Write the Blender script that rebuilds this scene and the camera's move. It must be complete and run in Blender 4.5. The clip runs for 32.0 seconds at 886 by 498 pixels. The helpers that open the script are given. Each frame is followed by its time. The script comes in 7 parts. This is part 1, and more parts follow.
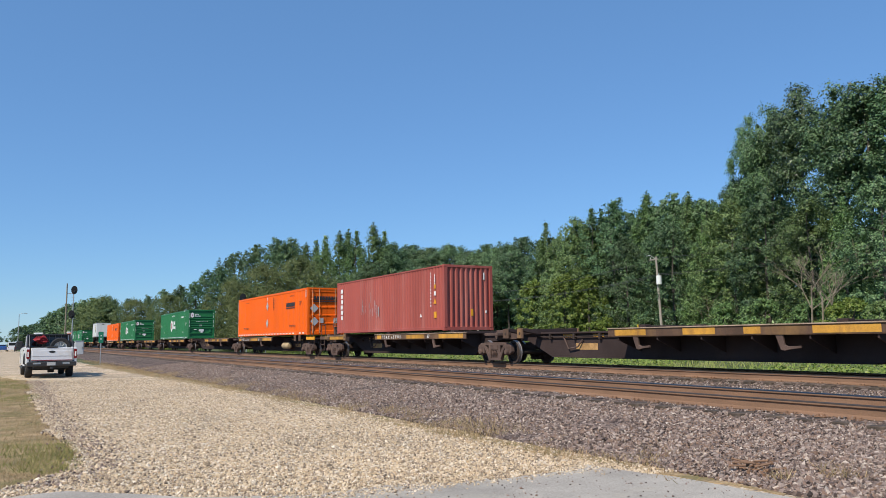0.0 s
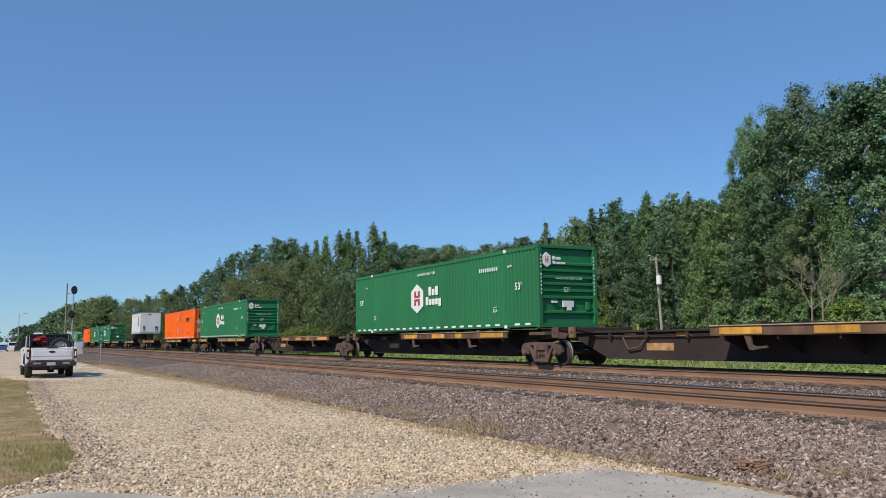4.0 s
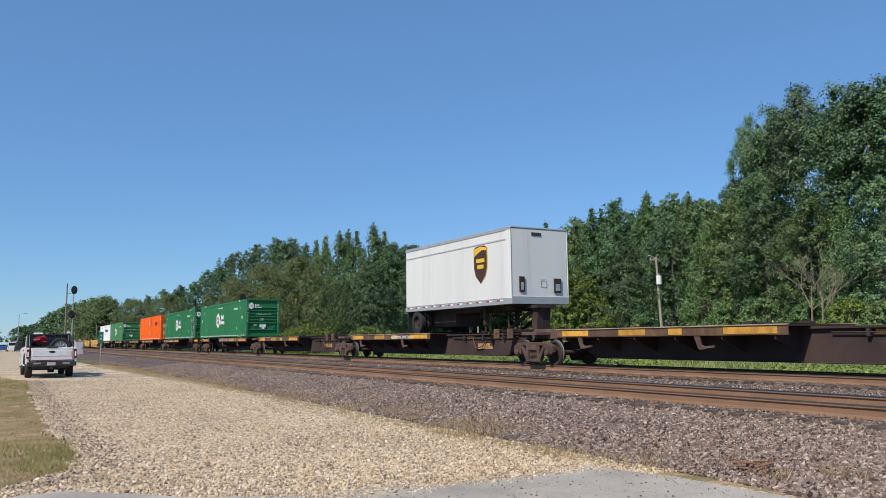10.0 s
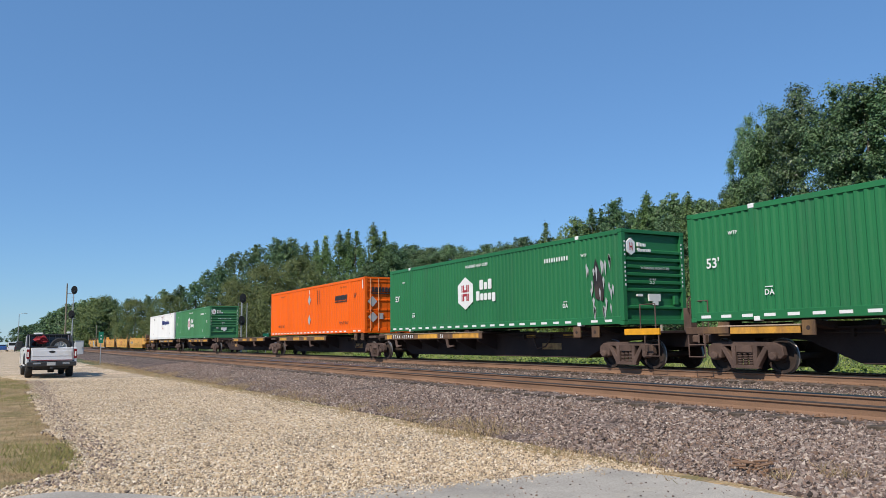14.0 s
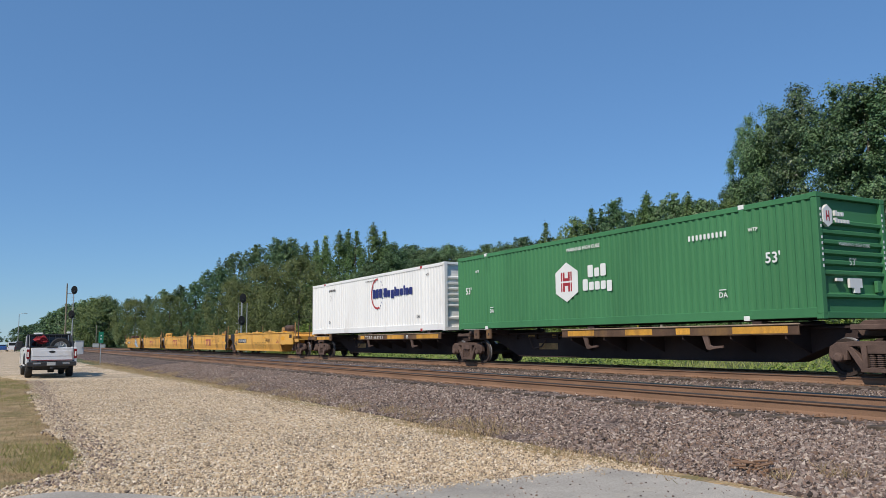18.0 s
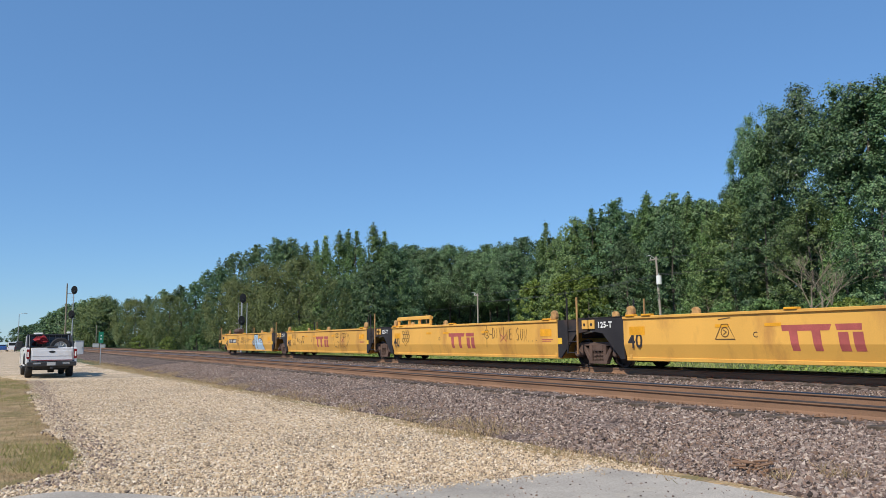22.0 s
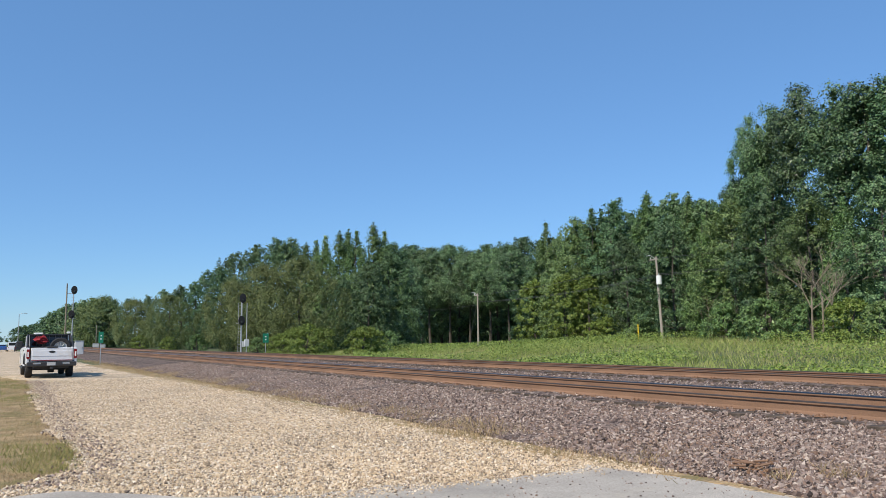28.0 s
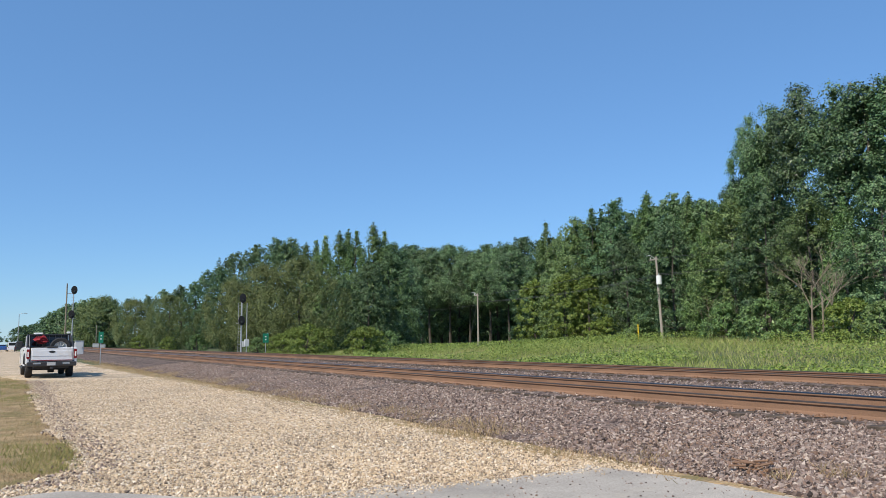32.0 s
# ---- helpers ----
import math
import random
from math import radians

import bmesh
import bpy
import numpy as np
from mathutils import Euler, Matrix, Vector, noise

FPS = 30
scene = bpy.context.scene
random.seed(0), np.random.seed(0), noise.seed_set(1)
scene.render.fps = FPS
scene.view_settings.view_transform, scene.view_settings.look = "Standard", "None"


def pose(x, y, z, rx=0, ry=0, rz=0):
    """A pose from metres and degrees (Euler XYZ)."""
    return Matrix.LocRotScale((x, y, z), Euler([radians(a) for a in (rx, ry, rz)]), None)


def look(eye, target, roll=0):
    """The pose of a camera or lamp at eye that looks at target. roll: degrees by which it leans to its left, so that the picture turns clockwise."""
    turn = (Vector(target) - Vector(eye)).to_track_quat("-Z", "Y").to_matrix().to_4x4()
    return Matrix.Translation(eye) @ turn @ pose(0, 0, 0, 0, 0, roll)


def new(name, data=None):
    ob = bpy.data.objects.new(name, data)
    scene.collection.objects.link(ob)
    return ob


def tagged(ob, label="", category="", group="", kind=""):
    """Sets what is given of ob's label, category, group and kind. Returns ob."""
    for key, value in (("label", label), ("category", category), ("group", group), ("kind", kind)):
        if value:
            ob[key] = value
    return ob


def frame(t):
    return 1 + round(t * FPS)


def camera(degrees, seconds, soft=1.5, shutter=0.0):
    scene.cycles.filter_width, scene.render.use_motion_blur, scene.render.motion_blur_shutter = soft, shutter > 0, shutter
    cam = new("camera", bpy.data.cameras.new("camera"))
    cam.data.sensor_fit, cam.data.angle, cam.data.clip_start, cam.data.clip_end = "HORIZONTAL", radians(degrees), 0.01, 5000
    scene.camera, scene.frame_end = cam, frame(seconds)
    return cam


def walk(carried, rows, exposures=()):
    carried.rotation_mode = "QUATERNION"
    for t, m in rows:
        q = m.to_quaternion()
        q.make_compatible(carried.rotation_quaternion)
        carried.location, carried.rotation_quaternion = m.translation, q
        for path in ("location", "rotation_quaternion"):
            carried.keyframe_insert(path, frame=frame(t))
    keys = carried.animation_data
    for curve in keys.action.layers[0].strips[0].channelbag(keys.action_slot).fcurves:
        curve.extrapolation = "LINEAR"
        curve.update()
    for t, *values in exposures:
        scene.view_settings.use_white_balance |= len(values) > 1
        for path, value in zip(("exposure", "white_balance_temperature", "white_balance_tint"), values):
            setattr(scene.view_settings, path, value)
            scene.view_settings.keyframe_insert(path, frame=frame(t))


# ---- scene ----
# World: x along the railway (the train runs towards +x), y across it away from the camera, z up, the gravel lot at 0.
EYE = Vector((0.0, 0.0, 1.5))
WAY = Vector((-0.86647, 0.48569, 0.11544))
cam = camera(59.44, 32.0, 0.85)
walk(cam, [(0.0, look(EYE, EYE + WAY * 10, -0.676)), (32.0, look(EYE, EYE + WAY * 10, -0.676))], 
     [(0.0, -0.07), (1.0, -0.12), (2.0, -0.25), (3.0, -0.32), (3.5, -0.28), (6.0, -0.05), (7.0, -0.17), (8.0, -0.32), (9.0, -0.38), (10.0, -0.16), (11.0, -0.28), (12.0, -0.07), (13.0, -0.05), (14.0, -0.15), (16.5, -0.3), (17.0, -0.26),
     (18.0, -0.32), (19.0, -0.42), (20.0, -0.38), (21.0, -0.16), (22.0, -0.12), (25.0, -0.1), (28.0, 0.0), (32.0, 0.0)])

# ---- daylight ----
SUN_ELEVATION, SUN_FROM = radians(45), Vector((0.40, -0.92, 0.0)).normalized()
world = bpy.data.worlds.new("sky")
scene.world = world
world.use_nodes = True
wn = world.node_tree.nodes
sky = wn.new("ShaderNodeTexSky")
sky.sky_type, sky.sun_disc = "NISHITA", False
sky.sun_elevation = SUN_ELEVATION
sky.sun_rotation = math.atan2(SUN_FROM.x, SUN_FROM.y)
sky.altitude, sky.air_density, sky.dust_density, sky.ozone_density = 100, 1.0, 0.0, 2.0
tint = wn.new("ShaderNodeMix")
tint.data_type, tint.blend_type = "RGBA", "MULTIPLY"
tint.inputs[0].default_value, tint.inputs[7].default_value = 1.0, (0.74, 1.0, 1.27, 1)
world.node_tree.links.new(sky.outputs[0], tint.inputs[6])
haze = wn.new("ShaderNodeMix")
haze.data_type = "RGBA"
haze.inputs[0].default_value, haze.inputs[7].default_value = 0.48, (1.20, 2.68, 5.25, 1)
world.node_tree.links.new(tint.outputs[2], haze.inputs[6])
world.node_tree.links.new(haze.outputs[2], wn["Background"].inputs[0])
wn["Background"].inputs[1].default_value = 0.125
sun_way = SUN_FROM * math.cos(SUN_ELEVATION) + Vector((0, 0, math.sin(SUN_ELEVATION)))
sun = new("sun", bpy.data.lights.new("sun", "SUN"))
sun.data.energy, sun.data.angle, sun.data.color = 4.8, radians(0.53), (1.0, 0.915, 0.79)
sun.matrix_world = look(sun_way * 100, (0, 0, 0))

# ---- tools ----
RAIL_TOP, TRACK_NEAR, TRACK_FAR, SPEED = 0.576, 10.65, 17.23, 15.242
rnd = random.Random(4)


class Geo:
    """Collects faces of one mesh."""

    def __init__(self):
        self.v, self.f = [], []

    def add(self, verts, faces):
        n = len(self.v)
        self.v += [tuple(p) for p in verts]
        self.f += [tuple(i + n for i in q) for q in faces]
        return self

    def box(self, x0, x1, y0, y1, z0, z1):
        return self.add([(x, y, z) for x in (x0, x1) for y in (y0, y1) for z in (z0, z1)],
                        [(0, 1, 3, 2), (4, 6, 7, 5), (0, 4, 5, 1), (2, 3, 7, 6), (0, 2, 6, 4), (1, 5, 7, 3)])

    def prism(self, poly, a, b, axis="y"):
        """A polygon of (x, z) drawn out along y (axis x: (y, z) along x; axis z: (x, y) along z)."""
        n = len(poly)
        at = {"y": lambda p, w: (p[0], w, p[1]), "x": lambda p, w: (w, p[0], p[1]), "z": lambda p, w: (p[0], p[1], w)}[axis]
        return self.add([at(p, a) for p in poly] + [at(p, b) for p in poly],
                        [tuple(range(n)), tuple(range(2 * n - 1, n - 1, -1))] + [(i, (i + 1) % n, n + (i + 1) % n, n + i) for i in range(n)])

    def rod(self, p0, p1, r0, r1=None, n=10):
        p0, p1 = Vector(p0), Vector(p1)
        r1 = r0 if r1 is None else r1
        q = (p1 - p0).to_track_quat("Z", "Y")
        ring = [Vector((math.cos(2 * math.pi * i / n), math.sin(2 * math.pi * i / n), 0)) for i in range(n)]
        return self.add([p0 + q @ (w * r0) for w in ring] + [p1 + q @ (w * r1) for w in ring],
                        [tuple(range(n - 1, -1, -1)), tuple(range(n, 2 * n))] + [(i, (i + 1) % n, n + (i + 1) % n, n + i) for i in range(n)])

    def tube(self, pts, r, n=6):
        for a, b in zip(pts, pts[1:]):
            self.rod(a, b, r, r, n)
        return self

    def lathe(self, prof, centre, axis="y", n=24):
        """A profile of (radius, along) turned about an axis through centre."""
        c, m, k = Vector(centre), len(prof), n
        pts = []
        for i in range(k):
            a = 2 * math.pi * i / k
            for r, w in prof:
                u, t = r * math.cos(a), r * math.sin(a)
                pts.append(c + (Vector((u, w, t)) if axis == "y" else Vector((w, u, t)) if axis == "x" else Vector((u, t, w))))
        return self.add(pts, [(i * m + j, i * m + j + 1, (i + 1) % k * m + j + 1, (i + 1) % k * m + j) for i in range(k) for j in range(m - 1)])

    def mesh(self, name, mat, bevel=0.0, smooth=False):
        me = bpy.data.meshes.new(name)
        me.from_pydata(self.v, [], self.f)
        bm = bmesh.new()
        bm.from_mesh(me)
        bmesh.ops.recalc_face_normals(bm, faces=bm.faces)
        if bevel:
            bmesh.ops.bevel(bm, geom=[e for e in bm.edges if len(e.link_faces) == 2 and e.calc_face_angle(0) > 0.6], offset=bevel, segments=1,
                            affect="EDGES", clamp_overlap=True)
        bm.to_mesh(me)
        bm.free()
        me.materials.append(mat)
        if smooth:
            me.shade_smooth()
            me.set_sharp_from_angle(angle=0.7)
        return me


def part(name, geo, mat, parent=None, label="", bevel=0.0, smooth=False, at=None):
    """Links a Geo (or a mesh) as one object under its parent."""
    me = geo.mesh(name, mat, bevel, smooth) if isinstance(geo, Geo) else geo
    ob = new(name, me)
    ob.parent = parent
    if at is not None:
        ob.matrix_basis = at
    return tagged(ob, label)


def thing(name, label, category, at=None, group="", kind=""):
    ob = new(name)
    ob.empty_display_size = 0.2
    if at is not None:
        ob.matrix_basis = at
    return tagged(ob, label, category, group, kind)


def arrays(name, verts, faces, mat):
    """A mesh straight from arrays of points and of equal faces."""
    verts, faces = np.asarray(verts, np.float32), np.asarray(faces, np.int32)
    me = bpy.data.meshes.new(name)
    me.vertices.add(len(verts))
    me.vertices.foreach_set("co", verts.ravel())
    me.loops.add(faces.size)
    me.loops.foreach_set("vertex_index", faces.ravel())
    me.polygons.add(len(faces))
    me.polygons.foreach_set("loop_start", np.arange(len(faces), dtype=np.int32) * faces.shape[1])
    me.update(calc_edges=True)
    me.validate()
    me.shade_flat()
    me.materials.append(mat)
    return me


FONT = {}


def text_mesh(body, size, mat, bold=0.0, wide=1.0):
    key = (body, size, mat.name, bold, wide)
    if key not in FONT:
        cu = bpy.data.curves.new("writing", "FONT")
        cu.body, cu.size, cu.align_x, cu.resolution_u, cu.offset, cu.space_character = body, size, "LEFT", 2, bold, wide
        ob = bpy.data.objects.new("writing", cu)
        scene.collection.objects.link(ob)
        dg = bpy.context.evaluated_depsgraph_get()
        me = bpy.data.meshes.new_from_object(ob.evaluated_get(dg))
        bpy.data.objects.remove(ob)
        me.materials.clear()
        me.materials.append(mat)
        FONT[key] = me
    return FONT[key]


# Poses that turn flat lettering to face the camera's side (-y) or the train's head (+x).
def facing_side(x, y, z):
    return pose(x, y, z, 90, 0, 0)


def facing_head(x, y, z):
    return pose(x, y, z, 90, 0, 90)


# ---- materials ----
def paint(name, colour, rough=0.6, metal=0.0, var=0.12, scale=1.5, bump=0.15, grain=60.0, dirt=None, dirt_amount=0.35, dirt_scale=0.7, stretch=(1, 1, 1), each=0.0, relief=0.01, gloss=0.5):
    """Base colour with broad stains and fine grain, in metres of the object's own space."""
    m = bpy.data.materials.new(name)
    m.use_nodes = True
    nt = m.node_tree
    N, Lk = nt.nodes, nt.links.new
    b = N["Principled BSDF"]
    tc, mp = N.new("ShaderNodeTexCoord"), N.new("ShaderNodeMapping")
    mp.inputs["Scale"].default_value = stretch
    Lk(tc.outputs["Object"], mp.inputs[0])
    n1, n2 = N.new("ShaderNodeTexNoise"), N.new("ShaderNodeTexNoise")
    n1.inputs["Scale"].default_value, n1.inputs["Detail"].default_value = scale, 5
    n2.inputs["Scale"].default_value, n2.inputs["Detail"].default_value = grain, 3
    Lk(mp.outputs[0], n1.inputs[0])
    Lk(tc.outputs["Object"], n2.inputs[0])
    c1 = N.new("ShaderNodeValToRGB")
    c1.color_ramp.elements[0].position, c1.color_ramp.elements[1].position = 0.3, 0.7
    c1.color_ramp.elements[0].color = (*[c * (1 - var) for c in colour], 1)
    c1.color_ramp.elements[1].color = (*[min(1, c * (1 + var)) for c in colour], 1)
    Lk(n1.outputs[0], c1.inputs[0])
    out = c1.outputs[0]
    g = N.new("ShaderNodeMix")
    g.data_type, g.blend_type = "RGBA", "MULTIPLY"
    gr = N.new("ShaderNodeMapRange")
    gr.inputs["From Min"].default_value, gr.inputs["From Max"].default_value = 0.3, 0.7
    gr.inputs["To Min"].default_value, gr.inputs["To Max"].default_value = 1 - var, 1 + var * 0.5
    Lk(n2.outputs[0], gr.inputs[0])
    g.inputs[0].default_value = 1.0
    Lk(out, g.inputs[6])
    Lk(gr.outputs[0], g.inputs[7])
    out = g.outputs[2]
    if dirt:
        n3, r3, mx = N.new("ShaderNodeTexNoise"), N.new("ShaderNodeMapRange"), N.new("ShaderNodeMix")
        n3.inputs["Scale"].default_value, n3.inputs["Detail"].default_value, n3.inputs["Roughness"].default_value = dirt_scale, 8, 0.65
        mp3 = N.new("ShaderNodeMapping")
        mp3.inputs["Scale"].default_value, mp3.inputs["Location"].default_value = stretch, (3.1, 7.7, 1.3)
        Lk(tc.outputs["Object"], mp3.inputs[0])
        Lk(mp3.outputs[0], n3.inputs[0])
        r3.inputs["From Min"].default_value, r3.inputs["From Max"].default_value = 0.62 - 0.3 * dirt_amount, 0.80 - 0.2 * dirt_amount
        Lk(n3.outputs[0], r3.inputs[0])
        mx.data_type = "RGBA"
        mx.inputs[7].default_value = (*dirt, 1)
        Lk(r3.outputs[0], mx.inputs[0])
        Lk(out, mx.inputs[6])
        out = mx.outputs[2]
    if each:
        oi, hs, mr = N.new("ShaderNodeObjectInfo"), N.new("ShaderNodeHueSaturation"), N.new("ShaderNodeMapRange")
        mr.inputs["To Min"].default_value, mr.inputs["To Max"].default_value = 1 - each, 1 + each
        Lk(oi.outputs["Random"], mr.inputs[0])
        Lk(mr.outputs[0], hs.inputs["Value"])
        Lk(out, hs.inputs["Color"])
        out = hs.outputs[0]
    Lk(out, b.inputs["Base Color"])
    b.inputs["Roughness"].default_value, b.inputs["Metallic"].default_value, b.inputs["Specular IOR Level"].default_value = rough, metal, gloss
    if bump:
        bp = N.new("ShaderNodeBump")
        bp.inputs["Strength"].default_value, bp.inputs["Distance"].default_value = bump, relief
        Lk(n2.outputs[0], bp.inputs["Height"])
        Lk(bp.outputs[0], b.inputs["Normal"])
    return m


def pebbled(name, stops, size, patch=0.4, rough=0.95, depth=0.03):
    """Loose stone: each cell of the pattern takes one of the colours, broad patches lighten and darken it."""
    m = bpy.data.materials.new(name)
    m.use_nodes = True
    N, Lk = m.node_tree.nodes, m.node_tree.links.new
    b = N["Principled BSDF"]
    tc, vo, no = N.new("ShaderNodeTexCoord"), N.new("ShaderNodeTexVoronoi"), N.new("ShaderNodeTexNoise")
    vo.inputs["Scale"].default_value, no.inputs["Scale"].default_value, no.inputs["Detail"].default_value = 1 / size, patch, 6
    Lk(tc.outputs["Object"], vo.inputs[0])
    Lk(tc.outputs["Object"], no.inputs[0])
    sp, cr = N.new("ShaderNodeSeparateColor"), N.new("ShaderNodeValToRGB")
    Lk(vo.outputs["Color"], sp.inputs[0])
    Lk(sp.outputs[0], cr.inputs[0])
    el = cr.color_ramp.elements
    while len(el) < len(stops):
        el.new(0.5)
    for i, c in enumerate(stops):
        el[i].position, el[i].color = i / (len(stops) - 1), (*c, 1)
    mr, mx = N.new("ShaderNodeMapRange"), N.new("ShaderNodeMix")
    mr.inputs["From Min"].default_value, mr.inputs["From Max"].default_value = 0.3, 0.7
    mr.inputs["To Min"].default_value, mr.inputs["To Max"].default_value = 0.70, 1.20
    Lk(no.outputs[0], mr.inputs[0])
    mx.data_type, mx.blend_type = "RGBA", "MULTIPLY"
    mx.inputs[0].default_value = 1
    Lk(cr.outputs[0], mx.inputs[6])
    Lk(mr.outputs[0], mx.inputs[7])
    Lk(mx.outputs[2], b.inputs["Base Color"])
    b.inputs["Roughness"].default_value, b.inputs["Specular IOR Level"].default_value = rough, 0.15
    bp = N.new("ShaderNodeBump")
    bp.inputs["Strength"].default_value, bp.inputs["Distance"].default_value, bp.invert = 0.55, depth, True
    Lk(vo.outputs["Distance"], bp.inputs["Height"])
    Lk(bp.outputs[0], b.inputs["Normal"])
    return m


def islands(name, stops, rough=0.8, leaf=0.0, each=0.0, hue=0.0):
    """Each loose piece of a joined mesh (a stone, a blade, a leaf) takes one of the colours. leaf: light that passes through."""
    m = bpy.data.materials.new(name)
    m.use_nodes = True
    N, Lk = m.node_tree.nodes, m.node_tree.links.new
    b = N["Principled BSDF"]
    ge, cr = N.new("ShaderNodeNewGeometry"), N.new("ShaderNodeValToRGB")
    Lk(ge.outputs["Random Per Island"], cr.inputs[0])
    el = cr.color_ramp.elements
    while len(el) < len(stops):
        el.new(0.5)
    for i, c in enumerate(stops):
        el[i].position, el[i].color = i / (len(stops) - 1), (*c, 1)
    out = cr.outputs[0]
    if each:
        oi, hs, mr = N.new("ShaderNodeObjectInfo"), N.new("ShaderNodeHueSaturation"), N.new("ShaderNodeMapRange")
        mr.inputs["To Min"].default_value, mr.inputs["To Max"].default_value = 1 - each, 1 + each
        Lk(oi.outputs["Random"], mr.inputs[0])
        Lk(mr.outputs[0], hs.inputs["Value"])
        if hue:
            sh, wr = N.new("ShaderNodeMapRange"), N.new("ShaderNodeMath")
            wr.operation, wr.inputs[1].default_value = "MULTIPLY", 7.31
            fr = N.new("ShaderNodeMath")
            fr.operation = "FRACT"
            Lk(oi.outputs["Random"], wr.inputs[0])
            Lk(wr.outputs[0], fr.inputs[0])
            sh.inputs["To Min"].default_value, sh.inputs["To Max"].default_value = 0.5 - hue, 0.5 + hue
            Lk(fr.outputs[0], sh.inputs[0])
            Lk(sh.outputs[0], hs.inputs["Hue"])
        Lk(out, hs.inputs["Color"])
        out = hs.outputs[0]
    Lk(out, b.inputs["Base Color"])
    b.inputs["Roughness"].default_value, b.inputs["Specular IOR Level"].default_value = rough, 0.4
    if leaf:
        tr, mx = N.new("ShaderNodeBsdfTranslucent"), N.new("ShaderNodeMixShader")
        Lk(out, tr.inputs[0])
        mx.inputs[0].default_value = leaf
        Lk(b.outputs[0], mx.inputs[1])
        Lk(tr.outputs[0], mx.inputs[2])
        Lk(mx.outputs[0], N["Material Output"].inputs[0])
    return m


TAN = [(0.12, 0.093, 0.073), (0.485, 0.355, 0.218), (0.70, 0.555, 0.375), (0.23, 0.166, 0.114), (0.86, 0.745, 0.585), (0.555, 0.405, 0.248), (0.74, 0.595, 0.415)]
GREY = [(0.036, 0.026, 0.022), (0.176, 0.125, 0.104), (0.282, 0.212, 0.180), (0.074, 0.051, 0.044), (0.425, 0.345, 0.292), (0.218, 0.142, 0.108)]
# Stone colours darkened so the bed reads as shade between the loose stones.
BED_SHADE_GREY = [tuple(c * 0.68 for c in q) for q in GREY]
M_EARTH = paint("dry_verge_earth", (0.40, 0.285, 0.16), 0.95, gloss=0.1, var=0.38, scale=2.2, grain=30, bump=0.8, relief=0.03, dirt=(0.20, 0.18, 0.075), dirt_amount=0.6, dirt_scale=1.3)
M_SOIL = paint("soil", (0.13, 0.13, 0.05), 0.95, var=0.35, scale=0.3, grain=8, bump=0.5, relief=0.05, dirt=(0.05, 0.09, 0.02), dirt_amount=0.8, dirt_scale=0.15)
M_LOT = pebbled("lot_gravel", TAN, 0.034, 0.35)
M_BALLAST = pebbled("ballast", BED_SHADE_GREY, 0.06, 0.5, depth=0.05)
M_STONE_TAN = islands("tan_pebble", TAN, 0.9)
M_STONE_GREY = islands("ballast_stone", GREY + [(0.26, 0.17, 0.12), (0.56, 0.47, 0.39)], 0.9)
M_ASPHALT = paint("asphalt", (0.45, 0.405, 0.345), 0.95, gloss=0.12, var=0.30, scale=0.8, grain=75, bump=0.8, relief=0.006, dirt=(0.50, 0.44, 0.35), dirt_amount=0.3, dirt_scale=1.4)
M_RUST_RAIL = paint("rusty_rail", (0.245, 0.140, 0.083), 0.85, 0.0, var=0.2, scale=3, dirt=(0.15, 0.082, 0.050), dirt_amount=0.3, stretch=(0.3, 1, 1))
M_RAIL_HEAD = paint("worn_rail_head", (0.15, 0.155, 0.17), 0.30, 1.0, var=0.1, scale=6, stretch=(0.1, 4, 1), bump=0.03)
# Matt dark running edge of every rail but the near track's far one.
M_RAIL_SIDE = paint("dark_rail_head", (0.045, 0.034, 0.030), 0.75, 0.0, var=0.2, scale=6, stretch=(0.1, 4, 1), bump=0.03)
M_TIE = paint("creosoted_wood", (0.075, 0.055, 0.04), 0.9, var=0.35, scale=4, stretch=(3, 0.6, 3), dirt=(0.16, 0.12, 0.09), dirt_amount=0.4, each=0.25)
M_BARK = paint("bark", (0.085, 0.072, 0.058), 0.95, var=0.3, scale=3, stretch=(4, 4, 0.6), bump=0.6)
M_DEADWOOD = paint("bare_grey_deadwood", (0.27, 0.225, 0.165), 0.95, var=0.25, scale=3, stretch=(4, 4, 0.6), bump=0.5)
M_GREYWOOD = paint("weathered_pole_wood", (0.34, 0.30, 0.25), 0.9, var=0.2, scale=3, stretch=(6, 6, 0.4))
M_LEAF = islands("leaf", [(0.019, 0.040, 0.015), (0.082, 0.152, 0.058), (0.186, 0.292, 0.126), (0.036, 0.070, 0.027)], 0.44, 0.08, each=0.30, hue=0.016)
M_LEAF_BRIGHT = islands("bright_leaf", [(0.070, 0.116, 0.020), (0.165, 0.235, 0.044), (0.262, 0.318, 0.066), (0.110, 0.168, 0.030)], 0.5, 0.24, each=0.15)
M_LEAF_OLIVE = islands("olive_leaf", [(0.052, 0.078, 0.022), (0.122, 0.160, 0.046), (0.190, 0.222, 0.072), (0.078, 0.108, 0.034)], 0.55, 0.16, each=0.16, hue=0.012)
M_GRASS = islands("green_grass", [(0.20, 0.27, 0.050), (0.315, 0.375, 0.090), (0.430, 0.455, 0.150), (0.250, 0.320, 0.068), (0.520, 0.480, 0.220)], 0.7, 0.3)
M_STRAW = islands("dry_grass", [(0.40, 0.275, 0.140), (0.54, 0.395, 0.215), (0.33, 0.220, 0.105), (0.22, 0.175, 0.075), (0.60, 0.465, 0.280)], 0.8, 0.2)
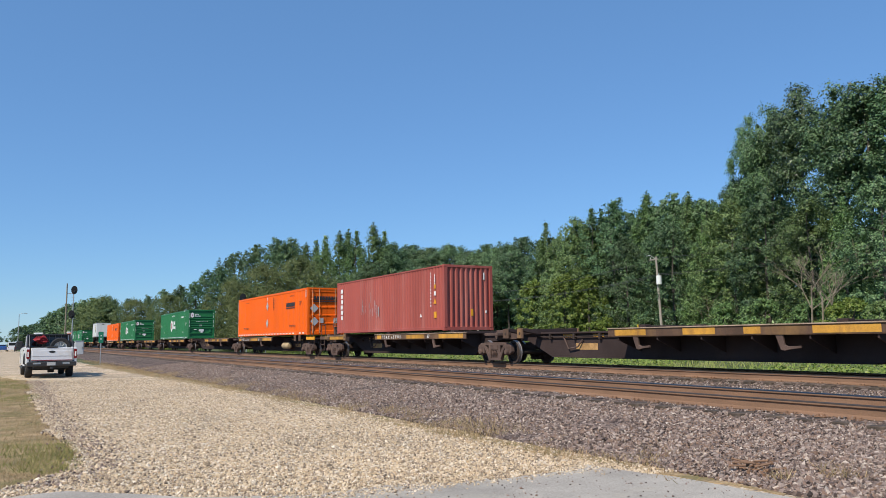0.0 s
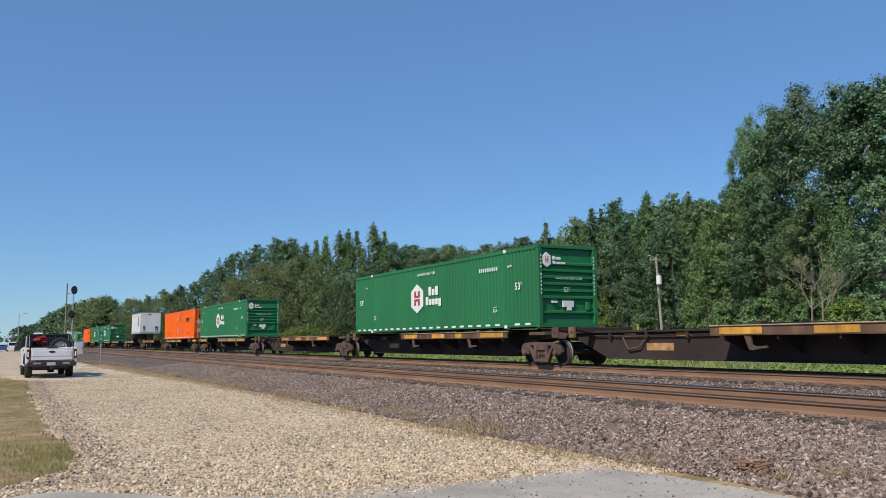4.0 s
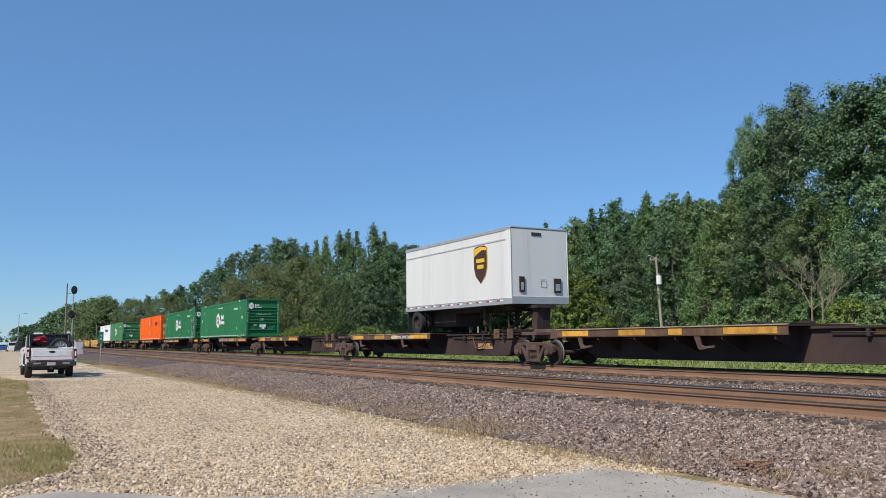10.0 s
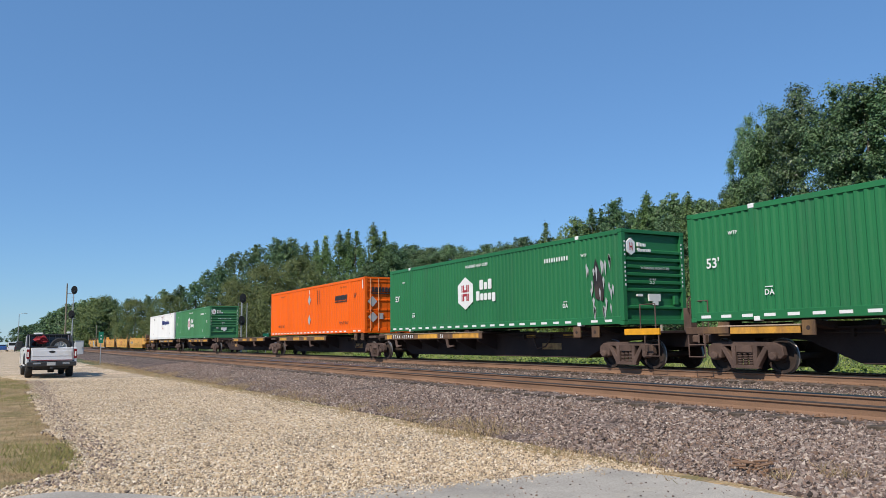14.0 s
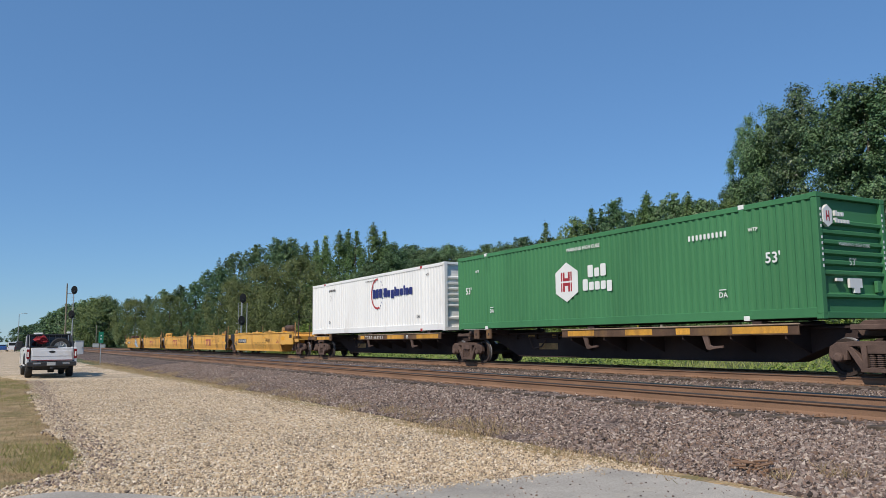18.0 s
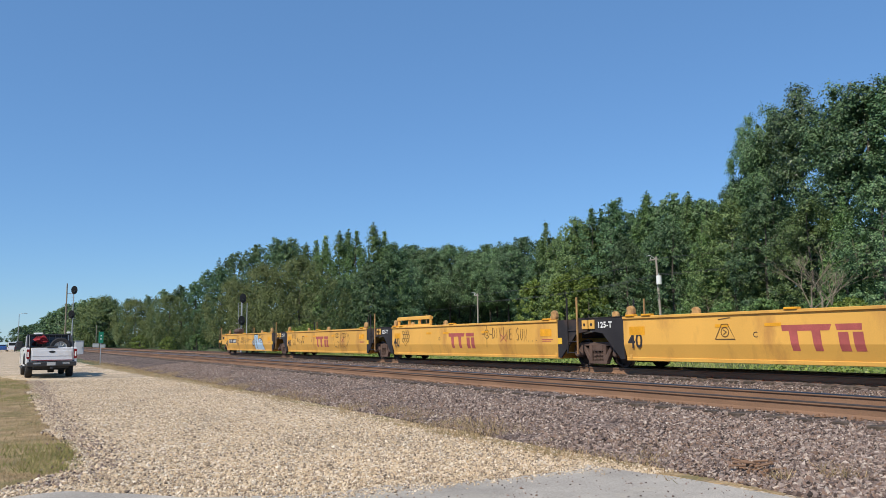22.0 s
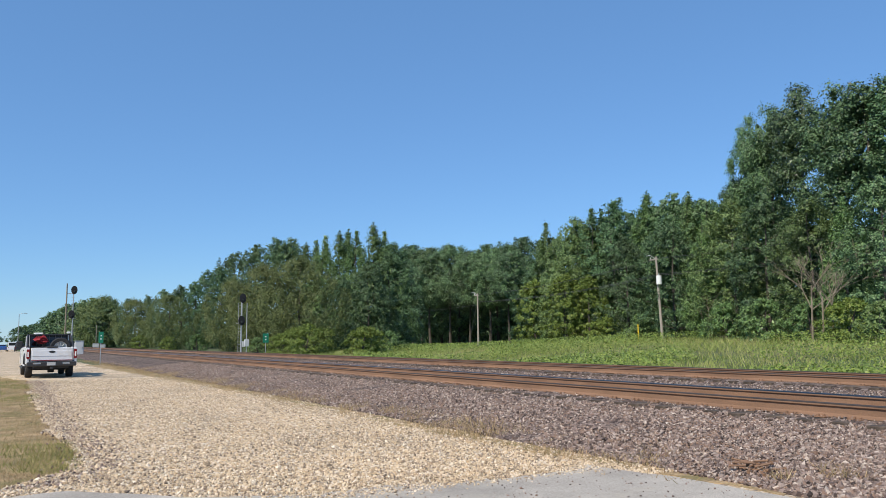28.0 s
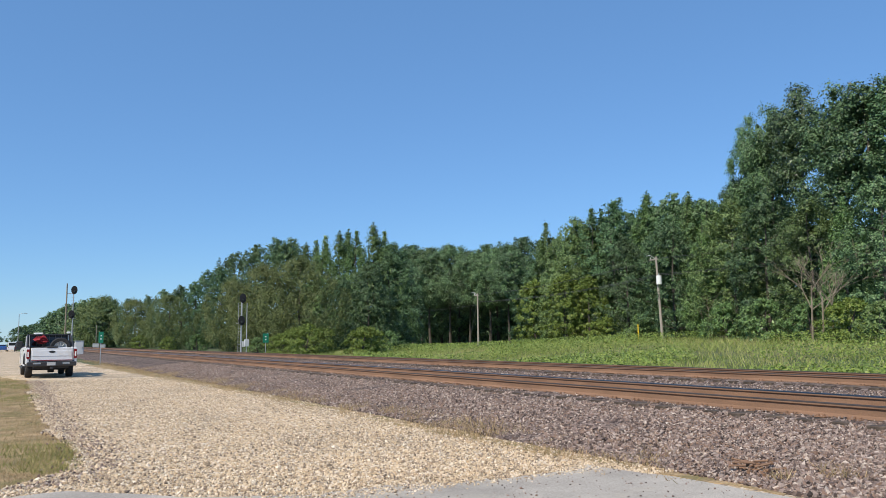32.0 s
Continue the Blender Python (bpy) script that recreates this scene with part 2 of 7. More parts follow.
M_LEAF_MID = islands("mid_green_leaf", [(0.032, 0.060, 0.017), (0.116, 0.194, 0.058), (0.230, 0.330, 0.112), (0.056, 0.100, 0.031)], 0.44, 0.10, each=0.28, hue=0.016)
M_GRASS_PALE = islands("pale_seeding_grass", [(0.288, 0.324, 0.084), (0.408, 0.408, 0.144), (0.504, 0.456, 0.216), (0.24, 0.3, 0.072)], 0.7, 0.3)
M_GRASS_VERGE = islands("verge_grass_blade", [(0.190, 0.205, 0.060), (0.300, 0.290, 0.095), (0.430, 0.345, 0.150), (0.235, 0.240, 0.072)], 0.75, 0.25)

# ---- ground, lot, railway bed ----
def ground_height(x, y):
    """Flat but for a low rise of the field towards the woods on the train's head side."""
    rise = max(0.0, min(1.0, (y - 24) / 30)) * max(0.0, min(1.0, (x + 92) / 40))
    return -0.06 + 1.0 * rise * rise * (3 - 2 * rise) + (0.10 * noise.noise((x * 0.12, y * 0.12, 0)) if y > 21 else 0)


def make_ground():
    xs = [-4800, -2500, -1200, -700, -450] + [-320 + 8 * i for i in range(53)] + [150, 300, 700, 2500, 4800]
    ys = [-4800, -2000, -700, -250, -90, -40, -15, -6, 0, 4, 8, 14, 19, 21, 23] + [25 + 4 * i for i in range(18)] + [110, 160, 260, 500, 1200, 3000, 4800]
    g = Geo()
    n = len(ys)
    g.add([(x, y, ground_height(x, y)) for x in xs for y in ys],
          [(i * n + j, (i + 1) * n + j, (i + 1) * n + j + 1, i * n + j + 1) for i in range(len(xs) - 1) for j in range(n - 1)])
    tagged(part("ground", g, M_SOIL, smooth=True), "flat grassy soil beside the railway", "ground", kind="structure")


make_ground()


def ragged(points, seed, amount, step):
    """A closed outline of few corners, cut into short uneven steps."""
    r, out = random.Random(seed), []
    for (x0, y0), (x1, y1) in zip(points, points[1:] + points[:1]):
        d = math.hypot(x1 - x0, y1 - y0)
        k = max(1, min(60, int(d / step)))
        for i in range(k):
            t = i / k
            w = amount if i else amount * 0.3
            out.append((x0 + (x1 - x0) * t + r.uniform(-w, w), y0 + (y1 - y0) * t + r.uniform(-w, w)))
    return out


def sheet(name, outline, z0, z1, mat, label, category):
    return tagged(part(name, Geo().prism(outline, z0, z1, "z"), mat), label, category, kind="structure")


LOT = [(-420, -9), (-60, -3.2), (-41.0, -0.1), (-37.5, 0.85), (-24, 0.72), (-14.6, 0.75), (-12, 0.9), (-10.5, 0.7), (-9.9, 0.3), (-9.3, -0.2), (-9.0, -6), (4, -6), (4, 6.9),
       (-7, 6.75), (-10.6, 6.5), (-18.4, 6.6), (-27, 6.4), (-40, 6.1), (-60, 5.4), (-130, 3.5), (-420, -1)]
sheet("pavement", ragged(LOT, 3, 0.16, 0.35), -0.3, 0.0, M_LOT, "broad lot of loose tan crushed gravel", "gravel")
VERGE = [(-70, -20), (-70, 1.0), (-40, 1.6), (-14, 1.4), (-9.5, 1.2), (-9.0, 0.8), (-8.8, -20)]
sheet("verge", ragged(VERGE, 4, 0.1, 1.0), -0.3, -0.03, M_EARTH, "dry tan verge with thin grass", "verge")
STRIP = [(-5, 7.35), (-5, 6.42), (-7.2, 6.25), (-10.6, 6.15), (-18.4, 6.25), (-27, 6.0), (-40, 5.6), (-60, 4.9), (-60, 6.3), (-40, 6.75), (-18, 7.05), (-10, 7.1)]
sheet("dirt_strip", ragged(STRIP, 6, 0.14, 0.3), -0.2, 0.008, M_EARTH, "dusty strip of dry earth between gravel and ballast", "ground")
DRIVE = [(-4.0, 6.40), (-6.0, 6.28), (-7.32, 6.02), (-7.12, 5.35), (-7.08, 4.74), (-7.25, 4.0), (-7.42, 3.5), (-7.35, 2.7), (-7.9, 1.6), (-8.9, 0.6), (-8.85, -0.2), (-8.5, -7), (6, -7), (6, 6.2)]
sheet("road", ragged(DRIVE, 5, 0.035, 0.25), -0.2, 0.022, M_ASPHALT, "worn light grey asphalt driveway with a crumbling edge", "driveway")

# Bed of the railway: one broad bank of crushed stone under both tracks.
BED = [(6.45, -0.2), (6.55, 0.02), (7.3, 0.13), (8.2, 0.23), (8.95, 0.29), (9.30, 0.315), (9.55, 0.385), (12.0, 0.385), (12.5, 0.34), (14.0, 0.25), (15.5, 0.29), (15.9, 0.315), (16.12, 0.385), (18.6, 0.385), (19.0, 0.34),
       (20.3, 0.02), (20.6, -0.2)]


def make_bed():
    xs = [-1500, -600, -300, -160] + [-100 + 1.0 * i for i in range(121)] + [60, 150, 600, 1500]
    r, g, n = random.Random(8), Geo(), len(BED)
    g.add([(x, y + (r.uniform(-0.07, 0.07) if j < 4 else 0), z + (r.uniform(-0.02, 0.02) if 0 < j < n - 1 else 0)) for x in xs for j, (y, z) in enumerate(BED)],
          [(i * n + j, i * n + j + 1, (i + 1) * n + j + 1, (i + 1) * n + j) for i in range(len(xs) - 1) for j in range(n - 1)])
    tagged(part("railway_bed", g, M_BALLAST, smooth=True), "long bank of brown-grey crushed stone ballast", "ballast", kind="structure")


make_bed()


def stones(name, spots, size, mat, label, flat=0.65):
    """Loose stones, each a small crooked block. spots: arrays of x, y, z."""
    gen = np.random.default_rng(11)
    n = len(spots)
    base = np.array([(1, 0, 0), (0, 1, 0), (-1, 0, 0), (0, -1, 0), (0.2, 0.1, 1), (-0.1, 0.2, -1)], float)
    tri = np.array([(0, 1, 4), (1, 2, 4), (2, 3, 4), (3, 0, 4), (1, 0, 5), (2, 1, 5), (3, 2, 5), (0, 3, 5)])
    s = size * np.clip(gen.lognormal(-0.22, 0.32, (n, 1, 1)), 0.35, 1.7)
    pts = base[None] * (0.65 + 0.7 * gen.random((n, 6, 3))) * s * np.array([1.15, 0.9, flat])
    # any turn about two level axes, then about the upright
    for i, j, spin in ((1, 2, gen.normal(0, 0.75, n)), (0, 2, gen.normal(0, 0.75, n)), (0, 1, gen.uniform(0, 2 * np.pi, n))):
        a, b = pts[:, :, i].copy(), pts[:, :, j].copy()
        cs, sn = np.cos(spin)[:, None], np.sin(spin)[:, None]
        pts[:, :, i], pts[:, :, j] = a * cs - b * sn, a * sn + b * cs
    pts += np.asarray(spots)[:, None, :]
    faces = (tri[None] + (np.arange(n) * 6)[:, None, None]).reshape(-1, 3)
    return tagged(new(name, arrays(name, pts.reshape(-1, 3), faces, mat)), label, "stones", kind="stuff")


def scatter(n, x0, x1, y0, y1, near=0.0, seed=1):
    """Spots in a stretch of the plan, denser towards the lot's head end when near > 0."""
    gen = np.random.default_rng(seed)
    u = gen.random(n) ** (1 + near)
    return np.stack([x1 - (x1 - x0) * u, gen.uniform(y0, y1, n)], 1)


def in_outline(pts, poly):
    x, y, inside = pts[:, 0], pts[:, 1], np.zeros(len(pts), bool)
    for (x0, y0), (x1, y1) in zip(poly, poly[1:] + poly[:1]):
        hit = (y0 > y) != (y1 > y)
        with np.errstate(divide="ignore", invalid="ignore"):
            inside ^= hit & (x < (x1 - x0) * (y - y0) / (y1 - y0) + x0)
    return inside


def make_loose_stones():
    p = scatter(104000, -48, -2.5, 6.52, 9.45, 1.5, 21)
    q = scatter(24000, -45, -3, 12.0, 15.9, 0.8, 22)
    r = scatter(9000, -40, -4, 9.3, 12.0, 0.8, 23)
    s = np.concatenate([p, q, r])
    z = np.interp(s[:, 1], [b[0] for b in BED], [b[1] for b in BED])
    stones("ballast_stones", np.column_stack([s, z + 0.006]), 0.025, M_STONE_GREY, "angular brown-grey crushed ballast stones")
    p = scatter(72000, -36, -6.5, 0.0, 7.0, 1.5, 24)
    keep = in_outline(p, LOT) & ~in_outline(p, DRIVE)
    p = p[keep]
    stones("gravel_stones", np.column_stack([p, np.full(len(p), 0.005)]), 0.0185, M_STONE_TAN, "loose tan gravel pebbles", 0.8)
    # grey stones and crumbs that strew both edges of the lot
    gen = np.random.default_rng(26)
    x = -9.4 - 27 * gen.random(2800) ** 1.3
    p = np.stack([x, np.interp(x, [-37.5, -24, -14.6, -12, -10.5, -9.3], [0.9, 0.8, 0.8, 0.95, 0.8, 0.0]) + gen.normal(0.26, 0.20, len(x))], 1)
    stones("edge_stones", np.column_stack([p, np.full(len(p), 0.004)]), 0.021, M_STONE_GREY, "dark and grey stones along the lot's edge")
    p = np.stack([-7.25 + gen.normal(0.0, 0.18, 2600), gen.uniform(1.8, 6.2, 2600)], 1)
    stones("edge_crumbs", np.column_stack([p, np.full(len(p), 0.024)]), 0.014, M_STONE_TAN, "crumbs of gravel on the asphalt's edge")
    p = scatter(900, -9, -4, 2.5, 6.2, 0, 25)
    p = p[in_outline(p, DRIVE)]
    stones("gravel_strays", np.column_stack([p, np.full(len(p), 0.026)]), 0.011, M_STONE_GREY, "stray stones on the asphalt")


make_loose_stones()


# ---- tracks ----
def make_track(y, label, bright):
    t = thing("railway_track", label, "railway track", pose(0, y, 0), kind="structure")
    h = RAIL_TOP
    for side in (-1, 1):
        w = side * 0.755
        foot = [(-0.076, -0.186), (0.076, -0.186), (0.076, -0.176), (0.02, -0.155), (0.009, -0.14), (0.009, -0.055), (0.036, -0.040), (0.037, -0.020), (-0.037, -0.020), (-0.036, -0.040), (-0.009, -0.055), (-0.009, -0.14),
                (-0.02, -0.155), (-0.076, -0.176)]
        rail = part("rail", Geo().prism([(w + a, h + b) for a, b in foot], -1400, 900, "x"), M_RUST_RAIL, t, "rust-brown steel rail")
        head = [(-0.0375, -0.020), (0.0375, -0.020), (0.037, -0.010), (0.030, -0.003), (0.015, 0), (-0.015, 0), (-0.030, -0.003), (-0.037, -0.010)]
        part("rail_head", Geo().prism([(w + a, h + b) for a, b in head], -1400, 900, "x"), M_RAIL_HEAD if side > 0 and bright else M_RAIL_SIDE, rail,
             "bright worn running edge" if side > 0 and bright else "dark running edge")
    return t


near_track = make_track(TRACK_NEAR, "rust-brown steel rails on dark wooden ties in ballast", True)
far_track = make_track(TRACK_FAR, "rust-brown steel rails on dark wooden ties, carrying the freight train", False)

# ---- trees ----
def unit(v):
    return v / (np.linalg.norm(v, axis=1)[:, None] + 1e-9)


def crown_points(gen, clumps, shape, leaves, size):
    """Leaves on clumps: each clump (place, radius, outward way) carries small leaves on its outer side."""
    cs, rc, way = clumps[:, :3], clumps[:, 3], clumps[:, 4:7]
    w = rc ** 2
    j = gen.choice(len(cs), leaves, p=w / w.sum())
    e = unit(gen.normal(0, 1, (leaves, 3)) + way[j] * 0.75)
    tall = np.array([1, 1, 1.25 if shape in ("spire", "broad") else 0.85])
    c = cs[j] + e * (rc[j] * np.abs(gen.normal(0.85, 0.30, leaves)))[:, None] * tall
    nrm = unit(way[j] * 0.35 + e * 0.8 + gen.normal(0, 0.38, (leaves, 3)) + np.array([0, 0, 0.30]))
    u = unit(np.cross(nrm, gen.normal(0, 1, (leaves, 3))))
    if shape == "broad":
        u = unit(u + np.array([0, 0, -0.9]))
    s = size * gen.uniform(0.55, 1.35, (leaves, 1))
    # larger, sparse leaves deep inside close the crown
    m = leaves // 14
    k = gen.integers(0, len(cs), m)
    deep = cs[k] * np.array([0.60, 0.60, 1]) - way[k] * rc[k][:, None] * 0.5
    c, s = np.concatenate([c, deep]), np.concatenate([s, np.full((m, 1), size * 2.6)])
    nrm = np.concatenate([nrm, unit(way[k] + gen.normal(0, 0.5, (m, 3)))])
    u = np.concatenate([u, unit(np.cross(nrm[leaves:], gen.normal(0, 1, (m, 3))))])
    v = unit(np.cross(nrm, u))
    pts = np.stack([c - u * s, c + v * s * 0.62 + u * s * 0.5, c - v * s * 0.62 + u * s * 0.5], 1)
    return pts.reshape(-1, 3), np.arange(len(c) * 3).reshape(-1, 3)


def tree_meshes(seed, height, width, start, shape, leaves, count, leaf_size, leaf_mat):
    """Trunk with limbs, and crown. shape: 'oval', 'spire', 'broad', 'open'. start: where the crown begins, as a share of the height. count: clumps of leaves."""
    r, gen = random.Random(seed), np.random.default_rng(seed + 100)
    h0 = height * start

    def profile(t):
        if shape == "spire":
            return (1 - t) ** 0.8 * (0.70 + 0.30 * min(1, t * 5)) + 0.02
        if shape == "broad":
            return math.sin(math.pi * min(1, 0.14 + 0.85 * t)) ** 0.6
        if shape == "open":
            return math.sin(math.pi * min(1, 0.10 + 0.80 * t)) ** 0.55
        return math.sin(math.pi * min(1, 0.22 + 0.75 * t)) ** 0.7

    clumps = []
    while len(clumps) < count:
        t, a = r.random(), r.uniform(0, 2 * math.pi)
        p = profile(t)
        if r.random() > p + 0.12:
            continue
        size = width * (r.uniform(0.034, 0.078) * (1 - 0.35 * t) if shape != "open" else r.uniform(0.06, 0.135))
        ca, sa, z = math.cos(a), math.sin(a), h0 + (height - h0) * t * 0.97
        # lobes: broad limbs that stand out, and hollows between them
        lobe = 0.90 + 0.34 * noise.noise((ca * 1.5 + seed, sa * 1.5, z * 3.0 / width)) + 0.26 * noise.noise((ca * 4 + seed, sa * 4, z * 8.0 / width))
        rr = max(0.0, width / 2 * p * lobe - 0.6 * size)
        if r.random() < (0.40 if shape == "open" else 0.18) or t < 0.04 or t > 0.93:
            rr *= math.sqrt(r.uniform(0.05, 1.0))
        x, y = rr * ca, rr * sa
        if shape == "open" and noise.noise((x * 0.30 + seed * 7.3, y * 0.30, z * 0.24)) < -0.16:
            continue
        # hollows where shade shows between the limbs
        if shape != "open" and t < 0.92 and noise.noise((x * 0.42 + seed * 3.1, y * 0.42, z * 0.55)) < -0.20:
            continue
        up = 0.45 if t > 0.06 or start < 0.1 else -0.4
        clumps.append((x, y, z, size, ca * 0.8, sa * 0.8, up))
    # leaders that break the top line
    for i in range({"spire": 11, "oval": 13, "open": 8, "broad": 4}[shape]):
        a, q = r.uniform(0, 2 * math.pi), r.uniform(0.0, 0.8)
        t = r.uniform(0.90, 1.0) - (0.40 if shape == "spire" else 0.14) * q
        for k in range(4):
            clumps.append((q * width * 0.42 * math.cos(a), q * width * 0.42 * math.sin(a), h0 + (height - h0) * (t - 0.035 * k), width * (0.018 + 0.017 * k), 0, 0, 0.6))
    pts, faces = crown_points(gen, np.array(clumps), shape, leaves, leaf_size)
    crown = arrays("crown", pts, faces, leaf_mat)
    g, lean = Geo(), (r.uniform(-0.4, 0.4), r.uniform(-0.4, 0.4))
    base = max(0.12, height * 0.014)
    spine = [Vector((lean[0] * t + 0.15 * math.sin(t * 7 + seed), lean[1] * t, height * 0.93 * t)) for t in (0, 0.15, 0.3, 0.5, 0.7, 0.85, 1)]
    for i in range(6):
        g.rod(spine[i], spine[i + 1], base * (1 - 0.155 * i) * (1.25 if i == 0 else 1), base * (1 - 0.155 * (i + 1)), 8)
    for x, y, z, *rest in clumps[:22]:
        c = Vector((x * 0.9, y * 0.9, z))
        t = max(0.12, min(0.9, (c.z - 0.30 * math.hypot(c.x, c.y)) / (height * 0.93)))
        root = spine[0].lerp(spine[6], t)
        mid = root.lerp(c, 0.55) + Vector((0, 0, 0.06 * (c - root).length))
        rad = base * 0.30 * (1 - 0.6 * t)
        g.rod(root, mid, rad, rad * 0.6, 5).rod(mid, c, rad * 0.6, rad * 0.2, 5)
    return g.mesh("trunk", M_BARK, smooth=True), crown


KINDS = {}


def tree_kind(key, *a):
    KINDS[key] = tree_meshes(*a)


tree_kind("oval", 1, 16, 10.5, 0.02, "oval", 21000, 330, 0.125, M_LEAF)
tree_kind("oval_b", 2, 17, 9.5, 0.02, "oval", 21000, 330, 0.125, M_LEAF)
tree_kind("oval_c", 21, 16, 10.0, 0.02, "oval", 21000, 310, 0.125, M_LEAF_MID)
tree_kind("spire", 3, 18, 8.6, 0.03, "spire", 19000, 330, 0.125, M_LEAF_MID)
tree_kind("spire_b", 4, 19, 9.6, 0.04, "spire", 19000, 350, 0.125, M_LEAF_MID)
tree_kind("broad", 5, 14, 14.0, 0.02, "broad", 26000, 380, 0.125, M_LEAF_OLIVE)
tree_kind("high", 6, 18, 14.5, 0.40, "oval", 21000, 330, 0.14, M_LEAF)
tree_kind("back", 13, 18, 12.0, 0.12, "oval", 8000, 220, 0.24, M_LEAF)
tree_kind("far", 12, 16, 11, 0.02, "oval", 6000, 200, 0.25, M_LEAF)
tree_kind("open", 7, 25, 8.8, 0.08, "open", 34000, 250, 0.145, M_LEAF)
tree_kind("open_b", 15, 24, 8.4, 0.06, "open", 34000, 250, 0.145, M_LEAF)
tree_kind("bush", 9, 3.2, 4.4, 0.0, "oval", 5500, 110, 0.085, M_LEAF_BRIGHT)
tree_kind("bush_dark", 10, 3.6, 4.8, 0.0, "oval", 5500, 110, 0.095, M_LEAF_MID)
tree_kind("sapling", 11, 7.0, 4.4, 0.03, "oval", 7500, 150, 0.10, M_LEAF_BRIGHT)
TREE_LABEL = {"back": "dark green tree inside the wood", "far": "green broadleaf tree far along the railway", "oval": "full-leaved dark green broadleaf tree at the wood's edge", "oval_c": "full-leaved mid-green broadleaf tree at the wood's edge", "oval_b": "slender dark green broadleaf tree at the wood's edge",
              "spire": "pointed dark green sweetgum tree", "spire_b": "tall pointed green sweetgum tree", "broad": "wide olive-green willow with a rounded crown",
              "high": "tall tree with bare shaded lower trunk", "open": "tall cottonwood with open crown and sky gaps", "open_b": "tall leafy cottonwood with vine-hung lower crown",
              "bush": "sunlit yellow-green shrub in the grass", "bush_dark": "dark green shrub under the trees", "sapling": "young light green tree"}


def tree(key, x, y, height, spread=1.0):
    """One tree of a kind, scaled to its height."""
    own = {"far": 16, "back": 18, "oval": 16, "oval_b": 17, "oval_c": 16, "spire": 18, "spire_b": 19, "broad": 14, "high": 18, "open": 25, "open_b": 24, "bush": 3.2, "bush_dark": 3.6, "sapling": 7}[key]
    s = height / own
    shrub = key.startswith("bush")
    t = thing("shrub" if shrub else "tree", TREE_LABEL[key], "shrub" if shrub else "tree", group="shrubs along the field" if shrub else "trees of the wood's edge")
    t.matrix_basis = pose(x, y, ground_height(x, y) - 0.05, 0, 0, rnd.uniform(0, 360)) @ Matrix.Diagonal((s * spread, s * spread, s, 1))
    part("trunk", KINDS[key][0], None, t, "bare grey-brown trunk and limbs")
    part("crown", KINDS[key][1], None, t)
    return t


def ray_x(px, y):
    """Where a column of the view meets a line parallel to the track."""
    turn = math.atan2(-WAY.x, WAY.y) - math.atan((px - 784) / 1373.4)
    return -y * math.tan(turn)


# Wood's edge, from the head side to the tail: kind, place along the track, distance across it, height.
def edge(kind, px, y, height, spread=1.0):
    tree(kind, round(ray_x(px, y), 1), y, height, spread)


for px, y, h, spread in ((1376, 67, 24.2, 0.80), (1432, 66, 24.9, 0.90), (1498, 63, 22.8, 0.95), (1556, 62, 22.2, 1.0), (1640, 64, 23, 1.2), (1310, 68, 17.8, 0.8), (1342, 68, 24.0, 0.60)):
    edge("open" if h > 22.3 else "open_b", px, y, h, spread)
for kind, px, y, h in (("oval_c", 1345, 70, 19), ("oval_c", 1300, 60, 14), ("oval_b", 1360, 58, 13), ("oval_c", 1440, 57, 12),
                       ("spire", 1500, 56, 11.5), ("oval_b", 1570, 54, 12), ("oval", 1250, 68, 16.6), ("spire_b", 1225, 66, 17.2), ("oval_b", 1200, 68, 18), ("spire_b", 1150, 70, 19.8),
                       ("oval", 1090, 70, 20), ("spire", 1050, 68, 19), ("oval_c", 1020, 68, 18.5), ("spire", 968, 67, 18.4), ("oval_c", 1000, 62, 12), ("sapling", 1000, 60, 9.5),
                       ("sapling", 1040, 61, 9), ("oval_b", 1110, 63, 13), ("oval", 1190, 62, 13.5), ("spire", 1250, 61, 13), ("sapling", 945, 64, 10), ("oval", 955, 66, 13)):
    edge(kind, px, y, h)
for kind, px, y, h in (("high", 930, 90, 22), ("high", 900, 88, 20.6), ("high", 865, 86, 21.2), ("high", 830, 88, 21), ("high", 795, 86, 23), ("high", 760, 84, 22.8),
                       ("high", 730, 82, 23.8), ("spire_b", 700, 66, 21), ("back", 915, 102, 22.5), ("back", 850, 102, 23.5), ("back", 780, 98, 24), ("back", 720, 96, 27), ("back", 880, 95, 21.5), ("back", 812, 95, 22), ("back", 745, 92, 23.5), ("back", 880, 118, 21.5),
                       ("back", 820, 118, 26), ("back", 750, 116, 27.5), ("back", 940, 112, 20.5), ("back", 690, 90, 23), ("back", 985, 78, 18), ("back", 1030, 78, 19), ("back", 1075, 79, 20), ("back", 1120, 80, 20), ("back", 1165, 79, 20),
                       ("back", 1210, 78, 19), ("back", 1255, 77, 18.4), ("back", 1300, 76, 18.2), ("back", 1185, 72, 15), ("back", 1060, 72, 15), ("back", 1350, 74, 18)):
    edge(kind, px, y, h)
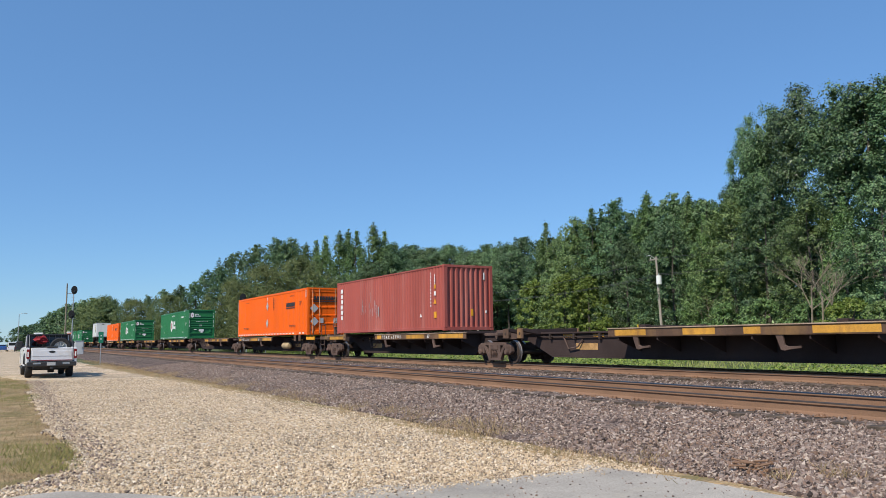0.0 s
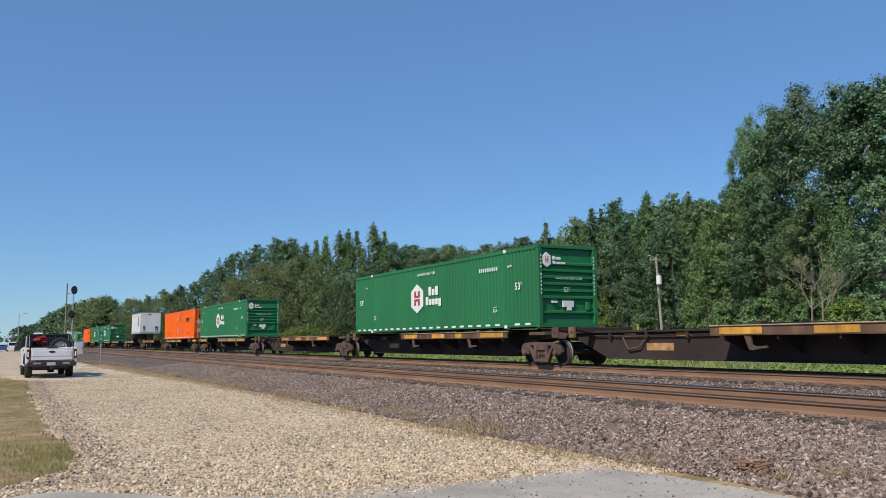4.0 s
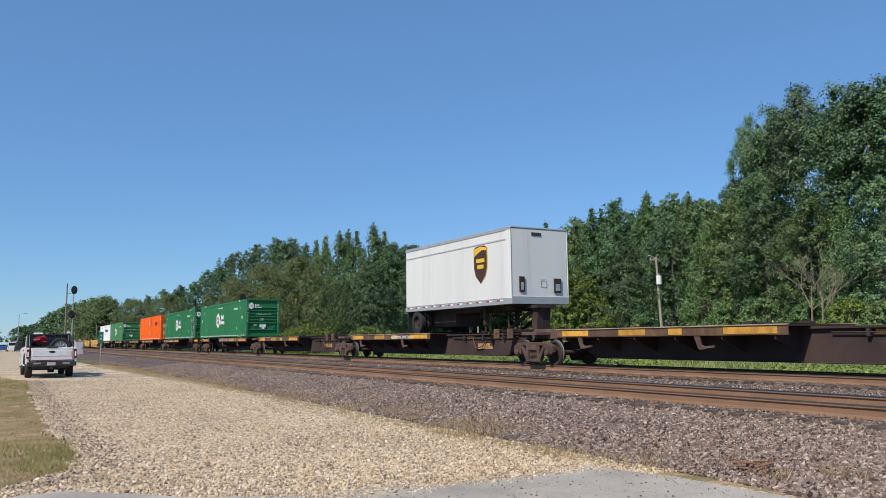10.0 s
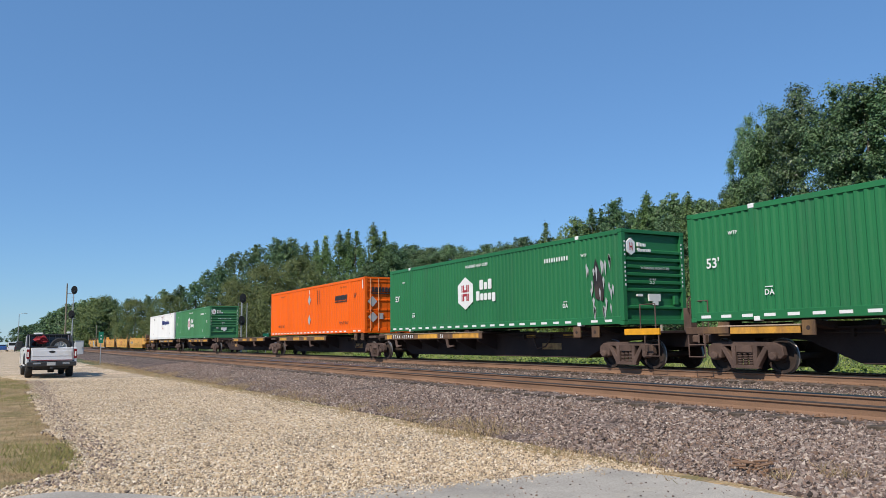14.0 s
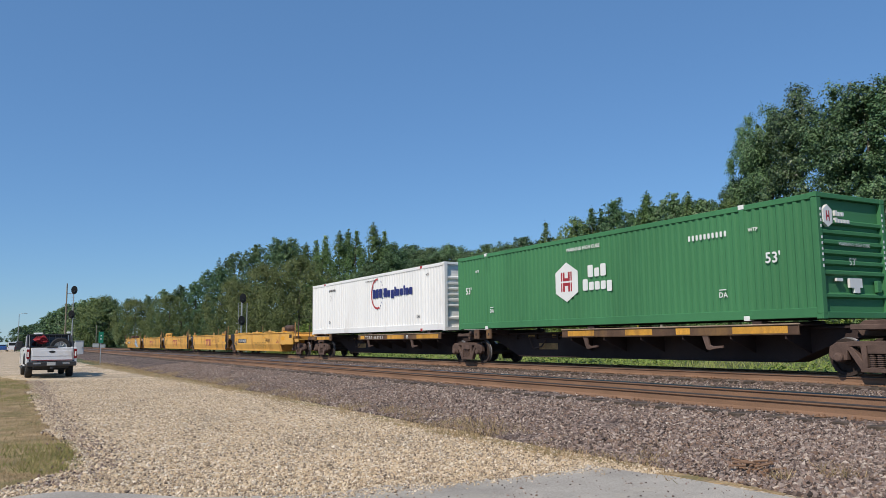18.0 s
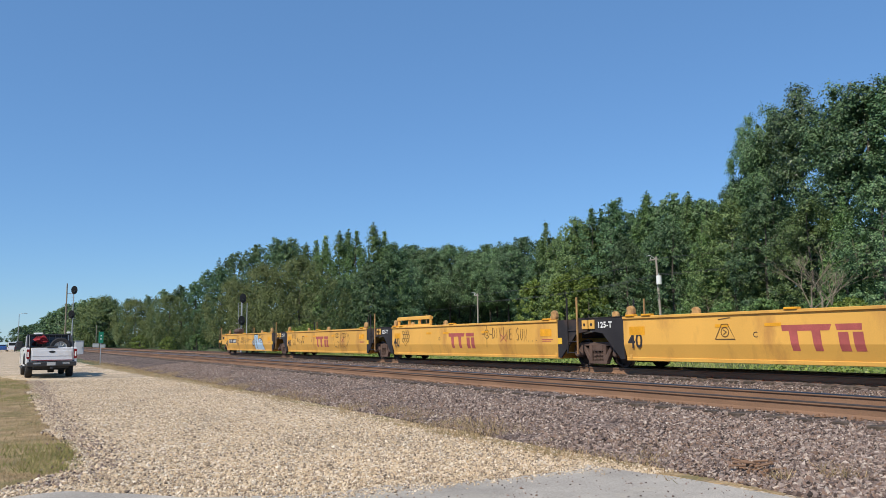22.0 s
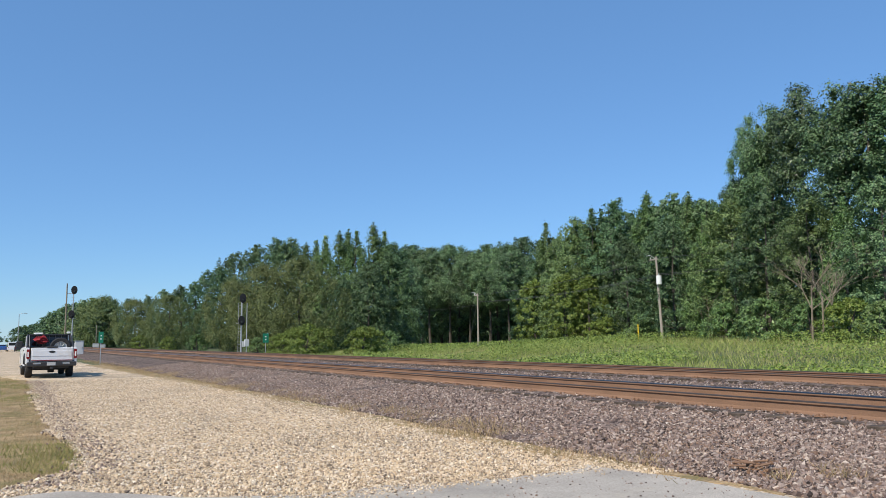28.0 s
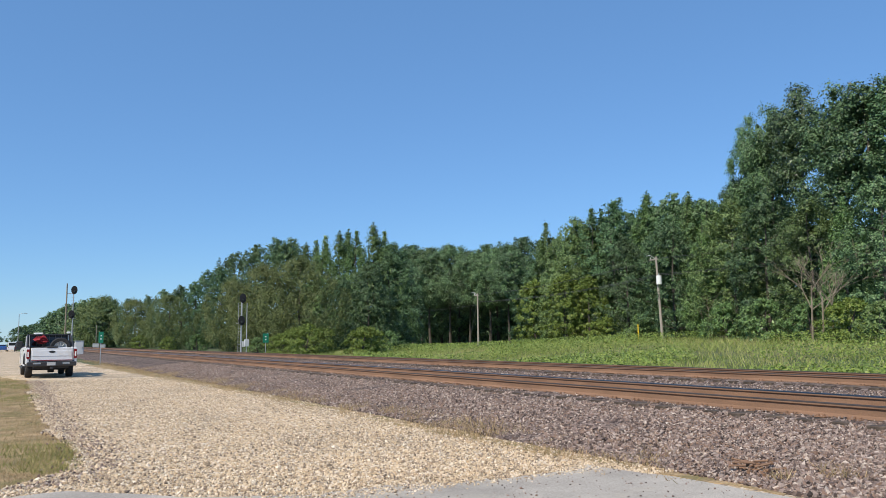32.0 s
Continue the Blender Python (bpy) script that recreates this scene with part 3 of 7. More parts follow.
for kind, px, y, h in (("spire_b", 660, 50, 20.5), ("spire", 630, 50, 20), ("spire_b", 600, 49, 20.6), ("spire", 575, 50, 21), ("spire_b", 540, 50, 21), ("spire", 558, 52, 21.5), ("spire_b", 615, 52, 21.5), ("spire", 680, 56, 20.5), ("oval", 690, 52, 17), ("oval_b", 650, 46, 13.5),
                       ("oval", 610, 44, 11), ("oval", 490, 62, 29.5), ("oval_b", 515, 62, 28), ("oval_b", 450, 62, 30.2), ("oval", 415, 60, 29.4), ("oval", 365, 46, 21), ("oval_b", 390, 46, 20.5), ("broad", 470, 31, 12.4),
                       ("broad", 530, 34, 13), ("broad", 415, 32, 11.8), ("oval_b", 345, 38, 16), ("oval", 320, 36, 15.5), ("oval_b", 290, 34, 15.2), ("broad", 300, 30, 12),
                       ("oval", 262, 34, 15), ("broad", 240, 30, 13.5), ("oval_b", 225, 33, 16), ("oval", 200, 32, 17)):
    edge(kind, px, y, h)
for i in range(14):
    px = 192 - 5.4 * i
    edge(("far", "oval_b", "broad")[i % 3] if i < 3 else "far", px, 30 + 2 * math.sin(i * 2.1) + (0 if px > 125 else -4), 17 + i * 0.45, 1.3)
for px, y, h, k in ((640, 31, 3.0, "bush"), (655, 33, 3.0, "bush"), (545, 28, 3.4, "bush"), (520, 29, 3.2, "bush"), (575, 31, 3.0, "bush"), (495, 28, 2.6, "bush"), (455, 27, 2.2, "bush_dark"),
                    (690, 38, 2.6, "bush_dark"), (300, 26, 2.8, "bush"), (350, 27, 3.0, "bush_dark"), (250, 26, 3.4, "bush"), (1130, 60, 3.4, "bush_dark"), (1070, 60, 3.4, "bush"), (1280, 55, 3.5, "bush_dark"),
                    (1350, 52, 3.6, "bush_dark"), (1430, 52, 3.2, "bush_dark"), (1500, 50, 3.2, "bush"), (1556, 48, 2.8, "bush_dark"), (930, 66, 2.6, "bush_dark"), (980, 62, 3.0, "bush")):
    edge(k, px, y, h)
for i in range(15):
    px = 112 - 5.2 * i
    y = 25 - 0.75 * i
    edge("far", px, round(y, 1), round(20.4 - 0.55 * i + 1.3 * math.sin(i * 2.3), 1), 1.5)
for i in range(9):
    x = -520 - 22 * i
    tree("far", x, 6 + 3.6 * i, 12.5 + 0.5 * (i % 4) + 0.5 * i, 1.6)
for x, y, h in ((-430, -7, 12), (-445, -13, 13), (-425, -19, 12)):
    tree("far", x, y, h, 1.4)


def far_woods():
    """Depth of the wood behind its edge, too far in to tell the trees apart."""
    gen = np.random.default_rng(31)
    n = 64000
    x = gen.uniform(-330, -25, n)
    front = np.interp(x, [-330, -278, -264, -122, -110, -60, -25], [44, 60, 121, 121, 82, 80, 76])
    y = front + gen.uniform(0, 26, n)
    top = np.interp(x, [-330, -200, -120, -60, -25], [14, 16, 17.5, 16.5, 18])
    c = np.stack([x, y, np.where(gen.random(n) < 0.4, gen.uniform(0, 0.3, n), gen.uniform(0.2, 1, n)) * top * (0.85 + 0.15 * np.sin(x * 0.7) * np.sin(x * 0.23 + 1))], 1)
    nrm = gen.normal(0, 0.6, (n, 3)) + np.array([-0.2, -0.6, 0.5])
    nrm /= np.linalg.norm(nrm, axis=1)[:, None]
    u = np.cross(nrm, gen.normal(0, 1, (n, 3)))
    u /= np.linalg.norm(u, axis=1)[:, None]
    w = np.cross(nrm, u)
    s = gen.uniform(0.25, 0.65, (n, 1)) * (1 + 0.5 * (y - front) / 26)[:, None]
    pts = np.stack([c - u * s, c + w * s * 0.62 + u * s * 0.5, c - w * s * 0.62 + u * s * 0.5], 1).reshape(-1, 3)
    tagged(new("woods", arrays("woods", pts, np.arange(n * 3).reshape(-1, 3), M_LEAF)), "dense dark green wood behind the edge trees", "woods", kind="stuff")
    # low thicket deep under the tall trees
    n = 42000
    c = np.stack([gen.uniform(-265, -125, n), gen.uniform(97, 140, n), 12.0 * gen.random(n)], 1)
    d = gen.normal(0, 1, (n, 3, 3)) * 0.36
    tagged(new("thicket", arrays("thicket", (c[:, None] + d).reshape(-1, 3), np.arange(n * 3).reshape(-1, 3), M_LEAF)), "shaded thicket deep in the wood", "thicket", kind="stuff")


far_woods()


# ---- grass ----
def blades(name, spots, height, width, mat, label, lean=0.35, seed=5):
    """Upright blades: spots are x, y, z and a height factor."""
    gen = np.random.default_rng(seed)
    n = len(spots)
    a = gen.uniform(0, 2 * np.pi, n)
    h = height * spots[:, 3] * gen.uniform(0.5, 1.2, n)
    side = np.stack([np.cos(a), np.sin(a), np.zeros(n)], 1) * (width * gen.uniform(0.6, 1.3, n))[:, None]
    tip = np.stack([gen.normal(0, lean, n) * h, gen.normal(0, lean, n) * h, h], 1)
    p = spots[:, :3]
    pts = np.stack([p - side, p + side, p + tip * 0.55 + side * 0.7, p + tip, p + tip * 0.55 - side * 0.7], 1).reshape(-1, 3)
    i = np.arange(n)[:, None] * 5
    tri = np.concatenate([i + np.array([[0, 1, 2]]), i + np.array([[0, 2, 4]]), i + np.array([[4, 2, 3]])], 0)
    return tagged(new(name, arrays(name, pts, tri, mat)), label, "grass", kind="stuff")


def make_grass():
    gen = np.random.default_rng(41)
    n = 80000
    y = 20.6 + 46 * gen.random(n) ** 1.25
    x = -y * gen.uniform(0.52, 3.4, n) - 1
    z = np.array([ground_height(a, b) for a, b in zip(x, y)])
    patch = np.array([noise.noise((a * 0.18, b * 0.18, 3.0)) for a, b in zip(x, y)])
    tall = (0.55 + 0.9 * np.clip((y - 24) / 26, 0, 1) * np.clip((x + 120) / 40, 0.25, 1)) * (1 + 0.7 * patch)
    k = patch > -0.05
    blades("meadow_grass", np.stack([x, y, z, tall], 1)[k], 0.42, 0.016, M_GRASS, "tall green meadow grass and weeds", 0.7, 5)
    blades("meadow_grass", np.stack([x, y, z, tall], 1)[~k], 0.42, 0.014, M_GRASS_PALE, "paler seeding meadow grass", 0.35, 6)
    # weeds with broad leaves
    m = 95000
    y = 22 + 40 * gen.random(m) ** 1.1
    x = -y * gen.uniform(0.52, 2.4, m)
    keep = np.array([noise.noise((a * 0.11 + 9, b * 0.11, 7.0)) > -0.06 for a, b in zip(x, y)])
    x, y = x[keep], y[keep]
    m = len(x)
    z = np.array([ground_height(a, b) for a, b in zip(x, y)]) + gen.uniform(0.1, 1.0, m) * (0.5 + 0.5 * np.clip((y - 22) / 20, 0, 1))
    c = np.stack([x, y, z], 1)
    nrm = gen.normal(0, 0.5, (m, 3)) + np.array([0, -0.3, 0.9])
    nrm /= np.linalg.norm(nrm, axis=1)[:, None]
    u = np.cross(nrm, gen.normal(0, 1, (m, 3)))
    u /= np.linalg.norm(u, axis=1)[:, None]
    w = np.cross(nrm, u)
    s = gen.uniform(0.04, 0.095, (m, 1))
    pts = np.stack([c - u * s, c + w * s * 0.6, c + u * s, c - w * s * 0.6], 1).reshape(-1, 3)
    tagged(new("meadow_weeds", arrays("meadow_weeds", pts, np.arange(m * 4).reshape(-1, 4), M_LEAF_BRIGHT)), "broad-leaved yellow-green weeds in the meadow", "weeds", kind="stuff")
    # dry strip between ballast and lot
    n = 24000
    x = -4.2 - 70 * gen.random(n) ** 1.6
    y = 6.68 + gen.normal(0, 0.34, n) - 0.008 * (-x) + 0.15 * np.sin(x * 0.8)
    dens = np.array([noise.noise((a * 0.9, b * 1.5, 1.0)) for a, b in zip(x, y)]) > np.where(x > -9, 0.16, -0.08)
    f = 0.5 + 0.8 * np.clip(np.array([noise.noise((a * 0.5, 0, 4.0)) for a in x]) + 0.2, 0, 1)
    sp = np.stack([x, y, np.interp(y, [6.4, 7.3], [0.0, 0.12]), f], 1)[dens]
    blades("dry_grass", sp, 0.13, 0.0045, M_STRAW, "dry straw-coloured grass along the ballast", 0.7, 7)
    # verge on the other side of the lot
    n = 62000
    x = -9.2 - 36 * gen.random(n) ** 1.8
    y = 0.9 - 6.5 * gen.random(n) ** 1.6
    k = ~in_outline(np.stack([x, y - 0.35 * gen.random(n) ** 2], 1), LOT) | (gen.random(n) < 0.03)
    g2 = np.array([noise.noise((a * 0.35, b * 0.5, 2.0)) for a, b in zip(x, y)])
    sp = np.stack([x, y, np.full(n, -0.05), np.full(n, 1.0)], 1)
    near = (x > -11.6) & (g2 > -0.10)
    green = near | (g2 > 0.34) | ((x < -24) & (g2 > 0.0))
    blades("verge_grass", sp[k & green], 0.10, 0.0042, M_GRASS_VERGE, "short green verge grass", 0.6, 8)
    blades("dry_verge_grass", sp[k & ~green], 0.06, 0.0040, M_STRAW, "short dry verge grass", 0.8, 9)


make_grass()

# ---- train: materials ----
M_GREEN = paint("green_container_paint", (0.020, 0.165, 0.056), 0.5, gloss=0.35, var=0.10, scale=0.5, stretch=(1, 1, 0.25), dirt=(0.035, 0.13, 0.06), dirt_amount=0.25, each=0.06)
M_GREEN_FADED = paint("faded_green_container_paint", (0.062, 0.215, 0.090), 0.6, gloss=0.25, var=0.12, scale=0.5, stretch=(1, 1, 0.25), dirt=(0.040, 0.150, 0.068), dirt_amount=0.25)
M_ORANGE = paint("orange_container_paint", (0.86, 0.132, 0.004), 0.55, gloss=0.25, var=0.06, scale=0.5, stretch=(1, 1, 0.25), dirt=(0.66, 0.12, 0.015), dirt_amount=0.15, each=0.03)
M_RED = paint("faded_red_container_paint", (0.37, 0.078, 0.056), 0.6, var=0.14, scale=0.5, stretch=(1, 1, 0.15), dirt=(0.42, 0.15, 0.12), dirt_amount=0.35)
M_WHITE = paint("white_container_paint", (0.84, 0.83, 0.80), 0.5, var=0.05, scale=0.6, stretch=(1, 1, 0.2), dirt=(0.55, 0.50, 0.44), dirt_amount=0.18)
M_TRAILER = paint("pale_grey_trailer_paint", (0.73, 0.72, 0.68), 0.4, var=0.05, scale=0.5, stretch=(2, 1, 0.12), dirt=(0.52, 0.52, 0.52), dirt_amount=0.25)
M_YELLOW = paint("weathered_yellow_paint", (0.74, 0.400, 0.080), 0.6, var=0.09, scale=0.5, stretch=(1, 1, 0.4), dirt=(0.46, 0.215, 0.055), dirt_amount=0.30, dirt_scale=1.0, each=0.05)
M_SIGNAL_YELLOW = paint("bright_yellow_patch", (0.80, 0.36, 0.012), 0.55, var=0.14, scale=4)
M_SILL = paint("rusty_sill_paint", (0.125, 0.070, 0.042), 0.8, var=0.3, scale=1.6, stretch=(1, 1, 0.4), dirt=(0.30, 0.165, 0.055), dirt_amount=0.42, dirt_scale=0.9, each=0.15)
M_SILL_YELLOW = paint("weathered_sill_yellow", (0.66, 0.33, 0.045), 0.7, var=0.2, scale=2.0, stretch=(1, 1, 0.5), dirt=(0.26, 0.12, 0.045), dirt_amount=0.45, dirt_scale=2.2, each=0.2)
# Paler tan than the sill: sunlight on the top flange put into its colour.
M_SILL_LIP = paint("sunlit_sill_edge", (0.40, 0.29, 0.20), 0.75, var=0.25, scale=2.5, stretch=(0.6, 2, 2), dirt=(0.18, 0.11, 0.07), dirt_amount=0.4, dirt_scale=2)
M_SPINE = paint("grimy_brown_car_paint", (0.056, 0.039, 0.036), 0.85, gloss=0.15, var=0.25, scale=0.8, dirt=(0.080, 0.048, 0.036), dirt_amount=0.22, each=0.12)
M_TRUCK = paint("brown_truck_grime", (0.125, 0.082, 0.066), 0.9, gloss=0.25, var=0.3, scale=2.5, dirt=(0.075, 0.05, 0.042), dirt_amount=0.4, each=0.15)
M_STEEL_DARK = paint("dark_grimy_steel", (0.060, 0.043, 0.036), 0.85, gloss=0.2, var=0.3, scale=2)
M_WELL_DARK = paint("black_car_paint", (0.030, 0.027, 0.029), 0.65, gloss=0.3, var=0.25, scale=1.2, dirt=(0.10, 0.065, 0.048), dirt_amount=0.30)
M_TREAD = paint("worn_wheel_tread", (0.28, 0.26, 0.25), 0.4, 0.6, var=0.2)
M_INK_WHITE = paint("white_lettering", (0.80, 0.80, 0.77), 0.6, var=0.06)
M_INK_BLACK = paint("black_lettering", (0.03, 0.025, 0.025), 0.6, var=0.1)
M_INK_SPRAY = paint("thin_black_spray_paint", (0.10, 0.062, 0.028), 0.7, var=0.3, scale=9)
M_INK_RED = paint("dark_red_lettering", (0.36, 0.025, 0.035), 0.6, var=0.1)
M_INK_RUST = paint("rust_red_lettering", (0.42, 0.095, 0.082), 0.65, var=0.2, scale=2)
M_INK_BLUE = paint("navy_lettering", (0.018, 0.025, 0.16), 0.55, var=0.1)
M_INK_GOLD = paint("gold_lettering", (0.80, 0.48, 0.04), 0.5, var=0.08)
M_INK_BROWN = paint("dark_brown_shield", (0.06, 0.028, 0.012), 0.5, var=0.1)
M_SILVER = paint("silver_placard", (0.50, 0.50, 0.49), 0.5, 0.2, var=0.08)
M_TAPE_RED = paint("red_reflective_tape", (0.45, 0.03, 0.03), 0.45, var=0.1)
M_PALE_BLUE = paint("pale_blue_spray_paint", (0.42, 0.58, 0.72), 0.6, var=0.06)
M_RUBBER = paint("black_rubber", (0.025, 0.024, 0.024), 0.8, var=0.2)
M_ALLOY = paint("brushed_aluminium", (0.50, 0.50, 0.49), 0.45, 0.45, var=0.08)
M_GUIDE = paint("rusty_guide_paint", (0.50, 0.29, 0.11), 0.85, var=0.3, scale=5, dirt=(0.20, 0.10, 0.05), dirt_amount=0.5, dirt_scale=3)
# Lock rods are paler than the orange doors behind them.
M_ROD = paint("pale_orange_rod_paint", (0.70, 0.36, 0.18), 0.6, var=0.15)
M_TAN_TANK = paint("tan_tank_paint", (0.45, 0.34, 0.19), 0.6, var=0.15)

# ---- train: shared pieces ----
TRAIN, WHEELSETS, DASH = [], [], {}
DECK = 1.28


def on_train(ob, s, z=0.0):
    """A thing of the train: s is its place along the track at the start, z its height over the rails."""
    TRAIN.append((ob, s, z))
    ob.matrix_basis = pose(s, TRACK_FAR, RAIL_TOP + z)
    return ob


def block_word(c, name, x, z, width, height, shape, y, mat, label="", lean=0.0, fill=0.70):
    """A word as plain bars on a line, facing -y. shape: per bar H tall, x low, p hanging, i narrow."""
    share = {"H": 1.0, "x": 0.92, "p": 0.92, "i": 0.45}
    unit_w = width / sum(share[k] for k in shape)
    for k in shape:
        step = unit_w * share[k]
        lo, hi = (-0.22 * height if k == "p" else 0.0), (height if k in "Hi" else 0.72 * height)
        key = (name, round(step, 3), round(hi - lo, 3), lean, mat.name, fill)
        if key not in DASH:
            w, h, e = step * fill, hi - lo, min(step * 0.16, 0.03)
            DASH[key] = Geo().prism([(e, 0), (w - e, 0), (w, e), (w + lean, h - e), (w - e + lean, h), (e + lean, h), (lean, h - e), (0, e)], -0.004, 0.004).mesh(name, mat)
        part(name, DASH[key], None, c, label, at=pose(x, y, z + lo))
        x += step


def plates(items, y):
    """Flat bars on a side: (x0, x1, z0, z1) each."""
    g = Geo()
    for a, b, c, d in items:
        g.box(a, b, y - 0.005, y + 0.004, c, d)
    return g


def stroke(pts, width, y):
    """A painted line through points of (x, z): one strip, mitred where it turns."""
    n, side = len(pts), []
    for i in range(n):
        (x0, z0), (x1, z1) = pts[max(0, i - 1)], pts[min(n - 1, i + 1)]
        d = math.hypot(x1 - x0, z1 - z0) or 1
        k = 1.0
        if 0 < i < n - 1:
            ax, az, bx, bz = pts[i][0] - x0, pts[i][1] - z0, x1 - pts[i][0], z1 - pts[i][1]
            c = (ax * bx + az * bz) / ((math.hypot(ax, az) * math.hypot(bx, bz)) or 1)
            k = min(1.8, 1 / math.sqrt(max(0.2, (1 + c) / 2)))
        side.append((-(z1 - z0) / d * width / 2 * k, (x1 - x0) / d * width / 2 * k))
    v = [(x + q * a, y - 0.004 - 0.0002 * (i % 3), z + q * b) for i, ((x, z), (a, b)) in enumerate(zip(pts, side)) for q in (1, -1)]
    return Geo().add(v, [(2 * i, 2 * i + 2, 2 * i + 3, 2 * i + 1) for i in range(n - 1)])


def arc(cx, cz, rx, rz, a0, a1, n=14):
    return [(cx + rx * math.cos(radians(a0 + (a1 - a0) * i / n)), cz + rz * math.sin(radians(a0 + (a1 - a0) * i / n))) for i in range(n + 1)]


def ribs_along(x0, x1, z0, z1, y, depth, pitch, out=-1):
    """Upright corrugations of a long side whose outer plane is y; out: the way it faces."""
    n = max(1, round((x1 - x0) / pitch))
    p, pts = (x1 - x0) / n, []
    for i in range(n):
        a = x0 + i * p
        pts += [(a, 0), (a + 0.28 * p, 0), (a + 0.46 * p, 1), (a + 0.82 * p, 1)]
    pts.append((x1, 0))
    verts = [(x, y - out * depth * d, z) for x, d in pts for z in (z0, z1)]
    return Geo().add(verts, [(2 * i, 2 * i + 2, 2 * i + 3, 2 * i + 1) for i in range(len(pts) - 1)])


def ribs_across(y0, y1, z0, z1, x, depth, pitch, out=1):
    """Upright corrugations of an end wall whose outer plane is x."""
    g = ribs_along(y0, y1, z0, z1, 0, depth, pitch, -1)
    g.v = [(x - out * q[1], q[0], q[2]) for q in g.v]
    return g


def ribs_level(y0, y1, levels, x, depth, out=1):
    """An end wall of level ribs: levels are heights of (z, sunk 0 or 1)."""
    verts = [(x - out * depth * d, y, z) for z, d in levels for y in (y0, y1)]
    return Geo().add(verts, [(2 * i, 2 * i + 1, 2 * i + 3, 2 * i + 2) for i in range(len(levels) - 1)])


def container(name, label, s, mat, length=16.154, width=2.591, height=2.896, pitch=0.235, depth=0.034, castings=None, head="level", long_box=True, top_rail=0.15, low_rail=0.26):
    c = on_train(thing(name, label, "shipping container", group="containers on the train"), s, DECK)
    w, p = width / 2, 0.16
    for out in (-1, 1):
        y = out * w
        inner = [p, 2.01, 2.16, length - 2.16, length - 2.01, length - p] if long_box else [p, length - p]
        for a, b in zip(inner[::2], inner[1::2]):
            part("side_panel", ribs_along(a, b, low_rail, height - top_rail, y - out * 0.012, depth, pitch, out), mat, c)
        part("top_rail", Geo().box(p, length - p, min(y, y - out * 0.08), max(y, y - out * 0.08), height - top_rail, height - 0.012), mat, c, bevel=0.01)
        part("bottom_rail", Geo().box(p, length - p, min(y, y - out * 0.10), max(y, y - out * 0.10), 0.03, low_rail), mat, c, bevel=0.01)
        for x in (0, length - p):
            part("corner_post", Geo().box(x, x + p, min(y, y - out * 0.16), max(y, y - out * 0.16), 0.12, height - 0.12), mat, c, bevel=0.012)
        if long_box:
            for x in (2.01, length - 2.16):
                part("lifting_post", Geo().box(x, x + 0.15, min(y + out * 0.006, y - out * 0.09), max(y + out * 0.006, y - out * 0.09), 0.125, height - 0.125), mat, c, bevel=0.01)
        spots = [0.0, length - 0.178] + ([1.995, length - 2.175] if long_box else [])
        for i, x in enumerate(spots):
            for z in (0.0, height - 0.118):
                g = Geo().box(x, x + 0.178, min(y + out * 0.009, y - out * 0.16), max(y + out * 0.009, y - out * 0.16), z, z + 0.118)
                part("corner_casting", g, castings if castings and i > 1 else mat, c, bevel=0.01)
    top = ribs_along(p, length - p, -w + 0.08, w - 0.08, 0, 0.03, 0.4)
    top.v = [(x, z, height - 0.055 + y) for x, y, z in top.v]
    part("roof", top, mat, c)
    part("floor", Geo().box(p, length - p, -w + 0.1, w - 0.1, 0.03, 0.16), M_STEEL_DARK, c)
    part("back_wall", Geo().box(0.02, 0.06, -w + 0.16, w - 0.16, 0.1, height - 0.1), mat, c)
    x = length
    for z0, z1 in ((0.0, 0.16), (height - 0.13, height - 0.006)):
        part("end_rail", Geo().box(x - 0.12, x - 0.004, -w + 0.16, w - 0.16, z0 + 0.012, z1), mat, c, bevel=0.01)
    if head == "level":
        z, levels = 0.16, [(0.16, 1), (0.46, 1), (0.50, 0), (0.56, 0), (0.60, 1)]
        z = 0.98
        levels += [(0.98, 1)]
        for i in range(6):
            levels += [(z + 0.04, 0), (z + 0.11, 0), (z + 0.15, 1), (z + 0.235, 1)]
            z += 0.235
        levels += [(height - 0.13, 1)]
        part("end_wall", ribs_level(-w + 0.16, w - 0.16, levels, x - 0.02, 0.085), mat, c)
    elif head == "upright":
        part("end_wall", ribs_across(-w + 0.12, w - 0.12, 0.14, height - 0.12, x - 0.015, 0.06, 0.25), mat, c)
    else:
        for side in (-1, 1):
            y0, y1 = (-w + 0.16, -0.012) if side < 0 else (0.012, w - 0.16)
            levels, z = [(0.16, 0), (0.24, 0)], 0.24
            for i in range(5):
                levels += [(z + 0.03, 1), (z + 0.40, 1), (z + 0.43, 0), (z + 0.49, 0)]
                z += 0.49
            door = part("door", ribs_level(y0, y1, levels + [(height - 0.13, 0)], x - 0.03, 0.035), mat, c)
            for k in (0.27, 0.66):
                yy = y0 + (y1 - y0) * (k if side < 0 else 1 - k) + side * 0.12
                part("lock_rod", Geo().rod((x + 0.005, yy, 0.10), (x + 0.005, yy, height - 0.08), 0.02, n=8), M_ROD if mat is M_ORANGE else mat, door, "pale door locking rod")
                part("lock_handle", Geo().box(x + 0.0, x + 0.03, yy - 0.26, yy + 0.02, 1.02 + 0.1 * k, 1.06 + 0.1 * k), mat, door)
            for k in range(4):
                yh = y0 + 0.03 if side < 0 else y1 - 0.03
                part("hinge", Geo().box(x - 0.02, x + 0.01, yh - 0.05, yh + 0.05, 0.38 + 0.68 * k, 0.46 + 0.68 * k), mat, door)
    return c


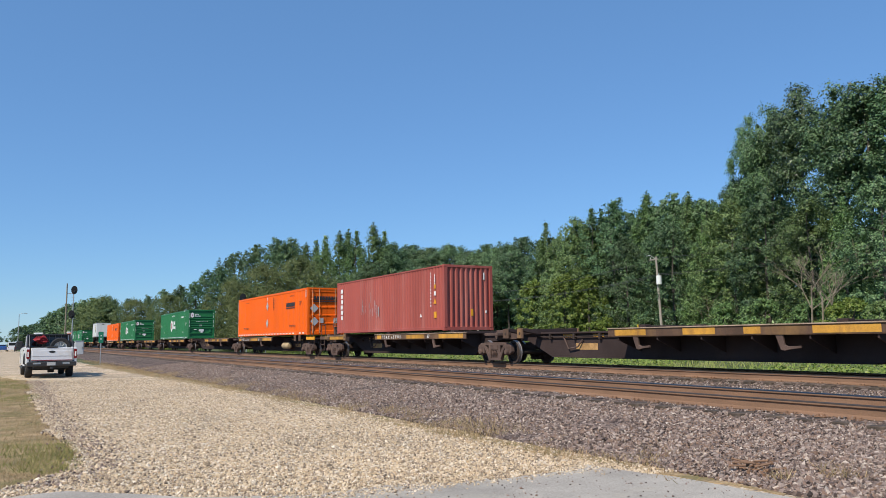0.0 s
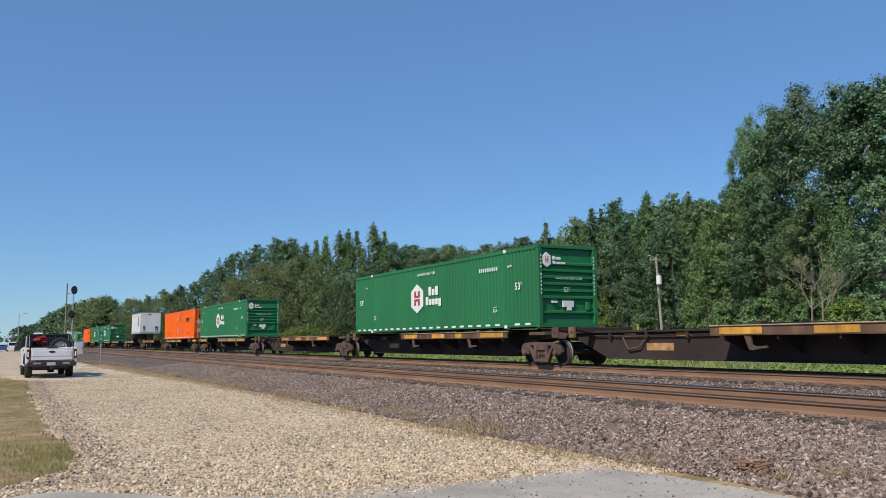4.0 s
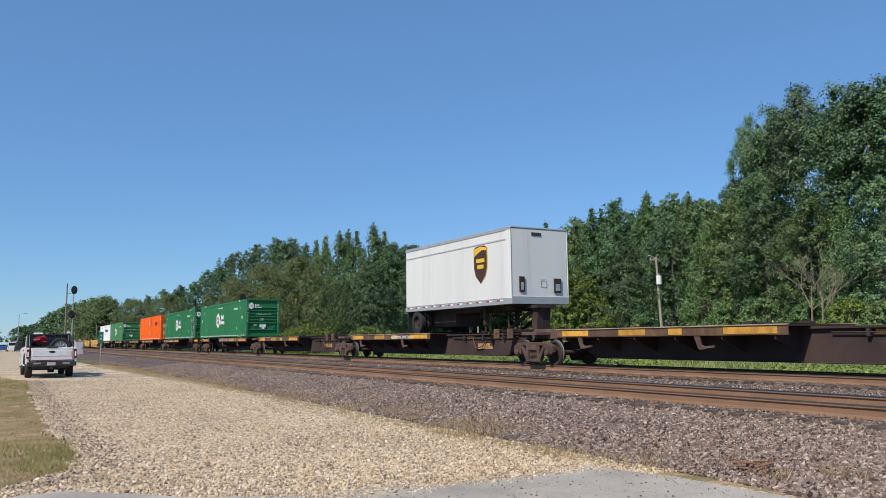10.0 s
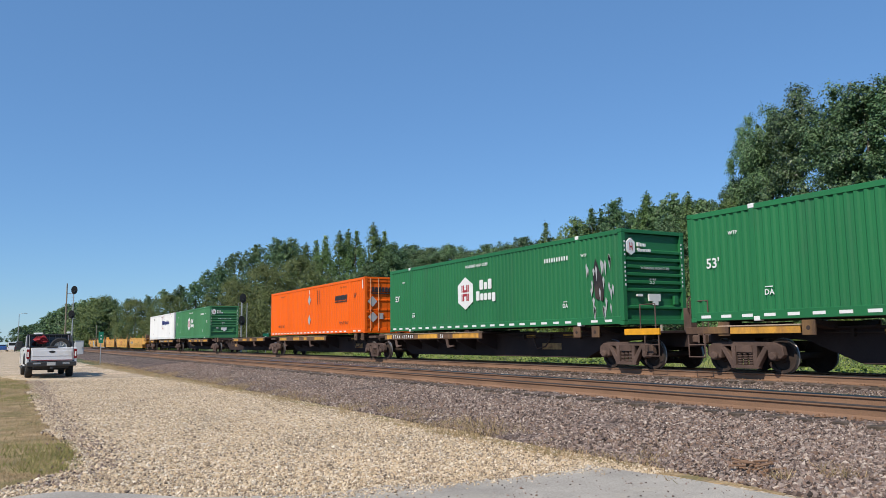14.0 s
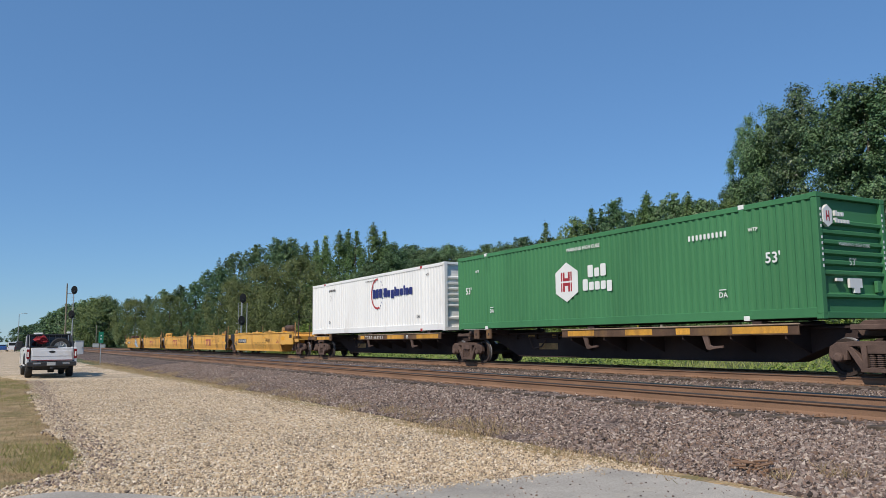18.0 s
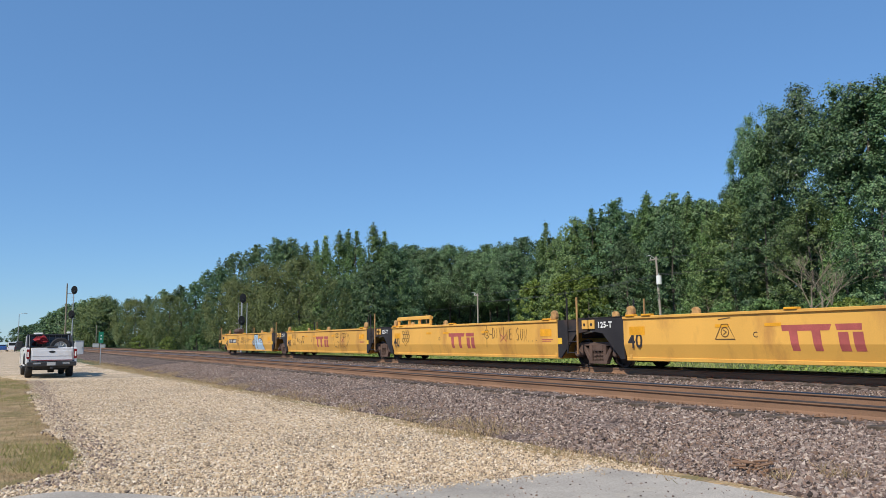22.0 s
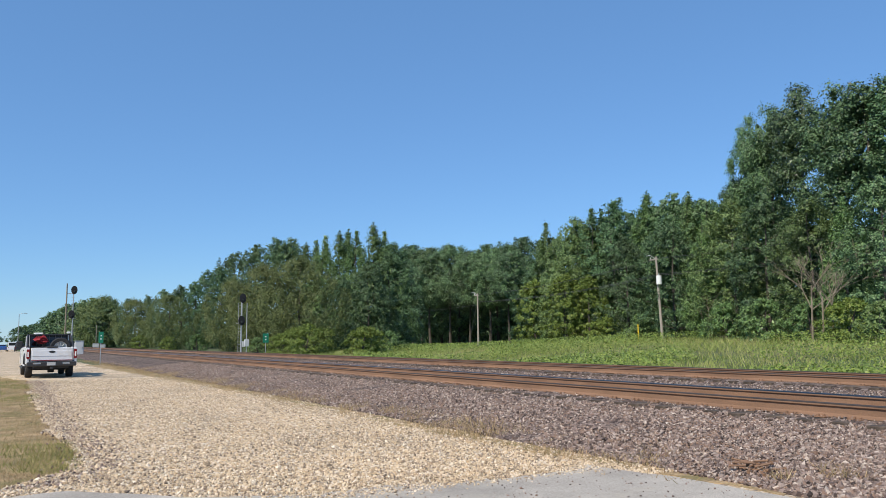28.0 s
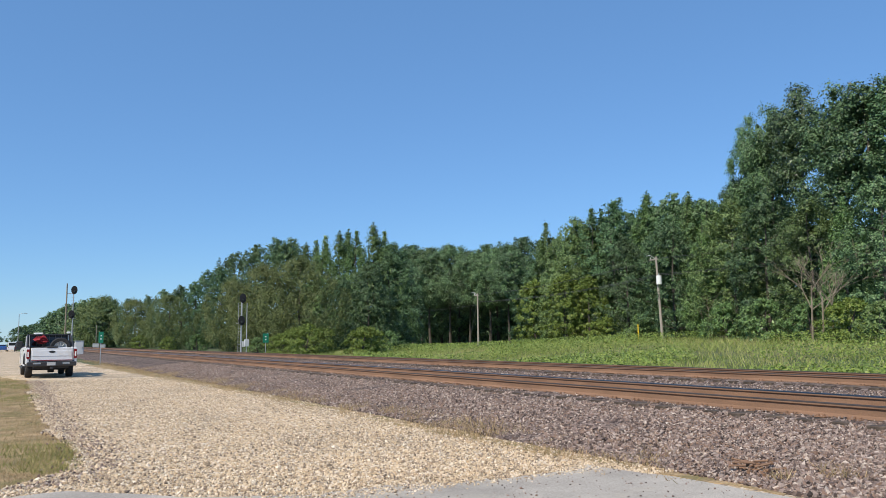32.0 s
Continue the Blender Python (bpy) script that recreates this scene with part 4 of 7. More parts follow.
def dashes(c, length, y, z, mat, pitch=0.65, size=(0.32, 0.075), start=0.35, skip=()):
    if (size, mat.name) not in DASH:
        DASH[size, mat.name] = Geo().box(-size[0] / 2, size[0] / 2, -0.005, 0.004, -size[1] / 2, size[1] / 2).mesh("reflective_tape", mat)
    for i in range(int((length - 2 * start) / pitch) + 1):
        a = start + i * pitch + size[0] / 2
        if not any(abs(a - k) < 0.25 for k in skip):
            part("reflective_tape", DASH[size, mat.name], None, c, at=pose(a, y, z))


def words(c, body, x, z, size, mat, y, label=""):
    part("lettering", text_mesh(body, size, mat, size * 0.022, 1.04), None, c, label, at=facing_side(x, y - 0.006, z))


def green_container(s, scar=False, faded=False):
    L, y, coat, tape = 16.154, -2.591 / 2, M_GREEN_FADED if faded else M_GREEN, not faded
    c = container("container", ("faded " if faded else "") + "green corrugated 53-foot container with white hexagon emblem" + (", scraped" if scar else ""), s, coat, castings=M_INK_WHITE)
    if tape:
        dashes(c, L, y, 0.14, M_INK_WHITE, skip=(2.1, L - 2.1))
    part("emblem", Geo().prism([(7.02, 0.80), (7.60, 1.10), (7.60, 1.78), (7.02, 2.10), (6.44, 1.78), (6.44, 1.10)], y - 0.004, y + 0.004), M_INK_WHITE, c, "white hexagon emblem")
    part("emblem_mark", plates([(6.74, 6.80, 1.14, 1.43), (6.84, 6.93, 1.14, 1.43), (7.11, 7.20, 1.14, 1.43), (7.24, 7.30, 1.14, 1.43), (6.93, 7.11, 1.33, 1.43),
                                (6.74, 6.80, 1.49, 1.78), (6.84, 6.93, 1.49, 1.78), (7.11, 7.20, 1.49, 1.78), (7.24, 7.30, 1.49, 1.78), (6.93, 7.11, 1.49, 1.58)], y - 0.006), M_INK_RED, c,
         "dark red bars of the emblem")
    block_word(c, "name_bar", 8.10, 1.53, 0.92, 0.38, "HxH", y, M_INK_WHITE, "white name bar", fill=0.78)
    block_word(c, "name_bar", 7.84, 1.12, 1.42, 0.36, "Hxxxp", y, M_INK_WHITE, "white name bar", fill=0.80)
    block_word(c, "number_bar", 12.30, 2.17, 1.34, 0.15, "H" * 10, y, M_INK_WHITE, fill=0.52)
    words(c, "WARNING HIGH CUBE", 7.05, 2.44, 0.155, M_INK_WHITE, y)
    words(c, "WTP", 14.25, 2.20, 0.13, M_INK_WHITE, y)
    words(c, "WTP", 1.35, 2.20, 0.13, M_INK_WHITE, y)
    if not scar:
        words(c, "53'", 14.70, 1.38, 0.36, M_INK_WHITE, y)
    words(c, "53'", 0.60, 1.40, 0.36, M_INK_WHITE, y)
    for x in (13.25, 2.35):
        words(c, "DA", x, 0.62, 0.19, M_INK_WHITE, y)
        part("bar", plates([(x + 0.02, x + 0.24, 0.80, 0.825)], y - 0.003), M_INK_WHITE, c)
    x, w = L + 0.001, 2.591 / 2
    g = Geo().prism([(-0.92, 2.10), (-0.76, 2.20), (-0.76, 2.50), (-0.92, 2.62), (-1.08, 2.50), (-1.08, 2.20)], x - 0.075, x + 0.002, "x")
    part("end_emblem", g, M_INK_WHITE, c, "white hexagon emblem")
    g = Geo()
    for a, b, z0, z1 in ((-0.98, -0.95, 2.24, 2.48), (-0.89, -0.86, 2.24, 2.48), (-0.95, -0.89, 2.33, 2.38)):
        g.box(x, x + 0.006, a, b, z0, z1)
    part("end_emblem_mark", g, M_INK_RED, c)
    g = Geo()
    for i in range(3):
        g.box(x - 0.06, x, -0.64 + i * 0.12, -0.56 + i * 0.12, 2.38, 2.50 - 0.03 * (i > 0))
    for i in range(5):
        g.box(x - 0.06, x, -0.64 + i * 0.11, -0.56 + i * 0.11, 2.22, 2.33 - 0.03 * (i > 0))
    part("end_name_bars", g, M_INK_WHITE, c)
    part("end_writing", text_mesh("WARNING HIGH CUBE", 0.115, M_INK_WHITE), None, c, at=facing_head(x - 0.018, -0.55, 1.69))
    part("end_writing", text_mesh("53'", 0.24, M_INK_WHITE), None, c, at=facing_head(x - 0.016, -0.22, 1.24))
    g = Geo()
    g.box(x - 0.07, x - 0.01, -0.25, 0.22, 0.72, 0.94).box(x - 0.07, x - 0.01, -0.08, 0.12, 0.60, 0.72)
    part("data_plate", g, M_INK_WHITE, c, "white weight label")
    part("data_plate", Geo().box(x - 0.07, x - 0.01, -0.72, -0.50, 0.86, 0.93), M_INK_WHITE, c)
    part("document_box", Geo().box(x - 0.08, x + 0.01, 0.78, 0.95, 0.62, 0.90), coat, c, bevel=0.01)
    for yy in (-1.22, 1.13):
        g = Geo()
        for i in range(11):
            if i not in (4,):
                g.box(x, x + 0.005, yy + 0.015, yy + 0.06, 2.47 - i * 0.13, 2.535 - i * 0.13)
        part("number_bars", g, M_INK_WHITE, c)
    if scar:
        r, g = random.Random(3), Geo()
        for i in range(26):
            a, z = 14.45 + r.random() * 1.3, 0.5 + r.random() * 1.7
            g.prism([(a, z), (a + 0.03 + 0.05 * r.random(), z - 0.1), (a + 0.02, z - 0.25 - 0.25 * r.random()), (a - 0.03, z - 0.1)], y - 0.006, y)
        part("scrape", g, M_SILVER, c, "scratched bare-metal scrape")
        part("dent_stain", Geo().prism([(14.9, 0.85), (15.25, 0.75), (15.35, 1.3), (15.1, 1.75), (14.95, 2.1), (14.8, 1.6)], y - 0.003, y), M_WELL_DARK, c, "dark smeared dent")
    return c


def orange_container(s):
    L, y = 16.154, -2.591 / 2
    c = container("container", "bright orange corrugated 53-foot container with dark lettering bars", s, M_ORANGE, head="doors", pitch=0.26, depth=0.03)
    dashes(c, L, y, 0.13, M_INK_WHITE, skip=(2.1, L - 2.1))
    block_word(c, "name_bar", 12.02, 1.84, 1.76, 0.27, "H" * 9, y, M_INK_BLACK, "dark name bar over a rule", lean=0.05, fill=0.86)
    part("name_rule", plates([(12.0, 13.78, 1.73, 1.79)], y), M_INK_BLACK, c)
    for z in (2.08, 0.88):
        part("placard", Geo().prism([(7.80, z - 0.30), (8.05, z), (7.80, z + 0.30), (7.55, z)], y - 0.012, y + 0.004), M_SILVER, c, "silver diamond placard holder")
    for x in (12.65, 1.68):
        words(c, "TOP LIFT ONLY", x, 0.53, 0.185, M_INK_BLACK, y)
    for x in (12.75, 2.2):
        words(c, "STACK 5 HIGH ONLY", x, 2.50, 0.10, M_INK_BLACK, y)
    words(c, "53'", 14.70, 1.90, 0.30, M_INK_BLACK, y)
    part("number_bars", plates([(9.15, 9.22, 2.5 - 0.12 * i, 2.58 - 0.12 * i) for i in range(7)] + [(9.5, 9.56, 2.5 - 0.10 * i, 2.56 - 0.10 * i) for i in range(8)], y), M_INK_BLACK, c)
    part("pale_mark", plates([(7.77, 7.83, 2.45, 2.70), (L - 0.30, L - 0.22, 2.30, 2.75)], y), M_INK_WHITE, c)
    x = L + 0.004
    g = Geo()
    for i in range(9):
        g.box(x - 0.04, x, -0.88 + i * 0.19, -0.74 + i * 0.19, 2.12, 2.36)
    part("end_name_bars", g, M_INK_BLACK, c, "dark name bars on the doors")
    part("end_name_rule", Geo().box(x - 0.04, x, -0.9, 0.85, 2.02, 2.07), M_INK_BLACK, c)
    for yy, z in ((-0.85, 1.62), (-0.82, 0.82)):
        part("placard", Geo().prism([(yy, z - 0.27), (yy + 0.26, z), (yy, z + 0.27), (yy - 0.26, z)], x - 0.04, x + 0.004, "x"), M_SILVER, c, "silver diamond placard holder")
    part("data_plate", Geo().box(x - 0.04, x, -0.45, -0.25, 0.72, 1.02).box(x - 0.04, x, 0.42, 0.64, 0.72, 1.05), M_SILVER, c, "grey data plate")
    part("warning_plate", Geo().box(x - 0.04, x, 0.82, 1.05, 0.78, 1.0), M_SIGNAL_YELLOW, c, "yellow warning label")
    return c


def red_container(s):
    L, w, h = 12.192, 2.438, 2.80
    c = container("container", "faded red corrugated 40-foot container with chalky streaks", s, M_RED, L, w, h, pitch=0.278, depth=0.036, head="upright", long_box=False, top_rail=0.08, low_rail=0.16)
    y = -w / 2
    for i in range(6):
        z = 2.42 - 0.29 * i
        part("name_bar", plates([(0.54 + 0.03 * (i % 3), 0.86 - 0.03 * (i % 2), z - 0.22, z)], y), M_INK_WHITE, c, "white name bar")
    for i in range(11):
        part("number_bar", plates([(10.97, 11.03, 2.45 - 0.14 * i, 2.53 - 0.14 * i)], y), M_INK_WHITE, c)
    for i in range(4):
        part("number_bar", plates([(11.33, 11.40, 2.34 - 0.12 * i, 2.43 - 0.12 * i)], y), M_INK_WHITE, c)
    part("warning_plate", plates([(11.30, 11.45, 1.82, 2.0)], y), M_SIGNAL_YELLOW, c, "small yellow label")
    part("pale_mark", plates([(11.30, 11.46, 1.52, 1.70)], y), M_INK_WHITE, c)
    part("warning_triangle", Geo().prism([(11.25, 1.16), (11.50, 1.16), (11.37, 1.40)], y - 0.005, y + 0.004), M_SIGNAL_YELLOW, c, "small yellow warning triangle")
    part("warning_plate", plates([(11.27, 11.50, 0.55, 0.82)], y), M_SIGNAL_YELLOW, c, "small yellow label")
    part("pale_mark", Geo().prism([(9.95, 0.62), (10.15, 0.62), (10.05, 0.78)], y - 0.004, y + 0.004), M_INK_WHITE, c)
    r, g = random.Random(9), Geo()
    for i in range(18):
        x, z = 3.2 + 2.6 * r.random(), 1.2 + 0.9 * r.random()
        g.box(x, x + 0.02, y - 0.003, y, z - 0.2 - 0.5 * r.random(), z)
    part("streaks", g, M_SILVER, c, "pale scratched streaks")
    part("end_plate", Geo().box(L - 0.03, L + 0.002, 0.10, 0.20, 0.62, 0.92), M_SIGNAL_YELLOW, c, "small yellow label")
    part("end_number_bars", Geo().box(L - 0.03, L + 0.002, 0.83, 0.88, 0.75, 0.86).box(L - 0.03, L + 0.002, 0.75, 0.80, 2.2, 2.5), M_INK_WHITE, c)
    return c


def white_container(s):
    L, y = 16.154, -2.591 / 2
    c = container("container", "white corrugated 53-foot container with navy bars and a red ring", s, M_WHITE, castings=None, pitch=0.27, depth=0.035, low_rail=0.30)
    part("ring_mark", stroke(arc(9.35, 1.92, 0.70, 0.72, 85, 290, 26), 0.085, y), M_TAPE_RED, c, "broken red ring")
    g = Geo()
    for i in range(7):
        q = arc(9.35, 1.92, 0.70, 0.72, 300 + i * 18, 306 + i * 18, 2)
        dot = stroke(q, 0.06, y)
        g.add(dot.v, dot.f)
    part("ring_dots", g, M_INK_BLUE, c, "navy dashes of the ring")
    block_word(c, "name_bar", 8.80, 1.70, 1.16, 0.44, "HHH", y - 0.004, M_INK_BLUE, "bold navy name bar", fill=0.84)
    block_word(c, "name_bar", 10.10, 1.70, 3.15, 0.44, "Hxpixxixx", y, M_INK_BLUE, "bold navy name bar", fill=0.82)
    words(c, "WARNING HIGH CUBE", 7.9, 2.55, 0.11, M_INK_BLACK, y)
    block_word(c, "number_bar", 2.75, 2.36, 0.95, 0.13, "H" * 9, y, M_INK_BLACK, fill=0.52)
    words(c, "WTP", 14.5, 2.42, 0.13, M_INK_BLACK, y)
    words(c, "DA", 13.60, 0.60, 0.20, M_INK_BLACK, y)
    words(c, "DA", 2.75, 0.60, 0.18, M_INK_BLACK, y)
    for x0, z0, z1 in ((L - 2.18, 2.77, 2.89), (L - 2.18, 0.01, 0.12), (1.99, 2.77, 2.89)):
        part("red_patch", plates([(x0, x0 + 0.18, z0, z1)], y - 0.012), M_TAPE_RED, c, "red painted lifting point")
    part("scratch", stroke(arc(3.0, 2.0, 0.12, 0.14, 0, 320), 0.02, y), M_SILVER, c)
    x = L
    part("end_mark", Geo().box(x - 0.07, x - 0.01, 0.35, 0.60, 2.05, 2.16).box(x - 0.07, x - 0.01, 0.35, 0.45, 2.16, 2.45).box(x - 0.07, x - 0.01, 0.35, 0.70, 2.38, 2.50), M_INK_BLUE, c, "navy bars on the end wall")
    part("end_placard", Geo().prism([(-0.2, 1.46), (0.08, 1.75), (-0.2, 2.0), (-0.48, 1.75)], x - 0.06, x + 0.002, "x"), M_SILVER, c)
    part("document_box", Geo().box(x - 0.08, x + 0.02, 0.3, 0.62, 0.92, 1.05), M_WHITE, c, bevel=0.01)
    return c


# ---- trucks under the cars ----
def wheelset_mesh():
    g = Geo()
    for side in (-1, 1):
        y = side * 0.755
        prof = [(0.0, -0.03), (0.10, -0.06), (0.16, -0.05), (0.17, -0.01), (0.33, 0.02), (0.345, -0.05), (0.418, -0.055), (0.420, 0.03), (0.445, 0.045), (0.445, 0.07), (0.34, 0.08), (0.32, 0.05), (0.17, 0.05), (0.10, 0.09), (0, 0.09)]
        g.lathe([(r, w if side < 0 else -w) for r, w in prof], (0, y, 0), "y", 28)
    g.rod((0, -1.0, 0), (0, 1.0, 0), 0.08, n=12)
    me = g.mesh("wheelset", M_STEEL_DARK, smooth=True)
    me.materials.append(M_TREAD)
    for f in me.polygons:
        c = f.center
        f.material_index = int(0.41 < math.hypot(c.x, c.z) < 0.43)
    return me


def side_frame_mesh():
    g = Geo()
    for poly in ([(-1.16, 0.44), (-1.12, 0.66), (-0.95, 0.75), (-0.45, 0.78), (0.45, 0.78), (0.95, 0.75), (1.12, 0.66), (1.16, 0.44), (1.06, 0.36), (0.72, 0.36), (0.70, 0.56), (0.62, 0.66), (-0.62, 0.66), (-0.70, 0.56), (-0.72, 0.36), (-1.06, 0.36)],
                 [(-0.72, 0.62), (-0.60, 0.66), (-0.28, 0.24), (-0.28, 0.12), (-0.40, 0.13)], [(0.72, 0.62), (0.60, 0.66), (0.28, 0.24), (0.28, 0.12), (0.40, 0.13)],
                 [(-0.41, 0.10), (0.41, 0.10), (0.43, 0.15), (0.36, 0.20), (-0.36, 0.20), (-0.43, 0.15)],
                 [(-0.36, 0.20), (-0.26, 0.20), (-0.26, 0.68), (-0.40, 0.68)], [(0.36, 0.20), (0.26, 0.20), (0.26, 0.68), (0.40, 0.68)]):
        g.prism(poly, -0.075, 0.075)
    for x in (-0.89, 0.89):
        g.rod((x, -0.16, 0.42), (x, 0.05, 0.42), 0.105, 0.115, 14)
        g.rod((x, -0.185, 0.42), (x, -0.16, 0.42), 0.07, 0.10, 14)
    return g.mesh("side_frame", M_TRUCK, bevel=0.012)


def spring_mesh():
    g = Geo()
    for x in (-0.17, 0.0, 0.17):
        prof = [(0.0, 0.19)]
        for i in range(7):
            prof += [(0.055, 0.20 + i * 0.042), (0.078, 0.215 + i * 0.042), (0.055, 0.232 + i * 0.042)]
        g.lathe(prof + [(0, 0.49)], (x, 0, 0), "z", 10)
    return g.mesh("spring", M_TRUCK)


def bolster_mesh():
    g = Geo()
    g.prism([(-0.24, 0.50), (0.24, 0.50), (0.24, 0.70), (-0.24, 0.70)], -1.08, 1.08)
    g.box(-0.22, 0.22, -0.5, 0.5, 0.38, 0.52).rod((0, 0, 0.70), (0, 0, 0.86), 0.20, n=16)
    for x in (-0.62, 0.62):
        g.rod((x, -0.82, 0.36), (x, 0.82, 0.36), 0.05, n=8)
    g.box(-0.10, 0.10, -1.03, -0.97, 0.50, 0.64)
    return g.mesh("truck", M_TRUCK, bevel=0.012)


MESH_WHEELS, MESH_FRAME, MESH_SPRING, MESH_BOLSTER = wheelset_mesh(), side_frame_mesh(), spring_mesh(), bolster_mesh()


def truck(parent, x):
    t = part("truck", MESH_BOLSTER, None, parent, "grimy brown cast-steel freight truck", at=pose(x, 0, 0))
    for side in (-1, 1):
        part("side_frame", MESH_FRAME, None, t, at=pose(0, side * 1.0, 0, 0, 0, 0 if side < 0 else 180))
        part("spring", MESH_SPRING, None, t, at=pose(0, side * 1.0, 0))
    for w in (-0.89, 0.89):
        ws = part("wheelset", MESH_WHEELS, None, t, "pair of steel wheels on an axle", at=pose(w, 0, 0.42))
        WHEELSETS.append((ws, w))
    return t


# ---- spine cars: long units that share a truck between them ----
def spine_beam(P, low0, low1):
    g = Geo()
    g.prism([(-0.5 if low0 else 0.15, 1.10), (-0.5 if low0 else 0.15, 0.88), (1.25, 0.80), (2.6, 0.27), (P - 2.6, 0.27), (P - 1.25, 0.80), (P + 0.5 if low1 else P - 0.15, 0.88), (P + 0.5 if low1 else P - 0.15, 1.10)], -0.34, 0.34)
    g.box(1.0, P - 1.0, -0.45, 0.45, 1.06, 1.125)
    g.box(2.7, P - 2.7, -0.42, 0.42, 0.25, 0.28)
    return g


def spine_unit(s0, s1, flip, tail_end=False, head_end=False, mark="", hitch=False):
    """One unit between the trucks at s0 and s1. flip: its side platform lies at the tail end."""
    P = s1 - s0
    u = on_train(thing("spine_car", "brown articulated spine car unit with a faded yellow side platform", "rail car", group="spine cars of the train"), s0)
    part("spine", spine_beam(P, tail_end, head_end), M_SPINE, u, "deep dark brown centre beam", bevel=0.012)
    a, b = (1.7, 10.5) if flip else (P - 10.5, P - 1.7)
    part("platform", Geo().box(a, b, -1.27, 1.27, 1.14, 1.18), M_SPINE, u, "flat steel deck")
    for side in (-1, 1):
        y = side * 1.29
        g = Geo()
        g.box(a, b, min(y, y - side * 0.02), max(y, y - side * 0.02), 0.945, 1.165)
        g.box(a, b, min(y, y - side * 0.07), max(y, y - side * 0.07), 0.935, 0.952)
        part("side_sill", g, M_SILL, u, "rusty brown side sill")
        part("sill_lip", Geo().box(a, b, min(y + side * 0.035, y - side * 0.06), max(y + side * 0.035, y - side * 0.06), 1.165, 1.198), M_SILL_LIP, u, "upper edge of the sill, painted pale as if sunlit", bevel=0.006)
        n = 6
        for i in range(n):
            x = a + 0.4 + (b - a - 0.8) * i / (n - 1)
            g = Geo()
            g.prism([(side * 1.25, 0.935), (side * 1.25, 0.84), (side * 0.36, 0.48), (side * 0.36, 1.13), (side * 1.25, 1.13)], x - 0.02, x + 0.02, "x")
            part("gusset", g, M_SPINE, u)
        spots = ((a + 0.25, a + 0.75), (a + 3.45, a + 5.25), (a + 6.55, a + 8.55)) if mark else ((a + 0.3, a + 1.6), (a + 3.0, a + 4.1), (a + 5.0, a + 5.5), (a + 6.9, a + 8.5))
        for x in spots:
            part("yellow_patch", Geo().box(x[0], x[1], min(y + side * 0.004, y - side * 0.005), max(y + side * 0.004, y - side * 0.005), 0.97, 1.145), M_SILL_YELLOW, u, "weathered yellow stretch of the sill")
        bare = (b + 1.2, P - 3.0) if flip else (3.0, a - 1.2)
        for k in (0.12, 0.75):
            x = bare[0] + (bare[1] - bare[0]) * k
            part("beam_patch", Geo().box(x, x + 0.55, side * 0.345 - 0.004, side * 0.345 + 0.004, 0.94, 1.04), M_SILL_YELLOW, u, "weathered yellow patch on the beam")
        x = bare[0] + (bare[1] - bare[0]) * 0.4
        part("stencil_panel", Geo().box(x, x + 1.1, side * 0.345 - 0.004, side * 0.345 + 0.004, 0.52, 0.74), M_GUIDE, u, "rusty stencil panel")
    # stirrup brackets under the sill
    for x in (a + 1.35, a + 6.2):
        for side in (-1, 1):
            y = side * 1.24
            g = Geo()
            g.prism([(x - 0.32, 0.945), (x - 0.18, 0.58), (x - 0.08, 0.56), (x + 0.12, 0.60), (x + 0.35, 0.62), (x + 0.35, 0.68), (x + 0.02, 0.66), (x - 0.08, 0.70), (x - 0.12, 0.945)], y - 0.03, y + 0.03)
            part("stirrup_bracket", g, M_TRUCK, u, bevel=0.006)
    # cross arms that carry the box
    far = P - 2.0 if flip else 2.0
    arms = [far, -0.42 if tail_end and not flip else (P - 1.1) if flip else 1.1, (a + b) / 2 - 3.0, (a + b) / 2 + 3.2]
    for i, x in enumerate(arms):
        g = Geo()
        z0 = 1.10 if i < 2 else 1.18
        g.prism([(-1.24, DECK - 0.10), (-1.24, DECK - 0.002), (-1.0, DECK - 0.002), (-1.0, DECK - 0.03), (1.0, DECK - 0.03), (1.0, DECK - 0.002), (1.24, DECK - 0.002), (1.24, DECK - 0.10), (0.5, z0 - 0.05), (-0.5, z0 - 0.05)], x - 0.14, x + 0.14, "x")
        part("cross_arm", g, M_SPINE, u, "raised container bolster", bevel=0.008)
        if i < 2:
            for side in (-1, 1):
                y = side * 1.25
                part("locating_lug", Geo().box(x - 0.17, x + 0.17, y - 0.03, y + 0.03, 0.92, 1.27), M_SILL, u, "tan side plate", bevel=0.01)
                part("lug_hole", Geo().rod((x, y - side * 0.02, 1.09), (x, y + side * 0.034, 1.09), 0.055, n=10), M_STEEL_DARK, u)
    if tail_end and not flip:
        for side in (-1, 1):
            y = side * 1.25
            part("end_sill", Geo().box(-0.22, 1.78, y - 0.02, y + 0.02, 0.97, 1.15), M_SILL_YELLOW, u, "short weathered yellow end sill", bevel=0.006)
            part("sill_lip", Geo().box(-0.6, 1.8, y - 0.045, y + 0.045, 1.152, 1.185), M_SILL_LIP, u, bevel=0.005)
    # brake pipe along the bare half of the beam
    x0, x1 = ((b + 0.5, P - 1.8) if flip else (1.8, a - 0.5))
    for side in (-1, 1):
        y = side * 0.42
        g = Geo().tube([(x0, y, 0.98), ((x0 + x1) / 2, y, 0.96), (x1, y, 0.98)], 0.022)
        part("brake_pipe", g, M_STEEL_DARK, u)
        for k in (0.2, 0.5, 0.8):
            x = x0 + (x1 - x0) * k
            part("pipe_clamp", Geo().box(x - 0.04, x + 0.04, y - 0.05, y + 0.05, 0.88, 1.06), M_STEEL_DARK, u)
